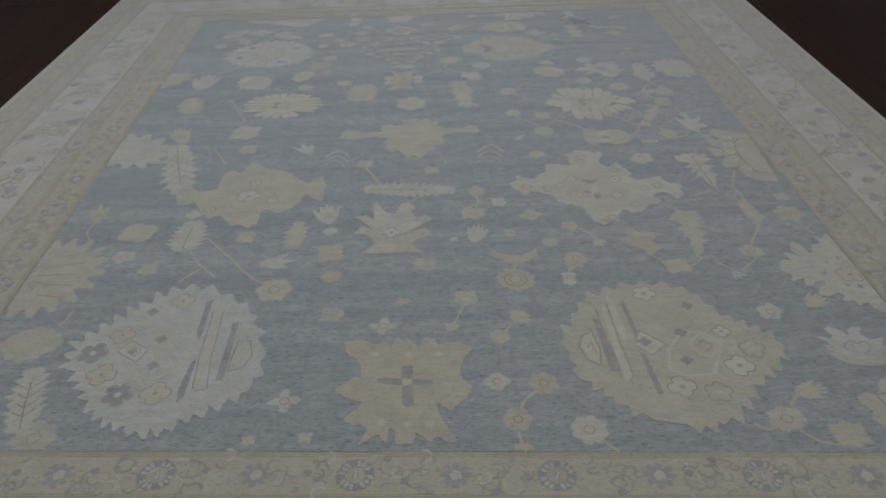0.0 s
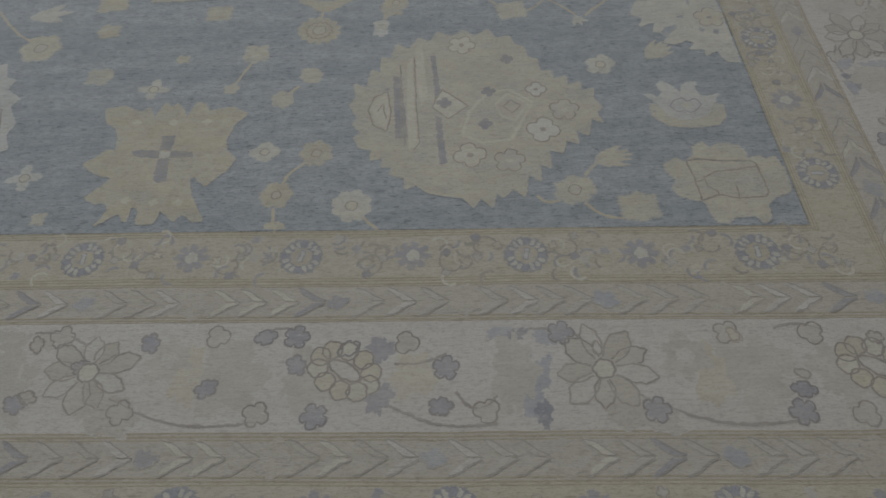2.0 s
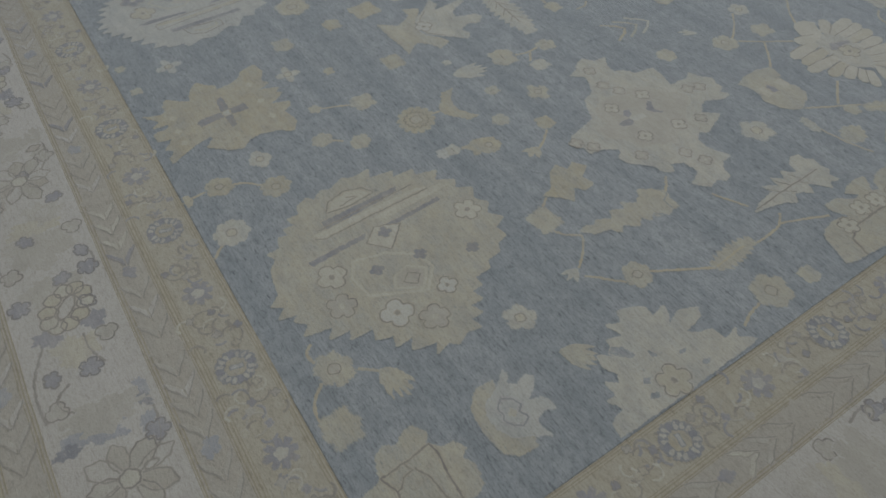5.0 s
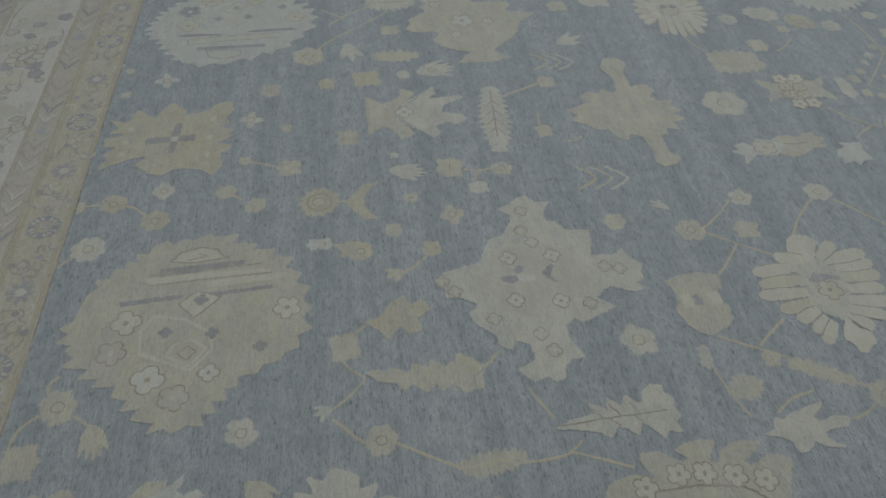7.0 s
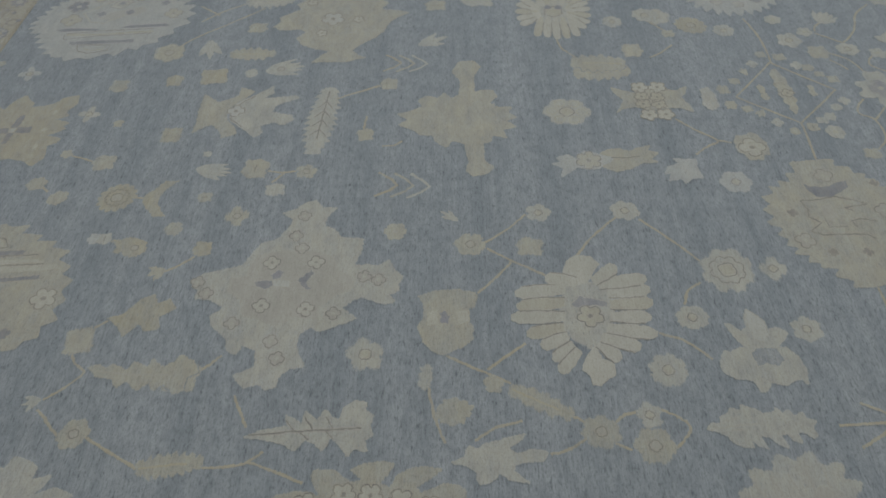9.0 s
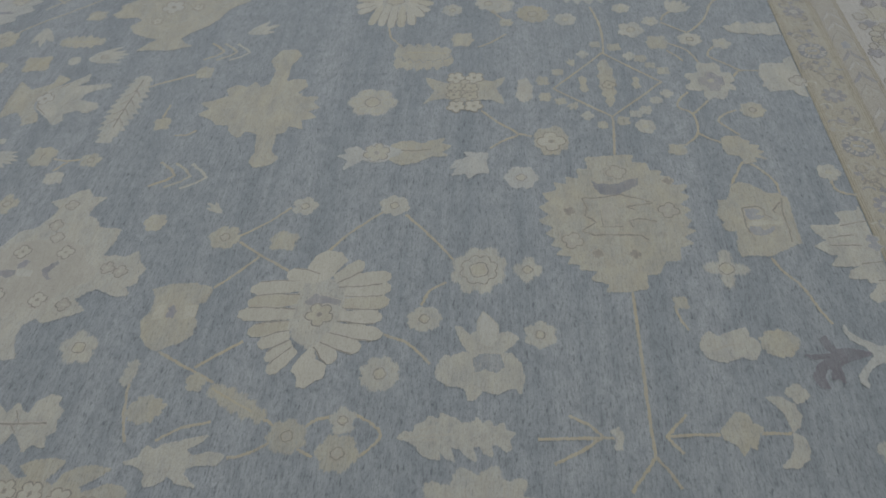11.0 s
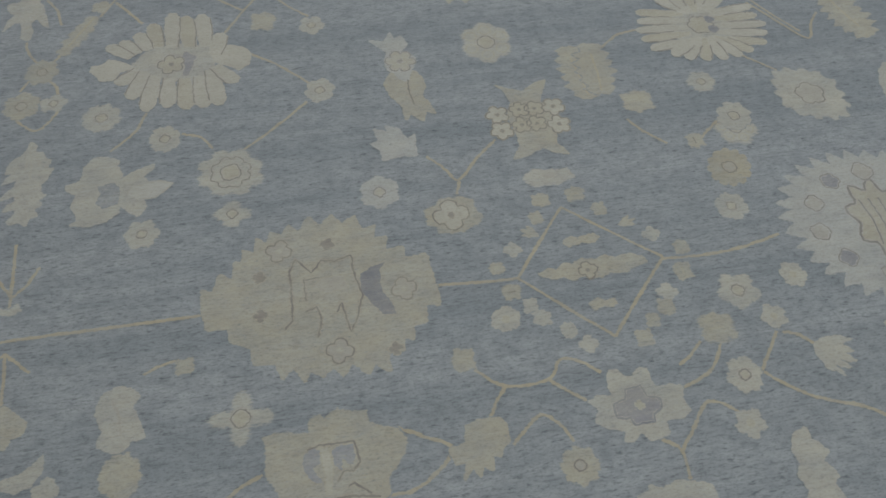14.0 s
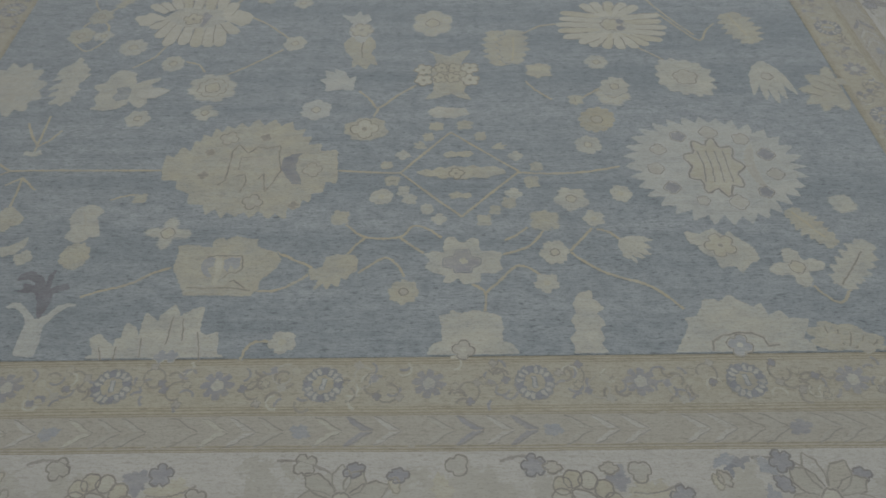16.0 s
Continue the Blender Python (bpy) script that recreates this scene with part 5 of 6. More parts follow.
inlay("eye", cm([(1, -2.1), (-0.4, 0.5), (0, 5), (3.6, 5.8), (5.2, 3.8), (4.3, 1.2), (5.3, -1.2)]), BLUE, ob, 1.5)
inlay("petal", cm([(-6.4, -0.4), (-9.6, -0.4), (-12.2, 0.4), (-8.3, 3.9), (-4.4, 3.7), (-2, 2.1), (-3.1, 0.1)]), W, ob, 1.2)
ob = ornament("leaf", 0.909, 2.461, C, [(0.8, -13.1), (-1, -11.7), (-0.8, -9.5), (-2.7, -9.1), (-3.6, -6.9), (-4.9, -6.6), (-4.2, -4), (-5.8, -3.7), (-4.9, -1.7), (-4.5, -0.2), (-3.3, 1), (-3.8, 3.9), (-4.9, 4.3), (-3.3, 5.7), (-4.3, 7.3), (-2.6, 8.2), (-3.7, 10.4), (-2, 10.8), (-1.3, 13), (0.6, 11.6), (2.4, 12.2), (3.1, 11.1), (2, 9.8), (1, 7.6), (4.4, 8.1), (3.5, 6.2), (1.8, 5.1), (2.3, 3.7), (5.5, 4.6), (4.5, 2.4), (2.8, 1.1), (2.3, -1.3), (5.9, 0.1), (4.9, -2.2), (2.6, -4), (5.5, -3.2), (5.1, -5.6), (4.1, -7.6), (2.3, -8.8), (1.2, -10.6)], "cream feathered leaf")
drawn("vein", cm([(-1.5, -8.2), (-2.4, -4.8)]), 0.004, OLIVE, ob, False, 1.6)
drawn("vein", cm([(1, -7.5), (0.5, -4.2)]), 0.004, OLIVE, ob, False, 1.6)
drawn("midrib", cm([(0.8, -12.5), (0, -7.9), (-0.6, -0.9)]), 0.004, OLIVE, ob, False, 1.6)
ob = ornament("leaf", -0.033, 2.308, T, [(-2.8, -9.1), (-4.2, -6.8), (-4.9, -2.7), (-3.2, 0.1), (-4.6, 2.3), (-6.1, 7.1), (-3.5, 5.9), (-2.4, 9.3), (0.2, 6.4), (2.1, 8.4), (2.3, 3.5), (5, -0.9), (6.1, -5.6), (3.9, -9.3)])
drawn("midrib", cm([(-0.4, -6.1), (-0.1, -1.9), (-0.8, 3)]), 0.004, LINE, ob, False, 1.6)
ob = ornament("tulip", -0.01, 2.154, W, [(-3.1, -8.4), (-4.6, -4.5), (-2.2, -1.4), (-4.8, -0.3), (-6.1, 1.1), (-5, 3.8), (-3.4, 8.4), (-2.8, 10.2), (-0.2, 8.7), (0.6, 6.7), (2.4, 4.6), (2.6, 1.3), (1.5, -2.2), (4.1, -4.9), (6.1, -7.4), (1.7, -6.4), (-0.1, -10.2), (-1.2, -7.1)])
stamped(ob, -0.016, 0.02, 0.04, 6, T)
ob = ornament("tulip", 0.03, 2.459, W, [(-5.5, 5.3), (-5.4, 2.1), (-5.9, -1.8), (-3.5, -0.5), (-1.9, -4.4), (1.5, -5.8), (0.9, -3.5), (4.5, -5.1), (3.5, -0.8), (5.8, -0.1), (3.4, 2.4), (3.2, 5.8), (-0.7, 5)])
ob = ornament("butterfly", -0.331, 2.429, T, [(6.8, -13.2), (3.5, -10.9), (-0.3, -9.8), (-4.4, -12.5), (-7.3, -13.1), (-5.8, -9.8), (-3.8, -5.4), (-5.9, -3.2), (-5.8, 5.2), (-4.7, 9.2), (-7.3, 13.2), (-3.7, 12.2), (-0.9, 10.2), (2.9, 12.1), (7.4, 13), (4.9, 9.1), (4.6, 5.1), (5.7, -2.2), (3.9, -5.5), (4.4, -9.8)], "beige four-winged motif with ringed pale flowers")
stamped(ob, 0.082, -0.023, 0.03, 5, C)
stamped(ob, 0.081, 0.032, 0.03, 5, C)
stamped(ob, -0.07, -0.032, 0.03, 5, C)
stamped(ob, -0.07, 0.031, 0.03, 5, C)
stamped(ob, 0.022, -0.033, 0.026, 5, T)
stamped(ob, -0.018, -0.032, 0.026, 5, T)
stamped(ob, 0.026, 0.02, 0.026, 5, T)
stamped(ob, -0.013, 0.02, 0.026, 5, T)
drawn("vein", cm([(2.1, -8.7), (0.1, -5.4), (-2.5, -8.7)]), 0.0045, OLIVE, ob, False, 1.6)
ob = ornament("medallion", 0.241, 3.239, T, [(13.9, -6.4), (10.6, -6.9), (4.8, -5.8), (4.7, -8.9), (2.6, -9.4), (1.6, -8.4), (-0.7, -10.1), (-2.8, -9.3), (-6.7, -8.9), (-6.9, -6.3), (-8.4, -5.6), (-10.2, -4.9), (-12.6, -4.2), (-13.9, -1.7), (-13.5, 0.2), (-11.3, 3.3), (-9.4, 5), (-9.4, 8), (-7.8, 10), (-2.8, 9.9), (2.8, 9.6), (8.9, 10), (9.8, 7.7), (11.2, 5.3), (12.5, 2.8), (13.6, 1), (13.2, -2.1)], "beige house-shaped motif with two blue-grey crescents")
inlay("crescent", cm([(6.6, 0.1), (6, -1.9), (4.3, -3.1), (3.1, -2.1), (3.2, 0.4), (4.7, 1.1), (4.1, 2.4), (2.6, 4.5), (4.6, 3.8), (5.9, 2.3)]), SKYB, ob, 1.4)
inlay("crescent", cm([(0.9, -1.5), (-1, -2.8), (-3.5, -2.5), (-3.8, 0), (-3.3, 1.8), (-2, 1.3), (-1.2, 0.2), (-0.9, 2.5), (0.6, 1.2)]), SKYB, ob, 1.45)
inlay("post", cm([(3, -2.3), (1.4, -2.6), (0.9, 2.4), (1.6, 6.6), (2.5, 6.6), (2.5, 2.4)]), C, ob, 1.3)
drawn("heart_edge", cm([(5.4, -2.4), (3.1, -3.2), (-3.7, -3), (-4.5, 1.3), (-3, 2.7), (-1, 2.7), (0.2, 4.4)]), 0.004, LINE, ob, False, 1.6)
drawn("foot_line", cm([(8.7, 7.3), (4.2, 7.7), (-2.6, 7.5), (-7.7, 8.3)]), 0.004, LINE, ob, False, 1.6)
drawn("foot_line", cm([(-1.8, 5.6), (-2.9, 5.2), (-4.1, 6.1), (-6, 7.6)]), 0.004, LINE, ob, False, 1.6)
ob = ornament("bud", -0.037, 3.264, T, [(6.2, -0.9), (2.7, -1.5), (2.2, -5.2), (-0.2, -5.8), (-4.3, -5.8), (-6.1, -4.4), (-6, -0.7), (-4.5, 0.5), (-3.7, 2), (-1.9, 2), (-1.7, 4.7), (0.1, 3.5), (0.9, 5.5), (2.1, 3.4), (4.3, 5.8), (3.2, 2.2), (5.5, 2.2)])
ob = ornament("rosette", -0.371, 3.222, C, [(4.1, -7.7), (2.3, -7.7), (1.2, -6.1), (-0.6, -6), (-2.6, -7.6), (-4, -6.9), (-4, -4.2), (-5, -2.9), (-8, -2.9), (-10.1, -2.4), (-9.3, 0.4), (-10.1, 2.9), (-8.2, 4.2), (-4, 4.3), (-4.5, 7.2), (-2.5, 7.5), (-0.1, 7.7), (1.4, 5.8), (3.3, 7.4), (5, 7), (4.2, 5.2), (7.6, 4.1), (9.8, 2.6), (8.4, 0.1), (10.1, -1.9), (8.2, -2.7), (5, -2.4), (5, -5.1)], "cream eight-petalled rosette with a mauve heart")
inlay("heart", cm([(1.8, -3.4), (-1.5, -3.6), (-2.1, -1.3), (-4.7, -0.3), (-4.4, 1.8), (-2.3, 2.6), (-2.1, 4.3), (2.1, 4.2), (2.8, 2.7), (5.1, 2.4), (5.2, -0.5), (2.4, -1.3)]), MAUVE, ob, 1.2)
drawn("heart_edge", cm([(1.8, -3.4), (-1.5, -3.6), (-2.1, -1.3), (-4.7, -0.3), (-4.4, 1.8), (-2.3, 2.6), (-2.1, 4.3), (2.1, 4.2), (2.8, 2.7), (5.1, 2.4), (5.2, -0.5), (2.4, -1.3)]), 0.0045, P, ob, True, 1.7)
stamped(ob, -0.001, 0.004, 0.01, 4, T, False)
ob = ornament("palmette", 0.351, 3.452, C, [(16.2, 8.6), (16.9, 6.6), (15, 6.2), (17.2, 1.5), (15.5, 0.2), (11, 3.9), (11, 1.5), (9.8, 1.2), (9.6, -3.1), (7.2, -1.8), (5.6, 1.5), (5.8, -4.3), (5.3, -6), (2.1, -3.4), (1.9, -5.1), (-0.3, -7.7), (-1, -8.6), (-3, -5.1), (-6, -7.2), (-8.3, -7.7), (-8.2, -3.5), (-8.9, -0.2), (-10.5, 0.6), (-13, -0.2), (-13.7, 3.4), (-13.5, 5.4), (-16.5, 7), (-17.2, 8.5)], "cream half palmette of long petals cut by the border")
drawn("petal_line", cm([(9.9, 7.8), (10.3, 3.9)]), 0.0035, LINE, ob, False, 1.6)
drawn("petal_line", cm([(4.1, 7), (4.9, 1.5)]), 0.0035, LINE, ob, False, 1.6)
drawn("petal_line", cm([(-1.3, 3.1), (-1.3, -5.1)]), 0.0035, LINE, ob, False, 1.6)
drawn("petal_line", cm([(-5, 2.3), (-3.9, -4.3)]), 0.0035, LINE, ob, False, 1.6)
drawn("petal_line", cm([(-10.3, 7.7), (-8.3, -0.2)]), 0.0035, LINE, ob, False, 1.6)
drawn("petal_line", cm([(12.8, 7.8), (14.4, 3.9)]), 0.0035, LINE, ob, False, 1.6)
stamped(ob, -0.011, 0.065, 0.018, 4, SKYB, False)
stamped(ob, -0.035, 0.065, 0.018, 4, SKYB, False)
ob = ornament("palmette", -0.389, 3.457, C, [(11, 7.4), (10, 4), (8.7, 2.1), (6.7, 1.6), (7.1, -2.4), (7.7, -5.7), (5.4, -6.1), (4.7, -7.4), (2.6, -6.4), (-0.9, -7.4), (-4.3, -6.6), (-7, -5.7), (-7.6, -2.4), (-7.1, 1.6), (-9.3, 2.4), (-11, 4.3), (-10.4, 7.4)], "cream stepped half palmette cut by the border")
stamped(ob, 0.02, 0.04, 0.026, 4, OLIVE)
ob = ornament("leaf", -0.671, 3.422, C, [(4.6, 9.8), (3.6, 6.2), (4.7, 4.3), (2.8, 1.9), (3.9, -0.6), (2.6, -3.1), (3, -5.7), (1.2, -9.5), (-1.7, -9.9), (-1.8, -7.4), (-4.3, -4.8), (-2.3, -3.1), (-4.2, 0.2), (-2.4, 1.4), (-3.3, 4.3), (-2.5, 5.9), (-4.6, 9.3)])
ob = ornament("palmette", -1.033, 3.421, C, [(17, 8.8), (14.1, 4.3), (12, 0.3), (12.7, -1.4), (9.4, -2.2), (6.9, -7.3), (4.8, -7.3), (3, -6.5), (0.3, -8.7), (-1.9, -6.5), (-4.9, -4.8), (-6.6, -6), (-7.7, -2.2), (-10.9, -3.9), (-12.2, -1.4), (-16.9, -1.4), (-15.9, 1.1), (-14.1, 4.3), (-16, 5.9), (-16.4, 8.7)], "cream half palmette with an outlined arch")
drawn("arch", cm([(8, 7.8), (7.4, 5.1), (4.6, 3.5), (1.7, 2.7), (-2.3, 2.7), (-4.6, 4), (-5.3, 6.2), (-8.1, 5.9)]), 0.005, LINE, ob, False, 1.6)
stamped(ob, 0.013, 0.062, 0.03, 4, SKYB)
ob = ornament("medallion", -1.049, 3.19, C, [(8.9, -6.7), (4.6, -5.7), (1.1, -7.8), (-1.3, -5.1), (-3.2, -6.7), (-5.4, -3.7), (-8.3, -0.8), (-8.8, 3), (-5.4, 4.9), (-3.2, 7.7), (-1.8, 4.9), (2, 5.9), (2.6, 2.1), (5.3, 1.1), (6.2, -1.8), (8.2, -2.7)])
stamped(ob, 0.003, -0.018, 0.04, 5, T)
ob = ornament("tulip", 0.675, 3.44, W, [(-8.6, -7.2), (-6.4, -6.7), (-4.4, -4.4), (-2.3, -0.8), (-3.2, 3.9), (-3.2, 7.9), (1.7, 7.3), (2, 2.8), (1.9, -1.7), (3.2, -4.2), (6.1, -6.4), (8.7, -6.4), (7.5, -7.8), (5.5, -7.8), (2.6, -5.2), (0.4, -2.7), (-2.1, -3.7), (-4.2, -6.8), (-6.4, -7.6)])
ob = ornament("lily", 0.694, 3.333, LILY, [(-2.6, 7.8), (-3.6, 2.9), (-3.4, -0), (-5.1, -0.9), (-7.2, -1.7), (-5.6, -3.2), (-3.5, -2.3), (-2.2, -1.4), (-1.7, -4.4), (-1.7, -7.8), (-0.5, -5.7), (-0.7, -2.8), (0.9, -5.3), (4.4, -7.3), (7, -6.3), (7.2, -4.1), (4.9, -4.8), (2.1, -3.8), (2, -2.4), (4.8, -3.1), (4.6, -1.4), (5.9, -0.5), (2.5, -0.5), (1.2, -0.5), (-0.4, 2.3), (-1.4, 5.9)], "dusky mauve three-lobed flower")
ob = ornament("curled_leaf", 0.833, 3.177, C, [(-4.2, -3.3), (-4.2, 0.1), (-2.5, 2.6), (0.5, 3.3), (3.1, 2.2), (4.2, 0.7), (2, 0.4), (0.2, 0.3), (-2.5, -1.8)])
ob = ornament("curled_leaf", 0.917, 3.176, C, [(-4, 0.8), (-3, 2.8), (-0.7, 3.3), (1.7, 2.7), (4, -0.2), (3.9, -3.3), (1.4, -0.7), (-1, 0.4)])
ob = ornament("leaf", 0.882, 3.078, T, [(-0.4, -4.6), (-2.4, -2.9), (-5.1, -0.5), (-4.7, 1.7), (-2.3, 2.6), (-1.5, 4.7), (0.7, 2.9), (3.7, 2.4), (2.7, 1.1), (5.2, -0.7), (2.9, -1.6), (1.3, -4.2)])
ob = ornament("curled_leaf", 0.901, 2.811, C, [(-1.6, -1.4), (-2.7, 0.3), (-0.6, 1.5), (2.8, 0.5), (2.6, -1), (0.1, -0.2)])
ob = ornament("palmette", 0.53, 0.359, T, [(-29.7, -8.1), (-27.8, -6.9), (-30.2, -3.7), (-29.1, -1.5), (-31.4, 3.4), (-29.9, 5.8), (-30.7, 11.2), (-27.3, 9.6), (-26.5, 16.5), (-24.1, 15.1), (-24.1, 21.5), (-21.5, 20.8), (-20.2, 27), (-16.9, 24.2), (-14.2, 29), (-11.3, 27.1), (-9.2, 31.3), (-5.4, 29), (-2, 31.5), (1.1, 28.7), (4.6, 31.6), (6.5, 27.7), (10.1, 28.3), (11.3, 24.8), (13.9, 23.4), (14.5, 19.1), (17, 18.4), (17.2, 13.5), (20.3, 13.7), (20.3, 10.3), (23.7, 11.3), (23.7, 7.6), (27, 9.1), (27, 5.5), (30.3, 6.2)] + [(29.5, 2.8), (31.4, -0.7), (29.8, -2.5), (31, -6.4), (28.2, -4.3), (27.1, -10.4), (23.9, -8.3), (24.5, -13), (21.3, -11.8), (20.3, -15.9), (17.1, -14.4), (17.2, -20.6), (14.6, -19.1), (14.5, -24.5), (11.8, -22), (10.6, -28.9), (8, -26.5), (5.6, -28.9), (4.1, -27.2), (3.2, -31.7), (0.7, -28.9), (-1.2, -31.6), (-3.6, -28.4), (-8.3, -27.6), (-11.7, -26.6), (-13.9, -24.2), (-16.6, -25.4), (-16.9, -21.9), (-20.4, -20.8), (-19.7, -18.1), (-22.4, -18.3), (-22.2, -15.1), (-25.2, -16.2), (-25, -12.7), (-28, -11.7)], "beige palmette with a serrated edge and stamped flowers")
inlay("bar", cm([(-20.8, 13.8), (-18.4, 13.4), (-16.2, -9.1), (-19.4, -9.3)]), P, ob, 1.3)
inlay("bar", cm([(-17.2, 18.5), (-15.9, 20.6), (-14.8, -0.9), (-13.7, -12.1), (-16.1, -13), (-16.8, 0.8)]), C, ob, 1.3)
inlay("bar", cm([(-15.1, 24.3), (-13.4, 26.2), (-11.7, 5.8), (-13.3, 2.4), (-14.6, 11.8)]), C, ob, 1.35)
inlay("bar", cm([(-11.1, 21), (-9.7, 21.7), (-8.2, 5.2), (-9.8, 4.5)]), P, ob, 1.3)
inlay("bar", cm([(-9.9, -1.2), (-8.2, -2.2), (-6.8, -17.7), (-8.8, -18.1)]), P, ob, 1.3)
drawn("bar_edge", cm([(-18.9, 17.8), (-18.3, 2.6), (-17, -11.2)]), 0.0035, LINE, ob, False, 1.7)
drawn("bar_edge", cm([(-15.3, 20.7), (-14.6, 4.3), (-13.5, -10.6), (-14.9, -13.1)]), 0.0035, LINE, ob, False, 1.7)
inlay("lens", cm([(-26, 1.6), (-24.5, 5.3), (-22, 7), (-21.1, -0), (-21.8, -5.8), (-24.4, -3.7)]), C, ob, 1.2)
drawn("lens_edge", cm([(-26.6, 1.5), (-25.1, 6), (-21.9, 7.7), (-20.7, -0.4), (-21.6, -6.6), (-25, -4.2)]), 0.0035, LINE, ob, True, 1.8)
drawn("lens_edge", cm([(-24.1, 0.5), (-22.9, 3.4), (-21.9, -2.2)]), 0.003, LINE, ob, False, 1.8)
inlay("diamond", cm([(-10.7, 1.5), (-8, 7.8), (-1.5, 1.5), (-6.4, -3)]), C, ob, 1.3)
drawn("diamond_edge", cm([(-10.7, 1.5), (-8, 7.8), (-1.5, 1.5), (-6.4, -3)]), 0.0035, LINE, ob, True, 2)
drawn("diamond_edge", cm([(-3.2, -8.7), (1.8, -11.5), (8.6, -10.6), (14.4, 2), (8.6, 7), (3.1, 5.4), (-1.2, -0.5)]), 0.007, C, ob, True, 1.6)
inlay("diamond", cm([(5.3, 1.5), (8.3, 5.3), (13.3, 1.6), (9.9, -4.3), (6.6, -2.6)]), OLIVE, ob, 1.8)
drawn("diamond_edge", cm([(5.3, 1.5), (8.3, 5.3), (13.3, 1.6), (9.9, -4.3), (6.6, -2.6)]), 0.006, C, ob, True, 2.2)
drawn("diamond_edge", cm([(7.2, 0.7), (9, 3), (11.5, 1), (9.3, -1.7)]), 0.003, LINE, ob, True, 2.4)
stamped(ob, -0.075, 0.028, 0.02, 4, P, False)
stamped(ob, 0.025, -0.051, 0.02, 4, P, False)
stamped(ob, 0.037, 0.065, 0.02, 4, P, False)
stamped(ob, 0.089, 0.186, 0.02, 4, P, False)
stamped(ob, 0.163, -0.078, 0.04, 4, W)
stamped(ob, -0.015, -0.154, 0.038, 4, C)
stamped(ob, 0.077, -0.176, 0.036, 5, OLIVE)
stamped(ob, 0.22, -0.011, 0.036, 5, OLIVE)
stamped(ob, -0.028, 0.252, 0.036, 5, C)
stamped(ob, 0.157, 0.066, 0.026, 4, W)
ob = ornament("palmette", -0.932, 0.383, W, [(27.7, 8.2), (25.8, 5.2), (29.5, -1), (28.5, -5.7), (30.8, -10.3), (27.9, -11.4), (27.8, -16.1), (25.6, -16.5), (25.8, -20.6), (22.6, -18.7), (21.2, -23.4), (18.3, -20.9), (18, -25.7), (14.9, -24), (14.1, -27.5), (11.2, -25.1), (11.2, -30.1), (8.6, -28.9), (7.9, -32.1), (4.8, -28.2), (4.8, -32.9), (1.5, -29.5), (-0.3, -31.7), (-2.1, -27.5), (-4.3, -29.7), (-5.9, -26), (-7.8, -28.9), (-8.6, -24), (-11.2, -26.3), (-11.7, -21.9), (-14.6, -23.2), (-14.9, -18.3), (-18.5, -17.8), (-16.8, -15.1)] + [(-21.4, -14.3), (-19.6, -11.1), (-24.3, -11.2), (-22.5, -7.2), (-29, -5.2), (-25.8, -3), (-29.7, -0), (-25.8, 1.8), (-30.9, 5.9), (-25.5, 5.3), (-26.8, 9.9), (-22.4, 8.2), (-24.1, 14), (-19.5, 11.8), (-21.1, 18.3), (-16.4, 15.4), (-18.8, 22.1), (-13.7, 19.1), (-15.8, 24.3), (-10.8, 22.4), (-11.6, 29.4), (-7.4, 25.7), (-7.3, 31.7), (-2.9, 29.1), (-1.2, 33), (2.8, 29.5), (5.8, 32.4), (9.7, 26), (13.4, 27.3), (16.2, 21.5), (18.9, 22.8), (20.7, 16.9), (24, 15.7), (22.7, 11.7)], "pale cream palmette with a serrated edge and stamped flowers")
inlay("bar", cm([(6.2, 23), (7.9, 24.6), (8.7, 9.6), (8.5, 5.2), (7, 8.3)]), P, ob, 1.3)
inlay("bar", cm([(16.8, 12.7), (18.8, 13.2), (20, -12), (17.6, -12.4)]), P, ob, 1.3)
inlay("bar", cm([(9, -4), (10.1, -3.1), (10.7, -17.8), (9.3, -20.2), (8.4, -15.2)]), P, ob, 1.3)
inlay("bar", cm([(10.6, 18.3), (12.1, 19.4), (13.9, -6.4), (13.7, -15.3), (11.9, -14.4), (12.6, -4.1)]), T, ob, 1.3)
drawn("bar_edge", cm([(9.5, 18.4), (10.7, -2.9), (12.2, -15.3)]), 0.0035, LINE, ob, False, 1.7)
drawn("bar_edge", cm([(12.7, 18.3), (14.3, -4.1), (16.2, -15.4), (12.6, -15.7)]), 0.0035, LINE, ob, False, 1.7)
drawn("lens_edge", cm([(20.4, 4.4), (24.1, 4.2), (25.9, -2.6), (24, -7.2), (20.1, -8.5)]), 0.004, LINE, ob, True, 1.8)
drawn("lens_edge", cm([(21.2, 2.4), (23.2, 2.3), (24.2, -2.1), (22.3, -5.5)]), 0.005, T, ob, False, 1.8)
inlay("diamond", cm([(-14.1, 0.7), (-11, 5.3), (-5.3, 1.2), (-7.2, -4)]), C, ob, 1.3)
drawn("diamond_edge", cm([(-14.1, 0.7), (-11, 5.3), (-5.3, 1.2), (-7.2, -4)]), 0.0035, LINE, ob, True, 2)
drawn("diamond_edge", cm([(-11.8, 0.9), (-10.4, 3.3), (-7.3, 1.3), (-8.3, -1.6)]), 0.003, LINE, ob, True, 2)
drawn("diamond_edge", cm([(-11.7, -2.7), (-7.1, -8.1), (-2.5, -13.1), (3.9, -8.4), (5.1, -2.7), (-2.2, 6.1)]), 0.006, T, ob, False, 1.6)
inlay("heart", cm([(-7.2, 10.1), (-4, 12.1), (0.5, 8.5), (-0.5, 6), (3.1, -0.3), (1.6, -6.1), (-2.4, -3.7)]), OLIVE, ob, 1.1)
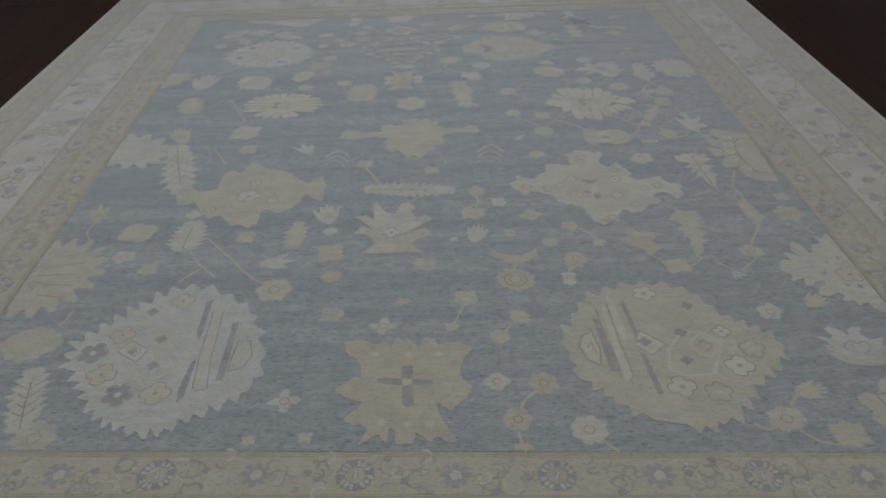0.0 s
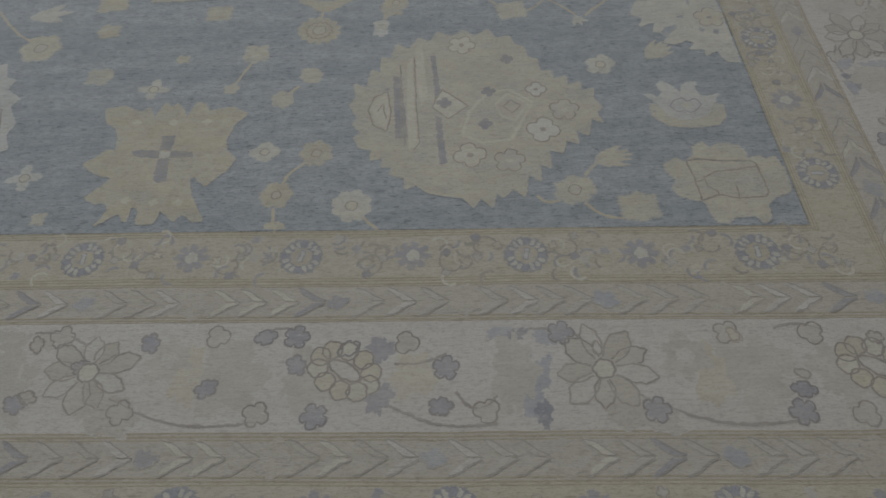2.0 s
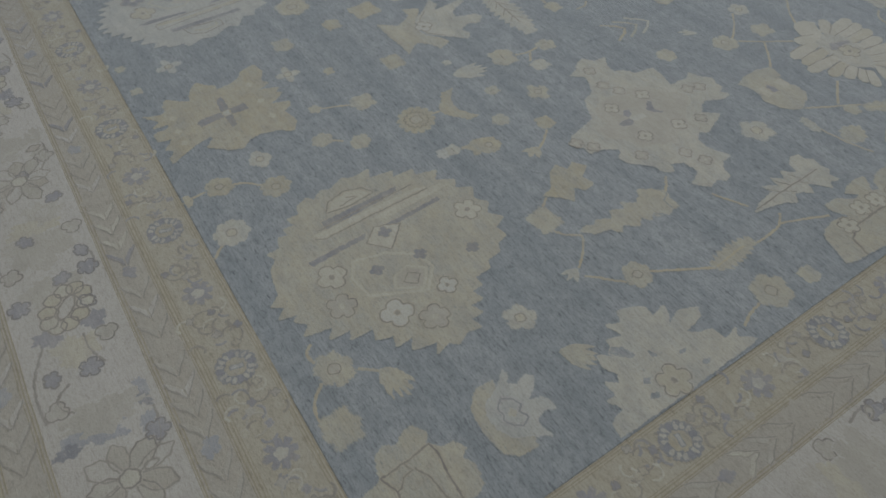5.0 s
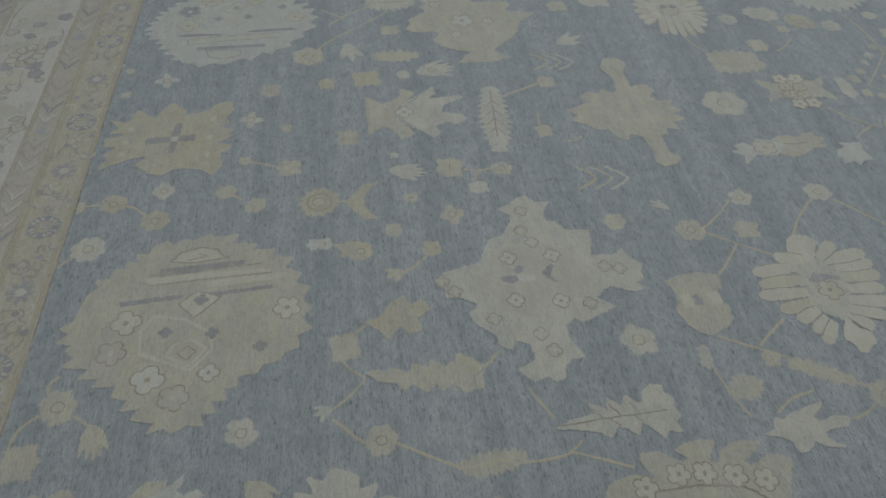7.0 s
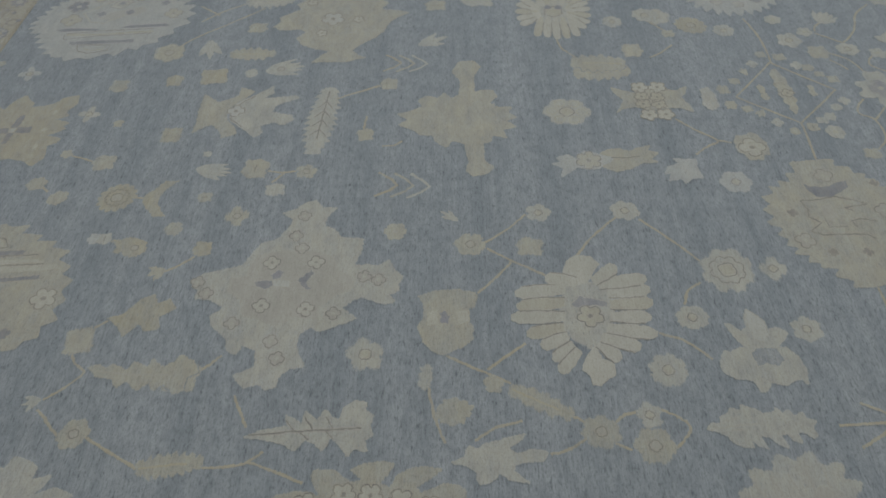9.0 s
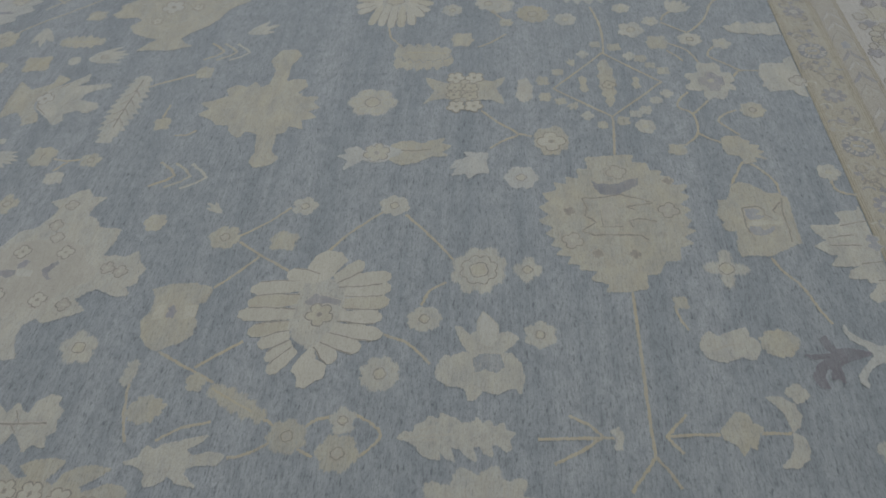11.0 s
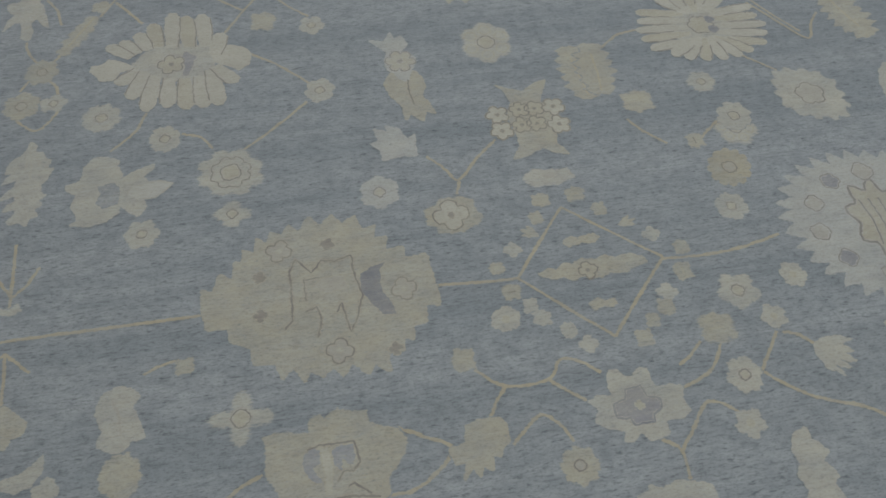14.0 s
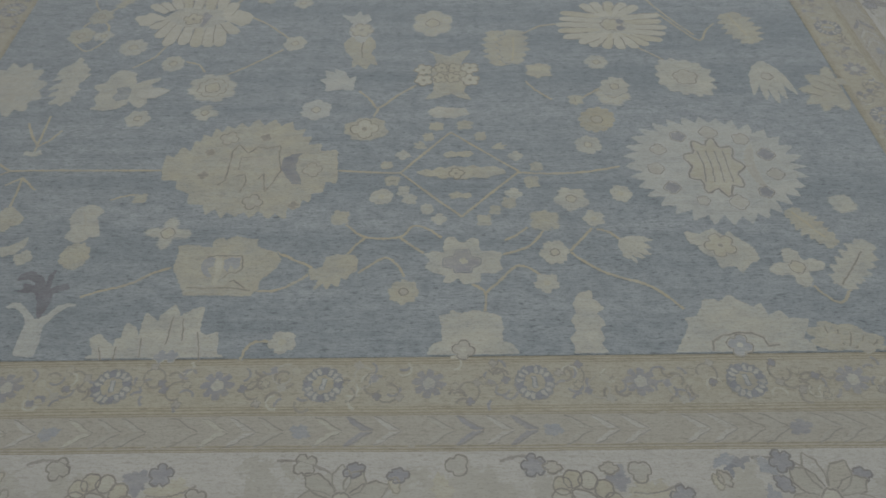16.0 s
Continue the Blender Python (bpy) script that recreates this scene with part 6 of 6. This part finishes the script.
stamped(ob, -0.21, 0.002, 0.042, 5, P)
stamped(ob, -0.077, -0.168, 0.042, 5, P)
stamped(ob, -0.151, -0.088, 0.042, 4, T)
stamped(ob, 0.025, -0.165, 0.042, 4, T)
stamped(ob, -0.014, 0.238, 0.036, 4, T)
stamped(ob, -0.15, 0.08, 0.036, 4, T)
stamped(ob, -0.095, 0.187, 0.02, 4, P, False)
stamped(ob, -0.028, 0.058, 0.02, 4, P, False)
stamped(ob, -0.018, -0.055, 0.02, 4, P, False)
stamped(ob, -0.097, 0.008, 0.014, 4, P, False)
ob = ornament("palmette", 1.093, 1.526, T, [(8.3, -24), (-1.2, -20.8), (-2.6, -18.7), (-3.5, -14.7), (-3.3, -11.5), (-2.4, -9.2), (-4.1, -10.1), (-6.9, -11.5), (-8.6, -10.8), (-8.4, -6), (-5.4, -2.1), (-6.3, 0.1), (-8.5, -2.7), (-10, 0.3), (-10.6, 4.4), (-9.9, 7.6), (-7.3, 6.2), (-5.4, 4.4), (-4.2, 6.5), (-7.2, 8.2), (-8.8, 11.3), (-9.2, 14.7), (-8.4, 18.5), (-6.1, 15.8), (-4.2, 12.7), (-2.8, 13.6), (-5.2, 18.9), (-4.4, 22.6), (-2.9, 24.1), (1.5, 21.3), (10.7, 17.7)], "beige half palmette with a row of rings")
stamped(ob, -0.026, -0.037, 0.028, 5, C)
stamped(ob, -0.023, 0.024, 0.028, 5, C)
stamped(ob, -0.011, 0.092, 0.028, 5, C)
stamped(ob, -0.003, -0.121, 0.028, 5, C)
stamped(ob, 0.006, 0.158, 0.028, 5, C)
drawn("arch", cm([(8.7, -16.8), (3.3, -15.3), (0.7, -9.8), (0.4, 0.5), (1.8, 10.3), (5, 14.5), (10.4, 13.5)]), 0.006, LINE, ob, False, 1.6)
ob = ornament("tulip", 0.983, 1.843, C, [(1, -11.4), (-0.3, -8.5), (-3.1, -7.1), (-2.3, -4.9), (-3.7, -3.1), (-4.9, 1.5), (-6.2, 6.2), (-4, 4.7), (-2.6, 2.1), (-1.1, 3.6), (-2.1, 7.4), (-1.4, 11.3), (0.7, 9.8), (1.2, 5.5), (1.7, 3.3), (3.1, 2.8), (6.1, 6.8), (5.2, 2), (3.7, -0.1), (5.9, -2.5), (6.2, -5), (3.4, -5.4), (1.9, -7.6)])
ob = ornament("leaf", -0.367, 2.894, T, [(12.9, 0), (9.7, -1.2), (8.4, -0.4), (6.3, -2.1), (4.3, -1.5), (2.2, -2.7), (-1.7, -2), (-3.8, -2.8), (-5.7, -1.7), (-9.1, -2.3), (-12.3, -1.1), (-13, 0.5), (-9.3, 1.3), (-7.1, 2.5), (-3.3, 1.8), (-1.2, 2.9), (2.7, 1.9), (5.4, 2.8), (7.2, 1.4), (9.9, 1.6)])
stamped(ob, 0.012, 0.005, 0.022, 4, T)
ob = ornament("bud", -0.36, 2.817, T, [(4.4, -0), (2.3, -1.2), (0.3, -0.5), (-3.2, -1.4), (-4.5, -0.1), (-2.9, 1.2), (0.2, 0.7), (3.2, 1.5)])
ob = ornament("bud", -0.366, 2.987, T, [(3.2, -0.5), (1.2, -1.4), (-0.6, -0.7), (-2.6, -1.1), (-3.2, 0.2), (-1.7, 1.2), (0.1, 0.6), (2.5, 1.3)])
ob = ornament("bud", -0.332, 2.623, C, [(6.4, -0.6), (3.4, -2.8), (-0.2, -2), (-5.3, -2), (-6.4, 1.1), (-2.6, 2.9), (3.8, 2.8), (5.8, 1.7)])
inlay("eye", cm([(2.1, -0.6), (-0.1, -1.3), (-2.2, -0.1), (0.1, 1)]), OLIVE, ob, 1.4)
ob = ornament("medallion", -0.082, 2.704, T, [(6.7, -2.5), (3.6, -3.4), (2.9, -5.2), (-2.7, -5.2), (-5.5, -3.7), (-5.1, -1.5), (-6.8, 1.2), (-6, 3), (-3.9, 3.8), (-1.8, 5.2), (4.3, 4.8), (4.7, 2.8), (6.7, 1.9)], "beige stepped blossom with a pale cross")
stamped(ob, 0.006, -0.001, 0.042, 4, C)
ob = ornament("leaf", 0.652, 3.093, C, [(4.4, 4.8), (3.3, 2.1), (5.1, -2), (3.9, -5.5), (1.2, -6.9), (-2, -6.1), (-3.8, -4), (-2, -2.6), (-3.8, 1.6), (-5.1, 4.7), (-2.2, 4.9), (-0.9, 6.8), (1.5, 6.8)])
drawn("midrib", cm([(-0.1, 3.5), (0.3, -0.5), (1.8, -4)]), 0.0045, OLIVE, ob, False, 1.6)

# ---- border motifs
INSIDE[0] = False


def on_border(side, s, d, extra=0.0):
    """A pose on a border, s metres along the side from its start."""
    n = (corner(side + 1, d) - corner(side, d)).length
    p = edge_place(side, (s + d) / n, d)
    return p.x, p.y, edge_turn(side) + extra


def side_length(side):
    return (corner(side + 1, 0) - corner(side, 0)).length


def shared(first, x, y, turn):
    """A repeat of a border motif that shares its mesh, with its own inner pieces."""
    ob = copy_thing(first, lay(x, y, turn))
    return ob


PROTO = {}


def ring_flower(x, y, turn):
    if "ring" in PROTO:
        return shared(PROTO["ring"], x, y, turn)
    ob = motif("ring_flower", petalled(16, 0.045, 0.1, steps=5), P, x, y, turn, "small ring of pale petals in the border")
    for i in range(16):
        a = 2 * math.pi * i / 16 + 0.1
        c, s = math.cos(a), math.sin(a)
        inlay("petal", [(u * c - v * s, u * s + v * c) for u, v in ((0.024, -0.003), (0.034, -0.0062), (0.043, -0.003), (0.043, 0.003), (0.034, 0.0062), (0.024, 0.003))], MAUVE if i % 4 == 0 else C, ob, 1.0)
    inlay("eye", petalled(8, 0.026, 0.1, steps=4), G, ob, 1.3)
    inlay("stamen", [(-0.004, -0.014), (0.004, -0.014), (0.006, 0.012), (-0.006, 0.012)], W, ob, 1.8)
    PROTO["ring"] = ob
    return ob


def blue_flower(x, y, turn):
    if "blue" in PROTO:
        return shared(PROTO["blue"], x, y, turn)
    ob = motif("border_flower", petalled(8, 0.038, 0.42, steps=6), MAUVE, x, y, turn, "small mauve-grey border flower")
    inlay("eye", petalled(5, 0.016, 0.3, steps=5), C, ob)
    PROTO["blue"] = ob
    return ob


def scroll(x, y, turn, k):
    key = "scroll%d" % (k % 3)
    if key in PROTO:
        return shared(PROTO[key], x, y, turn)
    pts = [(0.034 * math.cos(a) * (1 - 0.11 * a), 0.034 * math.sin(a) * (1 - 0.11 * a)) for a in (i * 0.5 for i in range(11))]
    bm = bmesh.new()
    strip(bm, pts, 0.0045, 0.00001, RISE)
    ob = part("scroll", bm, over(OLIVE_LINE if k % 3 else OLIVE, BAND_GOLD), rug, "", lay(x, y, turn))
    for i in range(3):
        a = 1.1 + 2.1 * i + k
        inlay("bud", petalled(4, 0.010, 0.3, 0.030 * math.cos(a), 0.030 * math.sin(a), 4), (MAUVE, OLIVE, T)[(i + k) % 3], ob, 0.6)
    PROTO[key] = ob
    return ob


def curl(x, y, turn, k):
    """Bent thread of the gold bands."""
    key = "curl%d" % (k % 5)
    if key in PROTO:
        return shared(PROTO[key], x, y, turn)
    bend = 1.5 + 0.5 * (k % 5)
    pts = [(0.018 * math.cos(bend * i / 5) - 0.018, 0.018 * math.sin(bend * i / 5)) for i in range(6)]
    bm = bmesh.new()
    strip(bm, pts, 0.006, 0.00001, RISE)
    ob = part("curl", bm, over((MAUVE, OLIVE_LINE, MAUVE, OLIVE_LINE, C)[k % 5], BAND_GOLD), rug, "", lay(x, y, turn))
    PROTO[key] = ob
    return ob


def border_leaf(x, y, turn, k):
    """One feather stroke pair of the chevron bands."""
    key = "stroke%d" % (k % 6)
    if key in PROTO:
        return shared(PROTO[key], x, y, turn)
    mat = (BAND_PALE, OLIVE, OLIVE, MAUVE, C, BAND_TAN)[k % 6]
    bm = bmesh.new()
    for sgn in (-1, 1):
        pts = [(-0.030, 0.003 * sgn), (-0.012, 0.010 * sgn), (0.020, 0.031 * sgn), (0.030, 0.034 * sgn), (0.022, 0.022 * sgn), (-0.004, 0.003 * sgn)]
        slab(bm, rough(fine(pts), 0.002), 0.00001, RISE, 0.0032)
    ob = part("chevron_leaf", bm, over(mat, BAND_TAN), rug, "", lay(x, y, turn))
    for sgn in (-1, 1):
        drawn("leaf_edge", [(-0.030, 0.002 * sgn), (-0.010, 0.012 * sgn), (0.014, 0.030 * sgn), (0.030, 0.034 * sgn)], 0.003, OLIVE_LINE, ob, False, 1)
    PROTO[key] = ob
    return ob


def patch(x, y, length, width, turn, material):
    n = random.randint(5, 9)
    ph = random.uniform(0, 6)
    return motif("border_patch", polar(44, lambda a: 1 - 0.16 * math.cos(n * a + ph) - 0.14 * math.sin(3 * a + 2 * ph) - 0.10 * math.cos(17 * a + ph), length, width), material, x, y, turn, amount=0.003, rim=min(0.014, 0.16 * min(length, width)))


def petal_flower(x, y, turn, k=0):
    """Large outlined border flower of nine petals."""
    key = "big%d" % (k % 4)
    if key in PROTO:
        return shared(PROTO[key], x, y, turn)
    ob = motif("border_flower", petalled(9, 0.066, 0.30), OLIVE, x, y, turn, "large outlined beige border flower", 0.004, 0.012)
    for i in range(9):
        a = 2 * math.pi * i / 9 + 0.1 * k + random.uniform(-0.12, 0.12)
        far, wide = random.uniform(0.078, 0.105), random.uniform(0.017, 0.024)
        half = [(0.022, 0.5 * wide), (0.5 * far, wide), (0.78 * far, 0.95 * wide), (0.9 * far, 0.45 * wide), (far, 0.1 * wide)]
        q = [(u * math.cos(a) - v * math.sin(a), u * math.sin(a) + v * math.cos(a)) for u, v in half + [(u, -v) for u, v in half[::-1]]]
        inlay("petal", q, (OLIVE, BAND_TAN, BAND_PALE)[i % 3], ob, 0.5 + 0.06 * (i % 3))
        drawn("petal_edge", q, 0.0034, OLIVE_LINE if i % 3 else LINE, ob, False, 1.3)
    inlay("eye", petalled(6, 0.020, 0.1, steps=4), C, ob, 1.8)
    drawn("eye_ring", petalled(6, 0.021, 0.1, steps=4), 0.004, LINE, ob, True, 2.2)
    PROTO[key] = ob
    return ob


def oval_flower(x, y, turn):
    """Slanting oval bud with a ring of scallops."""
    if "oval" in PROTO:
        return shared(PROTO["oval"], x, y, turn)
    ob = motif("border_flower", polar(50, lambda a: 1 + 0.08 * math.cos(10 * a), 0.15, 0.11), BAND_TAN, x, y, turn, "oval scalloped border flower")
    for i in range(10):
        a = 2 * math.pi * i / 10
        q = petalled(5, 0.020, 0.05, 0.058 * math.cos(a), 0.040 * math.sin(a), 4)
        inlay("petal", q, T if i % 3 else C, ob, 0.6 + 0.05 * (i % 2))
        drawn("petal_edge", q, 0.0033, LINE, ob, True, 1.3)
    heart = polar(14, lambda a: 1, 0.072, 0.032)
    inlay("eye", heart, BAND_PALE, ob, 1.8)
    drawn("eye_ring", heart, 0.004, LINE, ob, True, 2.2)
    PROTO["oval"] = ob
    return ob


def small_bud(x, y, turn, k):
    key = "smallbud%d" % (k % 3)
    if key in PROTO:
        return shared(PROTO[key], x, y, turn)
    ob = motif("border_bud", petalled(3 + k % 3, 0.024, 0.35, steps=6), (OLIVE, OLIVE, MAUVE)[k % 3], x, y, turn, rim=0.005)
    drawn("bud_edge", petalled(3 + k % 3, 0.026, 0.35, steps=6), 0.0035, LINE, ob, True, 1)
    PROTO[key] = ob
    return ob


def sketch(x, y, turn, k):
    """Loose outlined leaf or bud of the main border."""
    key = "sketch%d" % (k % 6)
    if key in PROTO:
        return shared(PROTO[key], x, y, turn)
    r = 0.016 + 0.004 * (k % 3)
    pts = petalled(3 + k % 4, r, 0.3, steps=6, squash=0.6 + 0.08 * (k % 4))
    ob = motif("border_leaf", pts, (OLIVE, BAND_TAN, MAUVE, OLIVE, T, MAUVE)[k % 6], x, y, turn)
    drawn("leaf_edge", pts, 0.0035, LINE if k % 2 else OLIVE_LINE, ob, True, 1)
    PROTO[key] = ob
    return ob


def border_vine(side, s0, s1, d0, d1, bend):
    pts = []
    for i in range(7):
        f = i / 6
        x, y, _ = on_border(side, s0 + (s1 - s0) * f, d0 + (d1 - d0) * f + bend * math.sin(math.pi * f))
        pts.append((x, y))
    ax, ay = pts[0]
    bm = bmesh.new()
    strip(bm, smooth_line([(x - ax, y - ay) for x, y in pts], 4), 0.006, 0.00001, RISE)
    part("border_vine", bm, over(OLIVE_LINE, BAND_PALE), rug, "", lay(ax, ay, 0))


def dress_border(side, ring0, big0):
    n = side_length(side)
    # inner gold band: rings and mauve flowers by turns, scrolls between
    step = 0.2405
    k0 = int(-(ring0 + 0.07) / step) - 1
    for k in range(k0, 40):
        s = ring0 + k * step
        if not -0.07 < s < n + 0.07:
            continue
        (ring_flower if k % 2 == 0 else blue_flower)(*on_border(side, s, 0.072, 180 + random.uniform(-12, 12)))
        if s + 0.5 * step < n + 0.05:
            for j, off in ((0, 0.36), (1, 0.62)):
                scroll(*on_border(side, s + off * step, 0.05 + 0.04 * ((k + j) % 2), random.uniform(0, 360)), k + j)
            for j in range(12):
                curl(*on_border(side, s + random.uniform(0.2, 0.8) * step, random.uniform(0.03, 0.118), random.uniform(0, 360)), random.randrange(5))
    # outer gold band
    for k in range(-8, 40):
        s = ring0 + 0.11 + k * step
        if -0.6 < s < n + 0.6:
            (ring_flower if k % 2 else blue_flower)(*on_border(side, s, 0.615, random.uniform(-12, 12)))
            scroll(*on_border(side, s + 0.5 * step, 0.612, random.uniform(0, 360)), k)
    # chevron bands with a soft blue bloom now and then
    for d, lead in ((0.188, 0.15), (0.519, 0.45)):
        k = 0
        s = -lead
        while s < n + lead - 0.03:
            x, y, a = on_border(side, s, d)
            if k % 9 == 4:
                ob = motif("border_bloom", petalled(random.choice((3, 4, 5)), random.uniform(0.019, 0.028), 0.5, squash=0.7), random.choice((SKYB, MAUVE)), x, y, a + random.uniform(-30, 30), amount=0.004, rim=0.008)
            elif k % 9 == 8:
                patch(x, y, 0.06, 0.06, a, BAND_TAN)
            else:
                border_leaf(x, y, a + 180, random.randrange(6))
            s += 0.058 + random.uniform(-0.006, 0.010)
            k += 1
    # pale main border: large flowers, ovals and blue sprays with vines
    s = big0 - 3.0
    k = 0
    while s < n + 0.4:
        if s > -0.75:
            for u, w, h, m in ((-0.17, 0.08, 0.15, OLIVE), (0.28, 0.13, 0.15, OLIVE), (0.20, 0.06, 0.12, T), (0.64, 0.09, 0.09, T), (0.44, 0.10, 0.12, OLIVE)):
                if -0.33 < s + u < n + 0.33:
                    patch(*on_border(side, s + u, 0.352 + random.uniform(-0.012, 0.012))[:2], w, h, edge_turn(side), m)
            if -0.33 < s < n + 0.33:
                petal_flower(*on_border(side, s, 0.345), k)
                ob = patch(*on_border(side, s + 0.05, 0.425)[:2], 0.16, 0.07, edge_turn(side) - 25, BAND_TAN)
            if -0.33 < s + 0.16 < n + 0.33:
                x, y, a = on_border(side, s + 0.155, 0.32)
                p = patch(x, y, 0.085, 0.085, a, OLIVE)
                inlay("eye", petalled(5, 0.019, 0.3), BAND_PALE, p)
            if -0.33 < s + 0.5 < n + 0.33:
                oval_flower(*on_border(side, s + 0.505, 0.345, -32))
                for du, dd, w, h in ((0.575, 0.40, 0.05, 0.06), (0.43, 0.36, 0.06, 0.05), (0.57, 0.30, 0.05, 0.05)):
                    patch(*on_border(side, s + du, dd)[:2], w, h, edge_turn(side), MAUVE if du > 0.56 else OLIVE)
            if -0.33 < s + 0.86 < n + 0.33:
                for du, dd, w, h, t in ((0.845, 0.33, 0.045, 0.085, 20), (0.875, 0.36, 0.045, 0.08, -15), (0.825, 0.275, 0.06, 0.03, 30), (0.89, 0.275, 0.05, 0.03, -40), (0.86, 0.41, 0.05, 0.06, 0), (0.80, 0.262, 0.05, 0.022, 20), (0.885, 0.435, 0.03, 0.05, 10)):
                    patch(*on_border(side, s + du, dd)[:2], w, h, edge_turn(side) + t + random.uniform(-10, 10), (P, SKYB, MAUVE)[int(du * 200) % 3] if k % 2 != side % 2 else OLIVE)
                patch(*on_border(side, s + 0.86, 0.35)[:2], 0.022, 0.045, edge_turn(side), C)
            for j, (du, dd) in enumerate(((0.24, 0.268), (0.09, 0.43), (0.40, 0.27), (0.62, 0.285), (0.35, 0.435), (0.70, 0.34), (0.78, 0.43), (-0.08, 0.265), (0.46, 0.44))):
                if -0.33 < s + du < n + 0.33:
                    small_bud(*on_border(side, s + du, dd, random.uniform(0, 360)), j + k)
            for j in range(10):
                u = s + random.uniform(-0.2, 0.8)
                if -0.3 < u < n + 0.3:
                    sketch(*on_border(side, u, random.uniform(0.262, 0.445), random.uniform(0, 360)), random.randrange(6))
            for a, b, d0, d1, bend in ((-0.14, 0.0, 0.255, 0.30, -0.015), (0.06, 0.35, 0.40, 0.45, 0.03), (0.33, 0.42, 0.26, 0.262, -0.012), (0.60, 0.80, 0.42, 0.455, 0.02), (0.60, 0.70, 0.33, 0.31, 0.01), (0.72, 0.80, 0.39, 0.40, 0.03)):
                if -0.2 < s + a and s + b < n + 0.2:
                    border_vine(side, s + a, s + b, d0, d1, bend)
        s += 1.0
        k += 1


dress_border(0, 1.63, 1.255)
dress_border(1, 0.145, 0.62)
dress_border(2, 1.21, 1.27)
dress_border(3, 1.33, 0.55)
